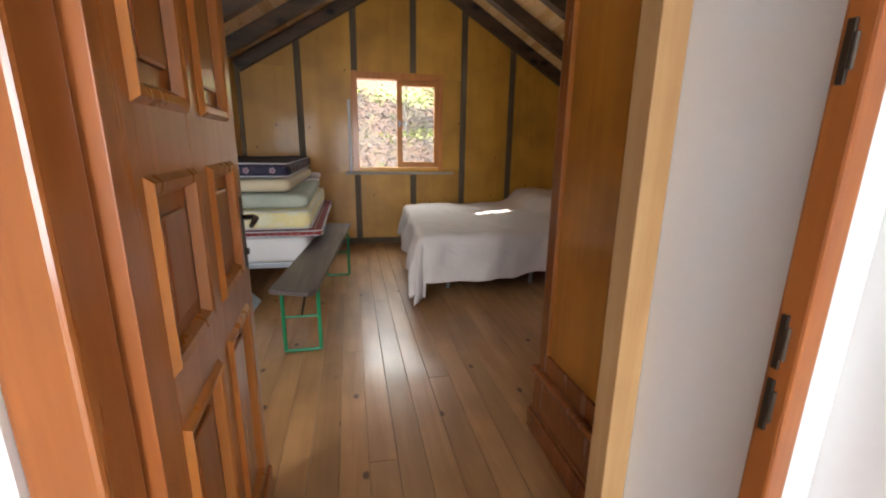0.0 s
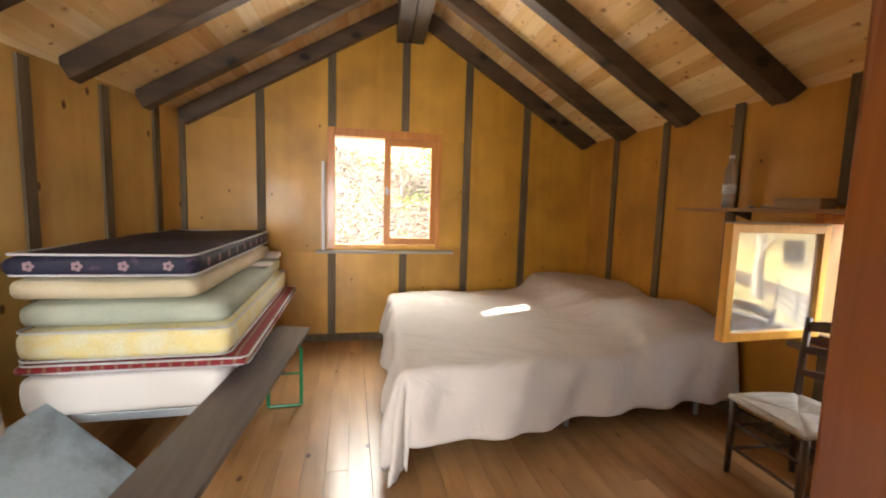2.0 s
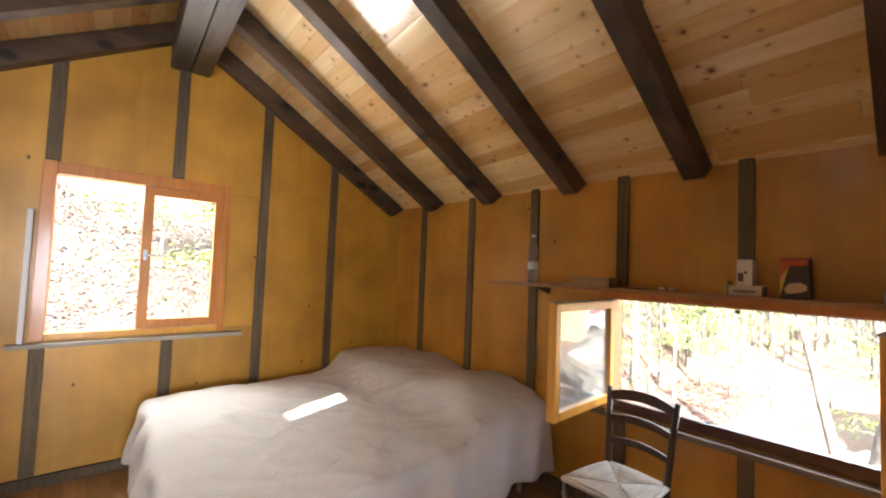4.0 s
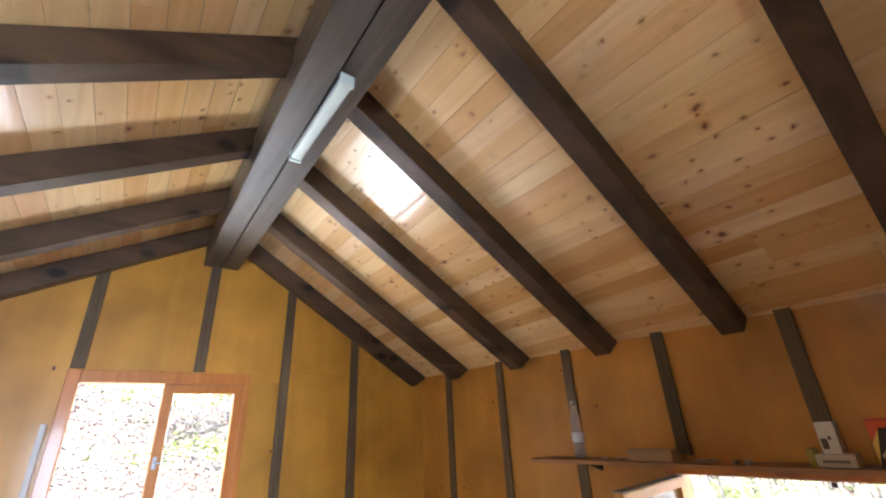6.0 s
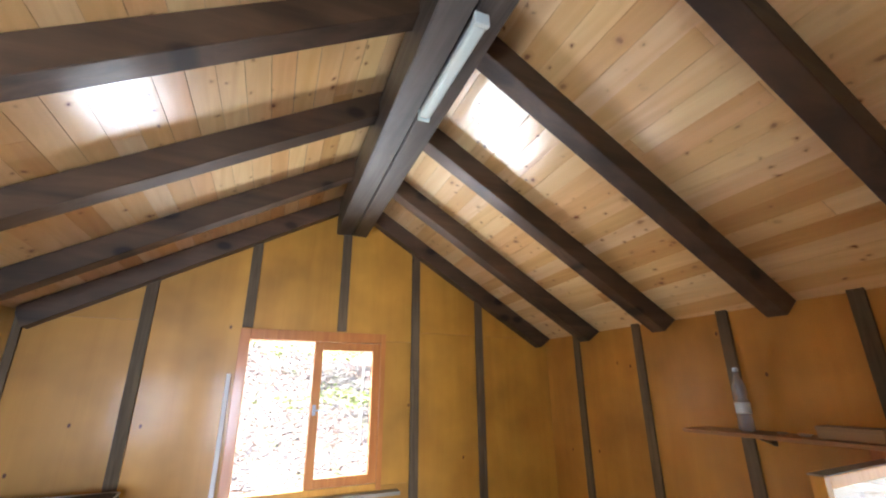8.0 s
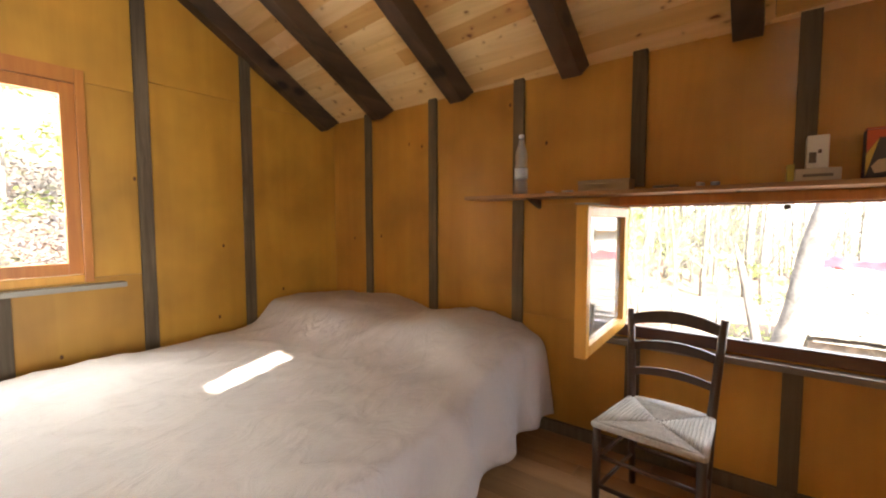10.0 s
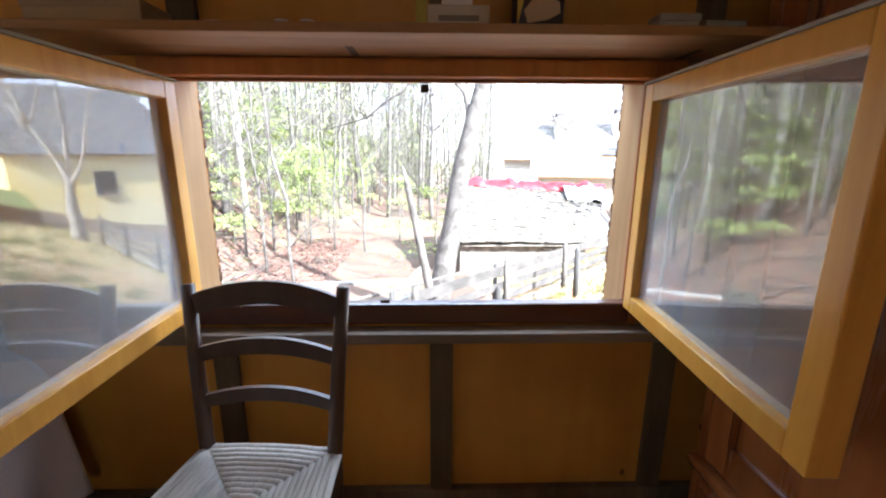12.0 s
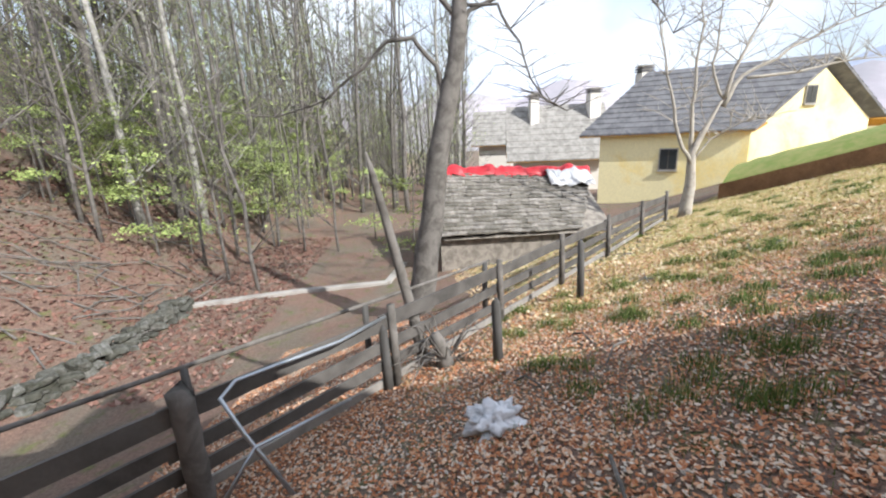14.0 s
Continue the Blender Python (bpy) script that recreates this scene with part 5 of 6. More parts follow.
# grass of the upper lawn, its sunlight put into the yellow tone
STRAWBLADE = island_colors("sun_paled_yellow_grass", [(0.0, (0.22, 0.28, 0.045)), (0.5, (0.46, 0.45, 0.13)), (1.0, (0.70, 0.61, 0.29))])
# open shade on the bank is put into this dark, greyed leaf colour
BANKLEAF = island_colors("shade_tinted_leaves", [(0.0, (0.11, 0.09, 0.09)), (0.5, (0.145, 0.125, 0.125)), (1.0, (0.18, 0.165, 0.17))])
DRYLEAF = island_colors("dry_leaves", [(0.0, (0.08, 0.042, 0.026)), (0.3, (0.19, 0.085, 0.045)), (0.6, (0.28, 0.15, 0.09)), (0.85, (0.38, 0.28, 0.19)), (1.0, (0.40, 0.34, 0.28))])
BLADE = island_colors("grass_blades", [(0.0, (0.035, 0.075, 0.012)), (0.6, (0.10, 0.17, 0.03)), (1.0, (0.26, 0.27, 0.08))])
scatter("fallen_leaves", "brown and orange fallen leaves on the lawn", "leaves", 135000, lambda: (3.9 + 7.5 * random.random() ** 1.35, random.uniform(-5.0, 6.0)), 0.0165, ORANGELEAF, 11)
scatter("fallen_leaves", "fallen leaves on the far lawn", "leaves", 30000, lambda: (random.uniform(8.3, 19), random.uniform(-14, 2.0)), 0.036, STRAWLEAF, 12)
scatter("fallen_leaves", "reddish fallen leaves on the wooded slope", "leaves", 14000, lambda: (random.uniform(10, 24), random.uniform(7, 19)), 0.065, HILLLEAF, 13)
scatter("fallen_leaves", "fallen leaves on the bank behind the cabin", "leaves", 36000, lambda: (random.uniform(-3, 5), random.uniform(7.6, 15)), 0.03, BANKLEAF, 14)
random.seed(21)
TUFTS = [(random.uniform(5.0, 9.5), random.uniform(-3.0, 2.2)) for _ in range(90)] + [(random.uniform(9, 16), random.uniform(-8, -2)) for _ in range(46)]


def tuft():
    x, y = random.choice(TUFTS)
    return random.gauss(x, 0.09), random.gauss(y, 0.09)


scatter("grass_tufts", "green grass tufts among the leaves", "grass", 30000, tuft, 0.09, BLADE, 22, "blade")
scatter("short_grass", "thin short grass on the lawn", "grass", 16000, lambda: (random.uniform(4.2, 10), random.uniform(-6, 3.5)), 0.06, BLADE, 23, "blade")
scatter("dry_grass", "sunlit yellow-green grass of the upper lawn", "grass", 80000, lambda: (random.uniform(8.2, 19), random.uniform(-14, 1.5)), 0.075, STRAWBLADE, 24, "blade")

# ---- dry stone wall, kerb, fence, railing ----
ROCK = wood("field_stone", (0.055, 0.06, 0.04), (0.24, 0.235, 0.225), "Z", 0.9, 2.2, 0.6, 0, 3, 9.0, 0, 0.5, 0.6)
CONCRETE = stained("pale_concrete", (0.38, 0.36, 0.33), (0.24, 0.22, 0.195), 0.85, 2.0, (0.45, 0.7), 0.4, 30)
OLDWOOD = wood("weathered_fence_wood", (0.05, 0.048, 0.046), (0.145, 0.14, 0.135), "Z", 0.8, 12, 0.35, 0, 3, 9, 0, 0.5, 0.3)
FENCEBOARD = stained("weathered_fence_boards", (0.125, 0.115, 0.105), (0.05, 0.046, 0.042), 0.85, 2.2, (0.38, 0.66), 0.7, 35)
PALEBOARD = stained("bleached_fence_board", (0.30, 0.28, 0.25), (0.16, 0.145, 0.13), 0.85, 3.0, (0.4, 0.66), 0.7, 35)
BARK = stained("beech_bark", (0.17, 0.155, 0.14), (0.075, 0.068, 0.058), 0.9, 4.0, (0.42, 0.62), 0.8, 24)
PALEBARK = stained("pale_bark", (0.42, 0.385, 0.33), (0.20, 0.18, 0.15), 0.9, 5.0, (0.5, 0.7), 0.6, 24)


def stone_mesh(seed):
    random.seed(seed)
    b = bmesh.new()
    bmesh.ops.create_icosphere(b, subdivisions=2, radius=1)
    for v in b.verts:
        p = v.co
        q = Vector((math.copysign(abs(p.x) ** 0.6, p.x), math.copysign(abs(p.y) ** 0.6, p.y), math.copysign(abs(p.z) ** 0.6, p.z)))
        v.co = q * (0.85 + 0.25 * noise.noise(p * 1.3 + Vector((seed * 3.1, 0, 0))))
    me = bpy.data.meshes.new("stone")
    b.to_mesh(me)
    b.free()
    me.materials.append(ROCK)
    return me


STONES = [stone_mesh(i) for i in range(5)]
dry_wall = thing("dry_stone_wall", "mossy dry stone retaining wall at the foot of the slope", "wall", kind="structure")
random.seed(31)
for a, b, n in (((8.3, 10.7), (11.6, 9.75), 34), ((11.6, 9.75), (14.9, 9.65), 30)):
    for k in range(n):
        for lvl in range(3):
            f = (k + random.uniform(-0.3, 0.3) + 0.5 * (lvl % 2)) / n
            x, y = a[0] + (b[0] - a[0]) * f, a[1] + (b[1] - a[1]) * f
            ob = new("stone", random.choice(STONES))
            r = random.uniform(0.06, 0.19)
            ob.matrix_world = Matrix.Translation((x + random.uniform(-0.15, 0.15), y + random.uniform(-0.16, 0.16) + 0.07 * lvl, ground_z(x, min(y, 9.6)) + 0.02 + lvl * 0.14)) @ Euler((random.uniform(-0.3, 0.3), random.uniform(-0.3, 0.3), random.uniform(0, 6))).to_matrix().to_4x4() @ Matrix.Diagonal((r * random.uniform(1.1, 1.9), r, r * random.uniform(0.4, 0.8), 1))
            ob.parent = dry_wall
kerb = thing("terrace_kerb", "pale concrete kerb along the terrace edge", "kerb", kind="structure")
for (x0, y0), (x1, y1) in (((14.9, 9.6), (15.55, 6.8)), ((15.55, 6.8), (15.8, 4.1)), ((15.8, 4.1), (18.0, 3.6))):
    b = bmesh.new()
    L = math.hypot(x1 - x0, y1 - y0)
    box(0, L - 0.01, -0.11, 0.11, -0.2, 0.10, 0.02, b)
    o = part("kerb_stone", b, CONCRETE, kerb)
    o.matrix_world = Matrix.Translation((x0, y0, ground_z(x0, y0))) @ Matrix.Rotation(math.atan2(y1 - y0, x1 - x0), 4, "Z") @ Matrix.Rotation(-math.atan2(ground_z(x1, y1) - ground_z(x0, y0), L), 4, "Y")


def plank(p, q, h, th):
    """A board on edge from p to q; h high, th thick."""
    p, q = Vector(p), Vector(q)
    d = q - p
    b = bmesh.new()
    n = 6
    rows = []
    side = Vector((-d.y, d.x, 0)).normalized() * th / 2
    for k in range(n + 1):
        c = p.lerp(q, k / n) + side * 0.6 * noise.noise((p.x + k, p.y, h * 9))
        up = Vector((0, 0, h / 2 * (1 + 0.08 * noise.noise((p.x * 3 + k * 0.7, p.y, 2)))))
        rows.append([b.verts.new(c + s * side + t * up) for s, t in ((-1, -1), (1, -1), (1, 1), (-1, 1))])
    for r0, r1 in zip(rows, rows[1:]):
        for k in range(4):
            b.faces.new((r0[k], r0[(k + 1) % 4], r1[(k + 1) % 4], r1[k]))
    b.faces.new(rows[0])
    b.faces.new(rows[-1][::-1])
    return b


def stake(x, y, h, r, lean=(0, 0), pointed=False):
    z = ground_z(x, y)
    pts = [(x, y, z - 0.15), (x + lean[0] * 0.5, y + lean[1] * 0.5, z + h * 0.5), (x + lean[0], y + lean[1], z + h)]
    rr = [r * 1.05, r, r * 0.92]
    if r > 0.07:      # a thick old post with a split, uneven top
        b = tube(pts[:1] + [tuple(Vector(pts[0]).lerp(Vector(pts[2]), q / 9)) for q in range(1, 10)], [r * random.uniform(0.9, 1.12) for _ in range(10)], 14)
        for v in b.verts:
            v.co += Vector((0.012 * noise.noise(v.co * 9), 0.012 * noise.noise(v.co * 9 + Vector((5, 0, 0))), 0))
            if v.co.z > z + h - 0.01:
                v.co.z += random.uniform(-0.09, 0.05)
        return b
    if pointed:
        pts.append((x + lean[0], y + lean[1], z + h + 0.06))
        rr.append(r * 0.2)
    return tube(pts, rr, 9)


fence = thing("board_fence", "weathered grey board fence running down the lawn", "fence", kind="structure")
FA, FB = Vector((5.35, 5.85)), Vector((15.7, -4.75))
posts = [0.0, 0.075, 0.215, 0.36, 0.50, 0.66, 0.83, 1.0]
for f in posts:
    p = FA.lerp(FB, f)
    part("post", stake(p.x - 0.05, p.y - 0.05, 0.98, 0.085 if f == 0.075 else 0.05, (0.03, 0.02)), BARK, fence, smooth=True)
for f0, f1 in zip(posts, posts[1:]):
    for h0, hh in ((0.80, 0.16), (0.53, 0.125), (0.31, 0.115), (0.12, 0.09)):
        a, b = FA.lerp(FB, f0 - 0.01), FA.lerp(FB, f1 + 0.005)
        w = random.uniform(-0.03, 0.03)
        part("board", plank((a.x, a.y, ground_z(a.x, a.y) + h0 + w), (b.x, b.y, ground_z(b.x, b.y) + h0 + random.uniform(-0.03, 0.03)), hh, 0.028), PALEBOARD if h0 < 0.2 else FENCEBOARD, fence)
rail = thing("pole_railing", "thin round pole handrail on short posts", "railing", kind="structure")
RP = [(6.3, 9.0), (7.24, 7.57), (8.01, 6.09), (9.11, 4.02), (9.63, 3.01), (10.4, 1.9)]
part("pole", tube([(x, y, ground_z(x, y) + 0.9) for x, y in RP], [0.035, 0.034, 0.032, 0.030, 0.028, 0.025], 8), BARK, rail, smooth=True)
for x, y in ((8.01, 6.09), (9.11, 4.02), (6.95, 8.05), (10.3, 2.0)):
    part("post", stake(x, y, 0.9, 0.05), OLDWOOD, rail, smooth=True)
for x, y, h, nm in ((7.37, 2.39, 0.68, "grey wooden stake with a wire loop"), (9.15, 0.71, 0.86, "grey wooden stake beside the fence"), (7.45, 3.62, 0.72, "split wooden stake beside the fence")):
    tagged(part("stake", stake(x, y, h, 0.055, (0.02, 0.02), True), OLDWOOD, None, "", True), nm, "stake")
cane = thing("bent_pipe", "bent pale metal pipe leaning on the fence", "pipe", at=(0, 0, 0))
z = ground_z(5.75, 4.2)
part("pipe", tube([(5.75, 4.18, z), (5.95, 4.55, z + 0.42), (6.05, 4.72, z + 0.66), (6.2, 4.66, z + 0.71), (6.9, 4.0, z + 0.62), (7.45, 3.6, z + 0.6)], 0.017, 8), STEEL, cane, smooth=True)
part("pipe_brace", tube([(5.62, 4.7, z + 0.02), (5.9, 4.47, z + 0.34), (6.6, 3.9, z + 0.2)], 0.014, 8), STEEL, cane, smooth=True)

random.seed(41)
b = bmesh.new()
bmesh.ops.create_icosphere(b, subdivisions=4, radius=1)
for v in b.verts:
    p = v.co.copy()
    f = 1 + 0.65 * noise.noise(p * 1.9) + 0.5 * noise.noise(p * 4.6) + 0.2 * noise.noise(p * 11)
    v.co = Vector((p.x * 0.17 * f, p.y * 0.19 * f, max(-0.05, p.z * 0.11 * f)))
ob = part("plastic_sheet", b, stained("crumpled_plastic", (0.66, 0.66, 0.68), (0.30, 0.32, 0.34), 0.5, 9, (0.5, 0.65), 0.7, 30), None, "", True)
ob.location = (5.95, 2.72, ground_z(5.95, 2.72) + 0.03)
tagged(ob, "crumpled whitish plastic sheet lying on the leaves", "plastic sheet")


def limb(start, ends, r0, bm, sides=7, wiggle=0.05, seed=0):
    pts = [Vector(start)] + [Vector(e) for e in ends]
    fine = []
    for p, q in zip(pts, pts[1:]):
        for k in range(3):
            c = p.lerp(q, k / 3)
            fine.append(c + wiggle * Vector((noise.noise((c.x * 2, c.y, seed)), noise.noise((c.y * 2, c.z, seed + 5)), noise.noise((c.z * 2, c.x, seed + 9)))))
    fine.append(pts[-1])
    n = len(fine) - 1
    tube(fine, [r0 * (1 - 0.9 * k / n) + 0.004 for k in range(n + 1)], sides, bm)
    return fine


def twigs(bm, pts, count, length, r, seed, up=0.5):
    """Side shoots from a limb, each with two finer shoots."""
    random.seed(seed)
    for _ in range(count):
        p = random.choice(pts[len(pts) // 3:])
        d = Vector((random.uniform(-1, 1), random.uniform(-1, 1), random.uniform(-0.3, 1) * up + 0.15)).normalized()
        l = length * random.uniform(0.5, 1.2)
        q = p + d * l * 0.55 + Vector((0, 0, 0.06 * l))
        e = q + (d + Vector((random.uniform(-0.5, 0.5), random.uniform(-0.5, 0.5), random.uniform(-0.3, 0.5)))).normalized() * l * 0.5
        tube([p, q, e], [r, r * 0.6, r * 0.2], 4, bm, False)
        for _ in range(2):
            g = q + (d + Vector((random.uniform(-0.9, 0.9), random.uniform(-0.9, 0.9), random.uniform(-0.5, 0.6)))).normalized() * l * 0.4
            tube([q, g], [r * 0.5, r * 0.15], 3, bm, False)


# leaning dead trunk by the fence
z = ground_z(8.1, 3.2)
b = tube([(8.1, 3.18, z - 0.1), (8.1, 3.30, -1.0), (8.1, 3.50, 0.0), (8.1, 3.66, 0.78), (8.1, 3.72, 1.04)], [0.085, 0.07, 0.058, 0.042, 0.01], 9)
tagged(part("dead_trunk", b, BARK, None, "", True), "leaning broken grey dead trunk beside the fence", "tree trunk")
stump = thing("tree_stump", "hollow weathered stump tangled with twigs", "stump", at=(7.75, 2.95, ground_z(7.75, 2.95)))
b = tube([(0, 0, -0.1), (0.02, 0.02, 0.16), (-0.03, 0.08, 0.34), (-0.02, 0.12, 0.44)], [0.13, 0.085, 0.075, 0.05], 10)
part("bole", b, BARK, stump, smooth=True)
random.seed(45)
for k in range(16):
    a = random.uniform(0, math.tau)
    b = tube([(0, 0, 0.05), (0.3 * math.cos(a), 0.3 * math.sin(a), random.uniform(0.15, 0.55)), (0.75 * math.cos(a + 0.3), 0.75 * math.sin(a + 0.3), random.uniform(0.0, 0.8))], [0.012, 0.008, 0.003], 5)
    part("twig", b, BARK, stump)

# big bare tree behind the railing
big = thing("bare_tree", "tall bare beech tree with long drooping branches", "tree", at=(0, 0, 0))
b = bmesh.new()
zb = ground_z(12, 3.2)
trunk = limb((12, 3.22, zb - 0.2), [(12, 2.95, -1.2), (12, 2.65, 0.7), (12, 2.2, 2.6), (12, 2.0, 4.4), (12.1, 1.7, 8.0), (12.1, 1.5, 12.0)], 0.31, b, 12, 0.05, 1)
part("trunk", b, BARK, big, smooth=True)
for k, (st, ends, r) in enumerate((((12, 2.45, 1.9), [(12, 2.55, 2.55), (12, 3.0, 3.05), (12, 3.5, 3.0), (12.1, 3.97, 2.55), (12.3, 4.8, 2.0), (12.5, 5.9, 1.75), (12.7, 7.0, 1.9)], 0.055),
                                   ((12, 2.2, 2.9), [(12, 1.9, 3.5), (11.9, 1.2, 3.75), (11.9, 0.4, 3.9), (12, -0.6, 3.7)], 0.05),
                                   ((12, 2.1, 3.6), [(11.9, 1.4, 3.6), (11.9, 0.95, 2.9), (11.9, 0.75, 2.2), (11.8, 0.4, 1.75), (11.8, 0.0, 1.6)], 0.03),
                                   ((12, 2.1, 3.3), [(12.1, 2.9, 4.4), (12.2, 3.8, 5.2), (12.4, 5.0, 5.8)], 0.06),
                                   ((12, 1.9, 4.6), [(11.8, 1.0, 5.6), (11.7, -0.4, 6.2), (11.6, -2.2, 6.4)], 0.06),
                                   ((12, 1.95, 4.2), [(11.6, 0.6, 4.4), (11.5, -0.6, 4.2), (11.5, -1.4, 3.6), (11.5, -1.9, 2.9)], 0.03),
                                   ((12.1, 1.7, 6.0), [(12.2, 2.9, 7.2), (12.3, 4.4, 7.9)], 0.06))):
    b = bmesh.new()
    pts = limb(st, ends, r, b, 6, 0.12, k + 3)
    twigs(b, pts, 34, 1.2, 0.012, 60 + k, 0.2)
    part("branch", b, BARK, big, smooth=True)

# pale many-stemmed tree by the fence's far end
pale = thing("pale_tree", "pale-barked bare tree with spreading branches", "tree", at=(0, 0, 0))
b = bmesh.new()
zb = ground_z(15.7, -5.45)
t1 = limb((15.7, -5.45, zb - 0.1), [(15.7, -5.5, -0.6), (15.7, -5.48, 0.4), (15.7, -5.9, 1.3), (15.7, -6.3, 2.0)], 0.20, b, 10, 0.06, 2)
part("trunk", b, PALEBARK, pale, smooth=True)
for k, (st, ends, r) in enumerate((((15.7, -5.5, 0.4), [(15.7, -5.42, 1.4), (15.7, -5.35, 2.6), (15.7, -5.5, 4.0), (15.7, -5.4, 5.6)], 0.07),
                                   ((15.7, -5.48, 0.0), [(15.7, -5.0, 1.0), (15.7, -4.65, 2.2), (15.7, -4.2, 3.6), (15.7, -3.9, 4.9)], 0.06),
                                   ((15.7, -6.2, 1.8), [(15.7, -6.9, 2.6), (15.7, -8.2, 3.3), (15.7, -9.6, 3.9), (15.7, -11.2, 4.5)], 0.07),
                                   ((15.7, -6.3, 2.0), [(15.7, -6.6, 3.0), (15.7, -7.2, 4.0), (15.7, -7.8, 5.4)], 0.06),
                                   ((15.7, -6.9, 2.6), [(15.6, -8.4, 2.7), (15.5, -9.8, 2.9), (15.4, -11.5, 3.0)], 0.045),
                                   ((15.7, -6.3, 1.9), [(15.8, -5.9, 3.0), (15.9, -6.1, 4.2), (15.9, -6.0, 5.5)], 0.045),
                                   ((15.7, -5.5, 0.2), [(15.6, -5.9, 0.9), (15.5, -6.9, 1.3), (15.5, -7.6, 1.35)], 0.03))):
    b = bmesh.new()
    pts = limb(st, ends, r, b, 6, 0.16, k + 20)
    twigs(b, pts, 36, 1.4, 0.013, 90 + k, 0.6)
    part("branch", b, PALEBARK, pale, smooth=True)

# ---- woods on the slope ----
GREENLEAF = island_colors("young_leaves", [(0.0, (0.12, 0.16, 0.045)), (0.5, (0.26, 0.33, 0.095)), (1.0, (0.42, 0.48, 0.17))])


def leaf_cloud(centres, count, spread, size, seed):
    random.seed(seed)
    verts, faces = [], []
    for _ in range(count):
        c = random.choice(centres)
        p = Vector((random.gauss(c[0], spread), random.gauss(c[1], spread), random.gauss(c[2], spread * 0.45)))
        s = size * random.uniform(0.6, 1.4)
        u = Vector((random.uniform(-1, 1), random.uniform(-1, 1), random.uniform(-0.4, 0.4))).normalized()
        w = u.orthogonal().normalized() * 0.5
        n = len(verts)
        verts += [tuple(p - u * s), tuple(p - w * s), tuple(p + u * s), tuple(p + w * s)]
        faces.append((n, n + 1, n + 2, n + 3))
    me = bpy.data.meshes.new("crown")
    me.from_pydata(verts, [], faces)
    me.materials.append(GREENLEAF)
    return me


def forest_tree(seed, height, r, leafy, material):
    random.seed(seed)
    ob = thing("forest_tree", "slender bare woodland tree with young leaves" if leafy else "slender bare grey woodland tree", "tree", group="trees of the slope")
    b = bmesh.new()
    lean = (random.uniform(-1.1, 1.1), random.uniform(-1.1, 1.1))
    tr = limb((0, 0, -0.4), [(lean[0] * 0.2, lean[1] * 0.2, height * 0.3), (lean[0] * 0.6, lean[1] * 0.5, height * 0.65), (lean[0], lean[1], height)], r, b, 7, 0.25, seed)
    part("trunk", b, material, ob, smooth=True)
    b = bmesh.new()
    tips = []
    random.seed(seed + 1)
    for k in range(26):
        f = random.uniform(0.12, 0.97)
        p = tr[int(f * (len(tr) - 1))]
        a = random.uniform(0, math.tau)
        l = random.uniform(0.9, 2.4) * (1.2 - 0.6 * f)
        q = Vector(p) + Vector((math.cos(a) * l * 0.6, math.sin(a) * l * 0.6, l * 0.5))
        e = q + Vector((math.cos(a + 0.4) * l * 0.5, math.sin(a + 0.4) * l * 0.5, l * 0.55))
        tube([p, q, e], [r * 0.28, r * 0.16, 0.006], 5, b, False)
        for _ in range(8):
            g = Vector(p).lerp(e, random.uniform(0.3, 0.95))
            h = g + Vector((random.uniform(-1, 1), random.uniform(-1, 1), random.uniform(0, 1))) * l * 0.4
            tube([g, h], [r * 0.07, 0.004], 3, b, False)
            tips.append(tuple(h))
        tips.append(tuple(e))
    part("branch_crown", b, material, ob)
    if leafy:
        o = new("crown", leaf_cloud(tips, leafy, 0.5, 0.04, seed))
        o.parent = ob
    return ob


def sapling(seed, height, count):
    random.seed(seed)
    ob = thing("sapling", "young tree with fresh light green leaves", "sapling", group="saplings of the slope")
    b = bmesh.new()
    tube([(0, 0, -0.2), (0.05, 0.03, height * 0.5), (0, 0.08, height)], [0.035, 0.025, 0.006], 5, b)
    layers = []
    for k in range(16):
        z = height * random.uniform(0.2, 1.0)
        a = random.uniform(0, math.tau)
        l = random.uniform(0.6, 1.3) * (1.25 - 0.7 * z / height)
        e = (l * math.cos(a), l * math.sin(a), z + 0.12)
        tube([(0.03, 0.03, z), e], [0.012, 0.003], 4, b, False)
        for f in (0.4, 0.6, 0.8, 1.0):
            layers.append((e[0] * f, e[1] * f, z + 0.1))
    part("stem", b, BARK, ob)
    o = new("crown", leaf_cloud(layers, int(count * 1.7), 0.17, 0.045, seed))
    o.parent = ob
    return ob


kinds = [forest_tree(201, 15, 0.085, 800, BARK), forest_tree(202, 17, 0.125, 900, BARK), forest_tree(203, 13, 0.055, 700, BARK),
         forest_tree(204, 16, 0.12, 900, stained("ashen_bark", (0.36, 0.35, 0.32), (0.18, 0.17, 0.15), 0.9, 4.0, (0.42, 0.62), 0.8, 24)), forest_tree(205, 12, 0.05, 900, BARK), forest_tree(206, 18, 0.15, 600, BARK)]
young = [sapling(211, 4.2, 900), sapling(212, 3.0, 700), sapling(213, 5.5, 1100)]
spots = [(23.4, 17.5, 3), (22.6, 13.2, 1), (21.9, 13.0, 5), (15.9, 8.1, 2), (20.8, 6.4, 4), (21.2, 7.9, 2), (24.5, 20.2, 5), (23.0, 11.9, 0)]
random.seed(52)
while len(spots) < 235:
    x = random.uniform(17, 62)
    y = 9.5 - 6.0 * smooth(18, 60, x) + abs(random.gauss(0, 1)) * (4 + x * 0.22)
    if all((x - a) ** 2 + (y - c) ** 2 > 1.2 for a, c, _ in spots):
        spots.append((x, y, random.randrange(6)))
for x in range(14):
    spots.append((random.uniform(-7, 9), random.uniform(17, 30), random.randrange(6)))
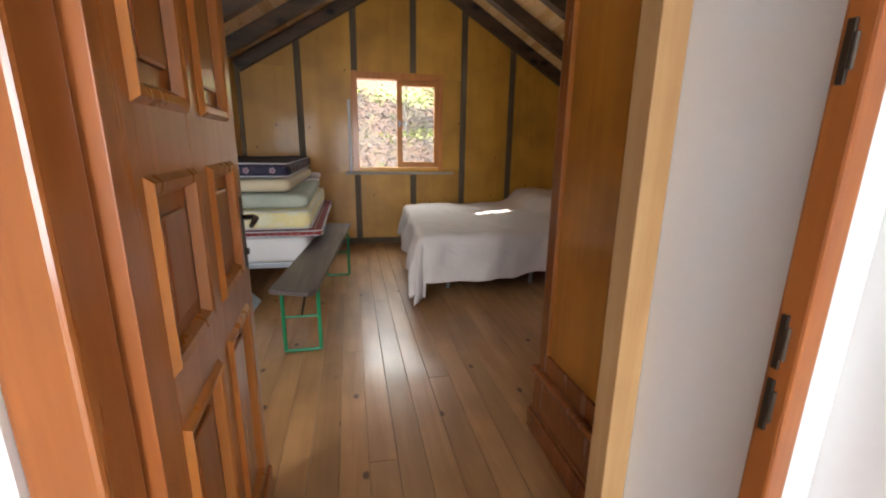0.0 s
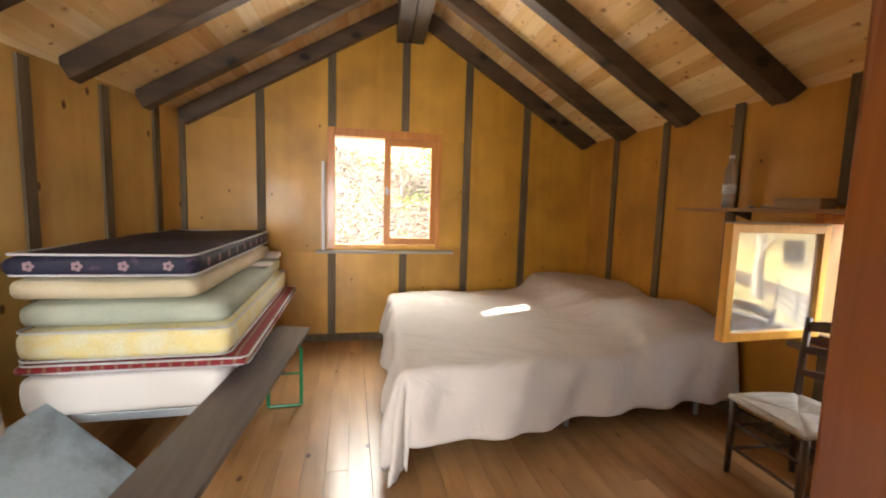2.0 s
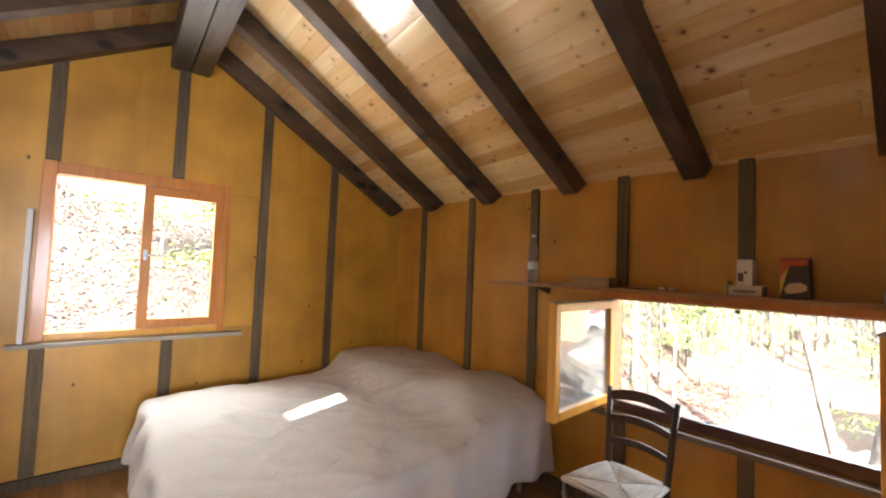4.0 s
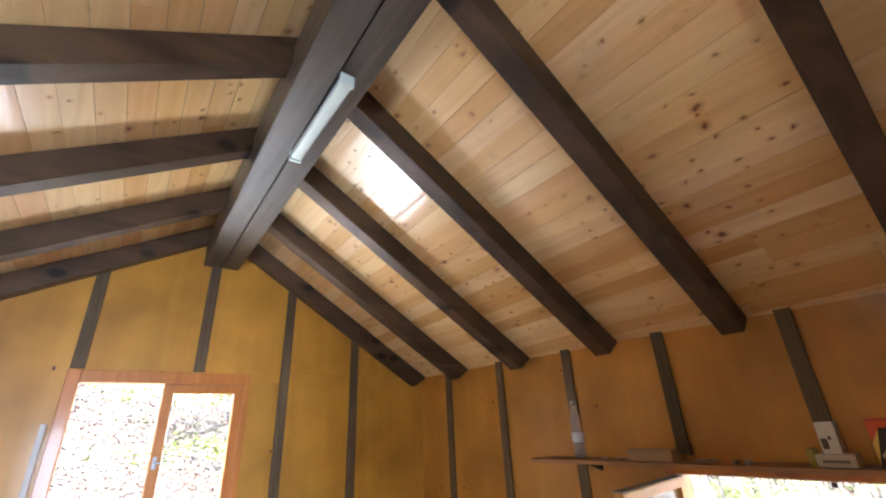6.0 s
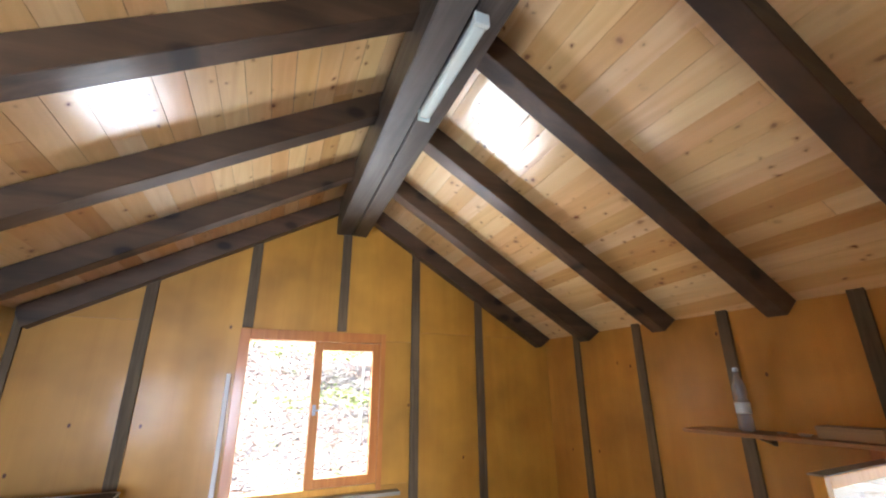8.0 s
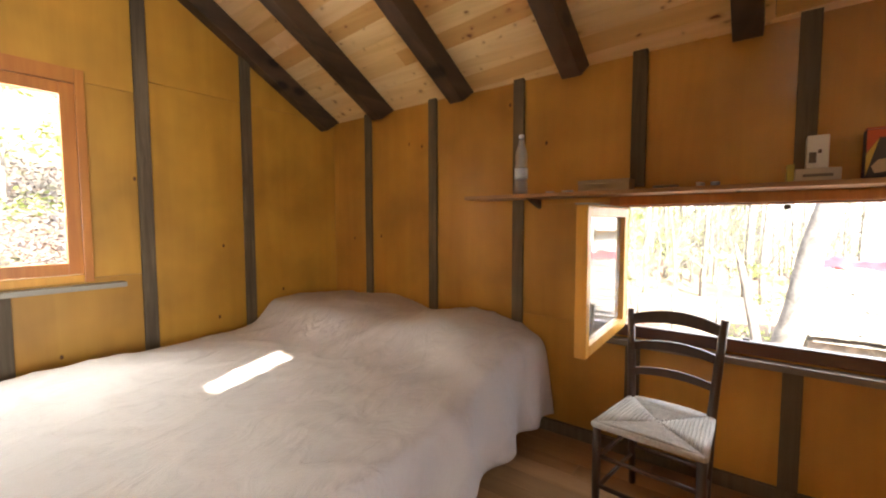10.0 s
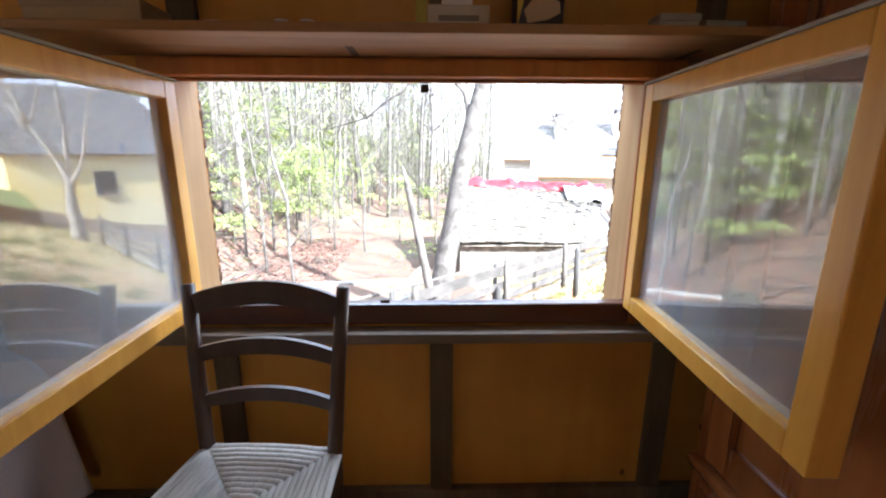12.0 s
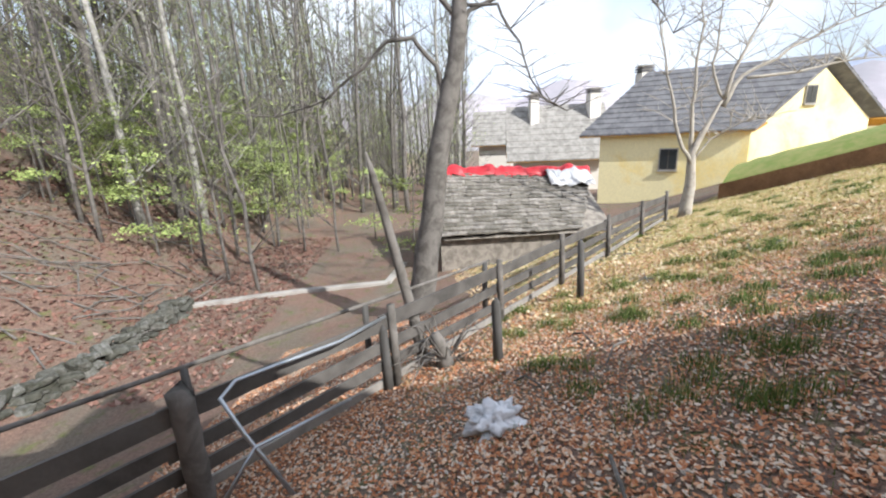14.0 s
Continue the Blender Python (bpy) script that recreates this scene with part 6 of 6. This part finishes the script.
for _ in range(50):
    x = random.uniform(30, 62)
    spots.append((x, random.uniform(3.2 - 0.14 * (x - 3.2), 7), random.randrange(6)))
used = set()
for x, y, k in spots:
    m = pose(x, y, ground_z(x, y), 0, 0, random.uniform(0, 360)) @ Matrix.Scale(random.uniform(0.8, 1.2), 4)
    if k in used:
        copy_thing(kinds[k], m)
    else:
        used.add(k)
        kinds[k].matrix_basis = m
placed = [(20.5, 14.2, 0), (21.5, 15.0, 2), (19.5, 13.0, 1), (24, 13, 2), (26, 16, 0), (22, 17.5, 2), (27, 9, 1), (30, 10, 0), (19, 16, 1), (33, 8, 2), (25, 11, 1), (29, 14, 2), (36, 9, 0), (1.8, 13.0, 1), (3.2, 14.5, 0), (2.6, 11.6, 1), (18, 12, 1), (28, 20, 2), (24, 22, 0), (38, 13, 2), (17.5, 3.2, 1), (23, 5.0, 1)]
placed += [(random.uniform(18, 44), 10.5 - 5.0 * smooth(18, 60, 30) + abs(random.gauss(0, 1)) * 8, random.randrange(3)) for _ in range(60)]
for i, (x, y, k) in enumerate(placed):
    m = pose(x, y, ground_z(x, y), 0, 0, random.uniform(0, 360)) @ Matrix.Scale(random.uniform(0.85, 1.15), 4)
    if i in (0, 1, 2):
        young[i].matrix_basis = m
        placed[i] = None
    else:
        copy_thing(young[k], m)
b = bmesh.new()
random.seed(58)
for _ in range(110):
    x, y = random.uniform(10, 24), random.uniform(9.8, 18)
    z = ground_z(x, y)
    a = random.uniform(0, math.tau)
    l = random.uniform(0.6, 2.6)
    tube([(x, y, z + 0.03), (x + l * 0.5 * math.cos(a), y + l * 0.5 * math.sin(a), ground_z(x + l * 0.5 * math.cos(a), y + l * 0.5 * math.sin(a)) + 0.18), (x + l * math.cos(a + 0.2), y + l * math.sin(a + 0.2), ground_z(x + l * math.cos(a), y + l * math.sin(a)) + random.uniform(0.05, 0.5))], [0.025, 0.018, 0.006], 5, b)
tagged(part("brushwood", b, BARK), "fallen branches and brushwood on the slope", "brushwood", kind="stuff")
b = bmesh.new()
for _ in range(16):
    x, y = random.uniform(5, 12), random.uniform(-3, 3)
    a = random.uniform(0, math.tau)
    l = random.uniform(0.3, 0.8)
    x1, y1 = x + l * math.cos(a), y + l * math.sin(a)
    tube([(x, y, bumpy(x, y) + 0.015), ((x + x1) / 2 + 0.05, (y + y1) / 2, bumpy((x + x1) / 2, (y + y1) / 2) + 0.06), (x1, y1, bumpy(x1, y1) + 0.02)], [0.014, 0.011, 0.005], 5, b)
tagged(part("fallen_twigs", b, BARK), "fallen twigs lying on the lawn", "twigs", kind="stuff")

# ---- retaining board and bank beyond the lawn ----
bank = thing("retaining_board", "brown board edging under a grassy bank", "edging", kind="structure")
pts = [(17.6, -8.0), (15.6, -9.6), (13.6, -11.2), (11.6, -12.8)]
for (x0, y0), (x1, y1) in zip(pts, pts[1:]):
    part("board", plank((x0, y0, ground_z(x0, y0) + 0.28), (x1, y1, ground_z(x1, y1) + 0.28), 0.62, 0.05), wood("edging_wood", (0.16, 0.085, 0.04), (0.30, 0.17, 0.085), "X", 0.8), bank)

random.seed(64)
b = bmesh.new()
rows = []
for k in range(25):
    f = k / 24 * 3
    i = min(2, int(f))
    x, y = pts[i][0] + (pts[i + 1][0] - pts[i][0]) * (f - i), pts[i][1] + (pts[i + 1][1] - pts[i][1]) * (f - i)
    z = ground_z(x, y)
    rows.append([b.verts.new((x + 0.62 * d, y - 0.78 * d, z + h + 0.06 * noise.noise((k * 0.7, d * 2, 1)))) for d, h in ((0.06, -0.3), (0.08, 0.52), (0.5, 0.66), (1.2, 0.95), (2.2, 1.15), (3.4, 0.9), (4.5, -0.4))])
for r0, r1 in zip(rows, rows[1:]):
    for j in range(6):
        b.faces.new((r0[j], r1[j], r1[j + 1], r0[j + 1]))
tagged(part("grass_bank", b, stained("bank_turf", (0.20, 0.26, 0.05), (0.32, 0.30, 0.10), 0.95, 3.0, (0.4, 0.65), 0.9, 30), None, "", True), "green grassy bank held by brown boards", "bank", kind="structure")

# ---- stone-roofed hut ----
SLABROCK = wood("roof_slab_stone", (0.12, 0.11, 0.10), (0.40, 0.37, 0.33), "X", 0.85, 6, 0.4, 0, 3, 9, 0, 0.5, 0.45)
RUBBLE = stained("rubble_wall", (0.30, 0.27, 0.23), (0.15, 0.13, 0.11), 0.9, 4.0, (0.42, 0.6), 0.9, 9)
hut = thing("stone_hut", "low stone hut with a rough stone slab roof", "hut", kind="structure")
LO0, LO1, HI0, HI1 = Vector((16.4, 2.6, -1.93)), Vector((16.5, -2.35, -2.0)), Vector((20.0, 1.95, -0.12)), Vector((20.0, -4.1, -0.40))
part("hut_wall", prism([(16.75, 2.3), (16.8, -2.3), (23.0, -3.9), (23.0, 1.9)], "Z", -3.5, -2.1), RUBBLE, hut)
gb = bmesh.new()
for y0, y1 in ((1.7, 2.1), (-2.9, -2.4)):
    prism([(16.9, -2.1), (23.0, -2.1), (20.0, -0.45)], "Y", y0, y1, gb)
part("gable", gb, RUBBLE, hut)
part("roof_deck", prism([(16.5, -2.06), (20.0, -0.32), (23.4, -2.06), (20.0, -0.42)], "Y", -3.6, 2.2), RUBBLE, hut)
random.seed(71)
nrow = 18
for r in range(nrow):
    f0 = r / nrow
    n = 14
    for k in range(n):
        if (r * n + k) >= 270:
            break
        g0, g1 = (k + random.uniform(-0.4, -0.05)) / n, (k + 1 + random.uniform(0.05, 0.4)) / n
        f1 = f0 + 1.5 / nrow
        q = [LO0.lerp(LO1, g0).lerp(HI0.lerp(HI1, g0), f0), LO0.lerp(LO1, g1).lerp(HI0.lerp(HI1, g1), f0),
             LO0.lerp(LO1, g1).lerp(HI0.lerp(HI1, g1), min(1, f1)), LO0.lerp(LO1, g0).lerp(HI0.lerp(HI1, g0), min(1, f1))]
        lift = random.uniform(0.03, 0.06)
        b = bmesh.new()
        lo = [b.verts.new(p + Vector((random.uniform(-0.09, 0.06), random.uniform(-0.02, 0.02), (random.uniform(0.05, 0.10) if i < 2 else 0.0)))) for i, p in enumerate(q)]
        hi = [b.verts.new(v.co + Vector((0, 0, lift))) for v in lo]
        b.faces.new(lo)
        b.faces.new(hi)
        for i in range(4):
            b.faces.new((lo[i], lo[(i + 1) % 4], hi[(i + 1) % 4], hi[i]))
        part("roof_slab", b, SLABROCK, hut)
tarp = thing("red_tarpaulin", "crumpled red tarpaulin over the hut ridge", "tarpaulin")
def sheet(p0, p1, down, n, seed):
    b = bmesh.new()
    rows = []
    for k in range(n + 1):
        c = p0.lerp(p1, k / n)
        w = 0.2 * noise.noise((k * 0.42, seed, 0)) + 0.1 * noise.noise((k * 1.3, seed, 4))
        rows.append([b.verts.new(c + Vector((dx, 0.10 * noise.noise((k * 0.8, j, seed)), dz + w + 0.12 * noise.noise((k * 0.9, j * 0.7, seed + 3))))) for j, (dx, dz) in enumerate(((0.25, 0.06), (0.0, 0.16), (-0.2, 0.10), (-down * 0.6, -down * 0.18), (-down, -down * 0.42)))])
    for r0, r1 in zip(rows, rows[1:]):
        for j in range(4):
            b.faces.new((r0[j], r1[j], r1[j + 1], r0[j + 1]))
    return b
RED = stained("red_plastic", (0.50, 0.02, 0.03), (0.36, 0.012, 0.02), 0.45, 4, (0.45, 0.7), 0.4, 20)
o = part("cover", sheet(HI0 + Vector((0, 0.1, 0.1)), HI1 + Vector((0, 0.05, 0.12)), 0.42, 34, 2), RED, tarp, smooth=True)
o.modifiers.new("thick", "SOLIDIFY").thickness = 0.01
white = thing("white_sheet", "whitish plastic sheet hanging over the roof end", "plastic sheet")
a, c = HI0.lerp(HI1, 0.68), HI0.lerp(HI1, 0.97)
o = part("cover", sheet(a + Vector((-0.35, 0, -0.02)), c + Vector((-0.35, 0, 0.0)), 0.85, 16, 5), plain("pale_sheet", (0.60, 0.60, 0.60), 0.5, 0, 0.2, 3), white, smooth=True)
o.modifiers.new("thick", "SOLIDIFY").thickness = 0.01

# ---- houses beyond ----
YELLOW = stained("yellow_render", (0.86, 0.77, 0.46), (0.84, 0.64, 0.20), 0.9, 0.45, (0.5, 0.72), 0.2, 8)
PALEWALL = plain("pale_render", (0.72, 0.68, 0.62), 0.9, 0, 0.12, 0.6)
ROOFGREY = stained("grey_roof_slabs", (0.19, 0.19, 0.20), (0.11, 0.11, 0.12), 0.8, 2.0, (0.42, 0.6), 0.6, 7)
ROOFPALE = stained("pale_roof_slabs", (0.33, 0.315, 0.29), (0.20, 0.19, 0.175), 0.85, 2.0, (0.42, 0.6), 0.6, 7)
EAVEWOOD = wood("ochre_eaves", (0.42, 0.20, 0.02), (0.60, 0.32, 0.05), "X", 0.7)
DARKGLASS = plain("dark_window_glass", (0.03, 0.035, 0.04), 0.12, 0, 0.1)


def house(name, label, corner, along, across, base, eave, ridge_z, over, wall_mat, roof_mat, bands):
    """A gabled house: its ridge runs with 'along', its gable with 'across'."""
    c, a, x = Vector((*corner, 0)), Vector((*along, 0)), Vector((*across, 0))
    ob = thing(name, label, "house", kind="structure")
    Z = Vector((0, 0, 1))
    b = bmesh.new()
    ring0 = [c, c + x, c + x + a, c + a]
    lo = [b.verts.new(p + Z * base) for p in ring0]
    hi = [b.verts.new(p + Z * eave) for p in ring0]
    g0, g1 = b.verts.new(c + x / 2 + Z * (ridge_z - 0.15)), b.verts.new(c + x / 2 + a + Z * (ridge_z - 0.15))
    b.faces.new((lo[0], lo[1], hi[1], g0, hi[0]))
    b.faces.new((lo[2], lo[3], hi[3], g1, hi[2]))
    b.faces.new((lo[1], lo[2], hi[2], hi[1]))
    b.faces.new((lo[3], lo[0], hi[0], hi[3]))
    b.faces.new(lo)
    part("wall", b, wall_mat, ob)
    au, xu = a.normalized(), x.normalized()
    slope = (ridge_z - eave) / (x.length / 2)
    for s in (1, -1):
        e0 = c + (x / 2) - s * xu * (x.length / 2 + over) - au * over + Z * (eave - slope * over + 0.12)
        r0 = c + (x / 2) - au * over + Z * (ridge_z + 0.12)
        L = a + au * 2 * over
        rf = bmesh.new()
        vs = [rf.verts.new(p) for p in (e0, e0 + L, r0 + L, r0)]
        vt = [rf.verts.new(v.co + Z * 0.16) for v in vs]
        rf.faces.new(vs)
        rf.faces.new(vt)
        for i in range(4):
            rf.faces.new((vs[i], vs[(i + 1) % 4], vt[(i + 1) % 4], vt[i]))
        roof_ob = part("roof", rf, roof_mat, ob)
        cs = bmesh.new()
        for k in range(1, bands):
            f = k / bands
            p = e0.lerp(r0, f) + Z * 0.165
            q = [p, p + L, p + L + (r0 - e0) / bands * 0.9, p + (r0 - e0) / bands * 0.9]
            vv = [cs.verts.new(w + Z * (0.05 if i < 2 else 0.0)) for i, w in enumerate(q)]
            cs.faces.new(vv)
            ww = [cs.verts.new(w) for w in q[:2]]
            cs.faces.new((vv[0], vv[1], ww[1], ww[0]))
        part("slab_course", cs, roof_mat, roof_ob)
        ev = bmesh.new()
        vs = [ev.verts.new(p) for p in (e0 - Z * 0.02, e0 + L - Z * 0.02, e0 + L + s * xu * over * 1.0 + Z * (slope * over - 0.22), e0 + s * xu * over * 1.0 + Z * (slope * over - 0.22))]
        vt = [ev.verts.new(v.co + Z * 0.1) for v in vs]
        ev.faces.new(vs)
        ev.faces.new(vt)
        for i in range(4):
            ev.faces.new((vs[i], vs[(i + 1) % 4], vt[(i + 1) % 4], vt[i]))
        part("eaves", ev, EAVEWOOD, roof_ob, "ochre boarded eaves")
    return ob


def chimney(x, y, z0, z1, w):
    ob = thing("chimney", "white rendered chimney with slatted cowl", "chimney", at=(x, y, 0), kind="structure")
    part("stack", box(-w, w, -w, w, z0, z1, 0.02), PALEWALL, ob)
    for k in range(3):
        part("cowl_slab", box(-w * 1.15, w * 1.15, -w * 1.15, w * 1.15, z1 + 0.08 + k * 0.16, z1 + 0.15 + k * 0.16), ROOFGREY if k < 2 else CONCRETE, ob)
        part("cowl_post", box(-w * 0.8, -w * 0.6, -w * 0.8, w * 0.8, z1 + 0.0 + k * 0.16, z1 + 0.08 + k * 0.16), PALEWALL, ob)
        part("cowl_post", box(w * 0.6, w * 0.8, -w * 0.8, w * 0.8, z1 + 0.0 + k * 0.16, z1 + 0.08 + k * 0.16), PALEWALL, ob)


def house_window(parent, p, u, n, w, h, shutter=None):
    p, u, n = Vector(p), Vector((*u, 0)).normalized(), Vector((*n, 0)).normalized()
    m = Matrix.Translation(p) @ Matrix((u, n, Vector((0, 0, 1)))).transposed().to_4x4()
    f = part("window", box(-w / 2 - 0.07, w / 2 + 0.07, 0.0, 0.06, -h / 2 - 0.07, h / 2 + 0.07, 0.01), CONCRETE, parent)
    f.matrix_world = m
    g = part("pane", box(-w / 2, w / 2, 0.055, 0.075, -h / 2, h / 2), DARKGLASS, f)
    part("mullion", box(-0.025, 0.025, 0.07, 0.09, -h / 2, h / 2), OLDWOOD, f)
    part("sill", box(-w / 2 - 0.12, w / 2 + 0.12, 0.0, 0.16, -h / 2 - 0.13, -h / 2 - 0.07), CONCRETE, f)


C, AL, AC = (26.0, -16.1), (4.4, 6.7), (0.6, -7.8)
yh = house("yellow_house", "yellow rendered house with a grey stone slab roof", C, AL, AC, -4.5, 1.35, 4.55, 0.7, YELLOW, ROOFGREY, 12)
house_window(yh, (26.25, -19.6, 2.75), AC, (-1, -0.08), 0.65, 0.9)
house_window(yh, (28.19, -12.76, -0.6), AL, (-0.836, 0.549), 0.9, 1.2)
dorm = part("roof_hatch", box(-0.5, 0.5, -0.7, 0.7, 0, 0.5, 0.03), PALEWALL, yh)
dorm.location = (29.0, -18.2, 2.9)
chimney(32.0, -13.0, 2.0, 4.9, 0.42)
h2 = house("stone_house", "old house with a pale stone slab roof", (39.0, -13.6), (1.5, 7.2), (7.0, -1.6), -4.5, -0.3, 3.6, 0.8, PALEWALL, ROOFPALE, 9)
chimney(42.5, -8.6, 2.0, 4.3, 0.4)
chimney(41.8, -13.9, 1.5, 4.6, 0.5)
h3 = house("stone_house", "small grey stone house farther down the valley", (50, -12.0), (1.5, 7.0), (6.0, -1.5), -5, 0.9, 3.9, 0.8, PALEWALL, ROOFPALE, 8)

# ---- far mountains ----
def ridge_line(name, label, dist, high, seed, material):
    b = bmesh.new()
    rows = []
    n = 120
    for k in range(n + 1):
        a = radians(-80 + 160 * k / n)
        h = high * (0.55 + 0.45 * noise.noise((k * 0.045, seed, 0)) + 0.16 * noise.noise((k * 0.17, seed, 3)) + 0.05 * noise.noise((k * 0.6, seed, 7)))
        rows.append([b.verts.new(((dist + d) * math.cos(a), (dist + d) * math.sin(a), z)) for d, z in ((0, -12), (dist * 0.18, h * 0.55 - 4), (dist * 0.32, h))])
    for r0, r1 in zip(rows, rows[1:]):
        for j in range(2):
            b.faces.new((r0[j], r1[j], r1[j + 1], r0[j + 1]))
    return tagged(part(name, b, material, None, "", True), label, "mountain", kind="structure")


# distance haze is mixed into these pale and bluish mountain colours
HAZE1 = stained("wooded_mountain_haze_tint", (0.42, 0.38, 0.42), (0.33, 0.32, 0.34), 1.0, 0.02, (0.4, 0.6), 0.0, 0.3)
HAZE2 = stained("mountain_haze_blue", (0.48, 0.52, 0.62), (0.42, 0.46, 0.56), 1.0, 0.01, (0.4, 0.6), 0.0, 0.2)
ridge_line("mountain_ridge", "wooded mountain slope with thin haze in its colour", 260, 62, 3, HAZE1)
ridge_line("mountain_ridge", "far mountain ridge coloured hazy blue", 620, 175, 8, HAZE2)
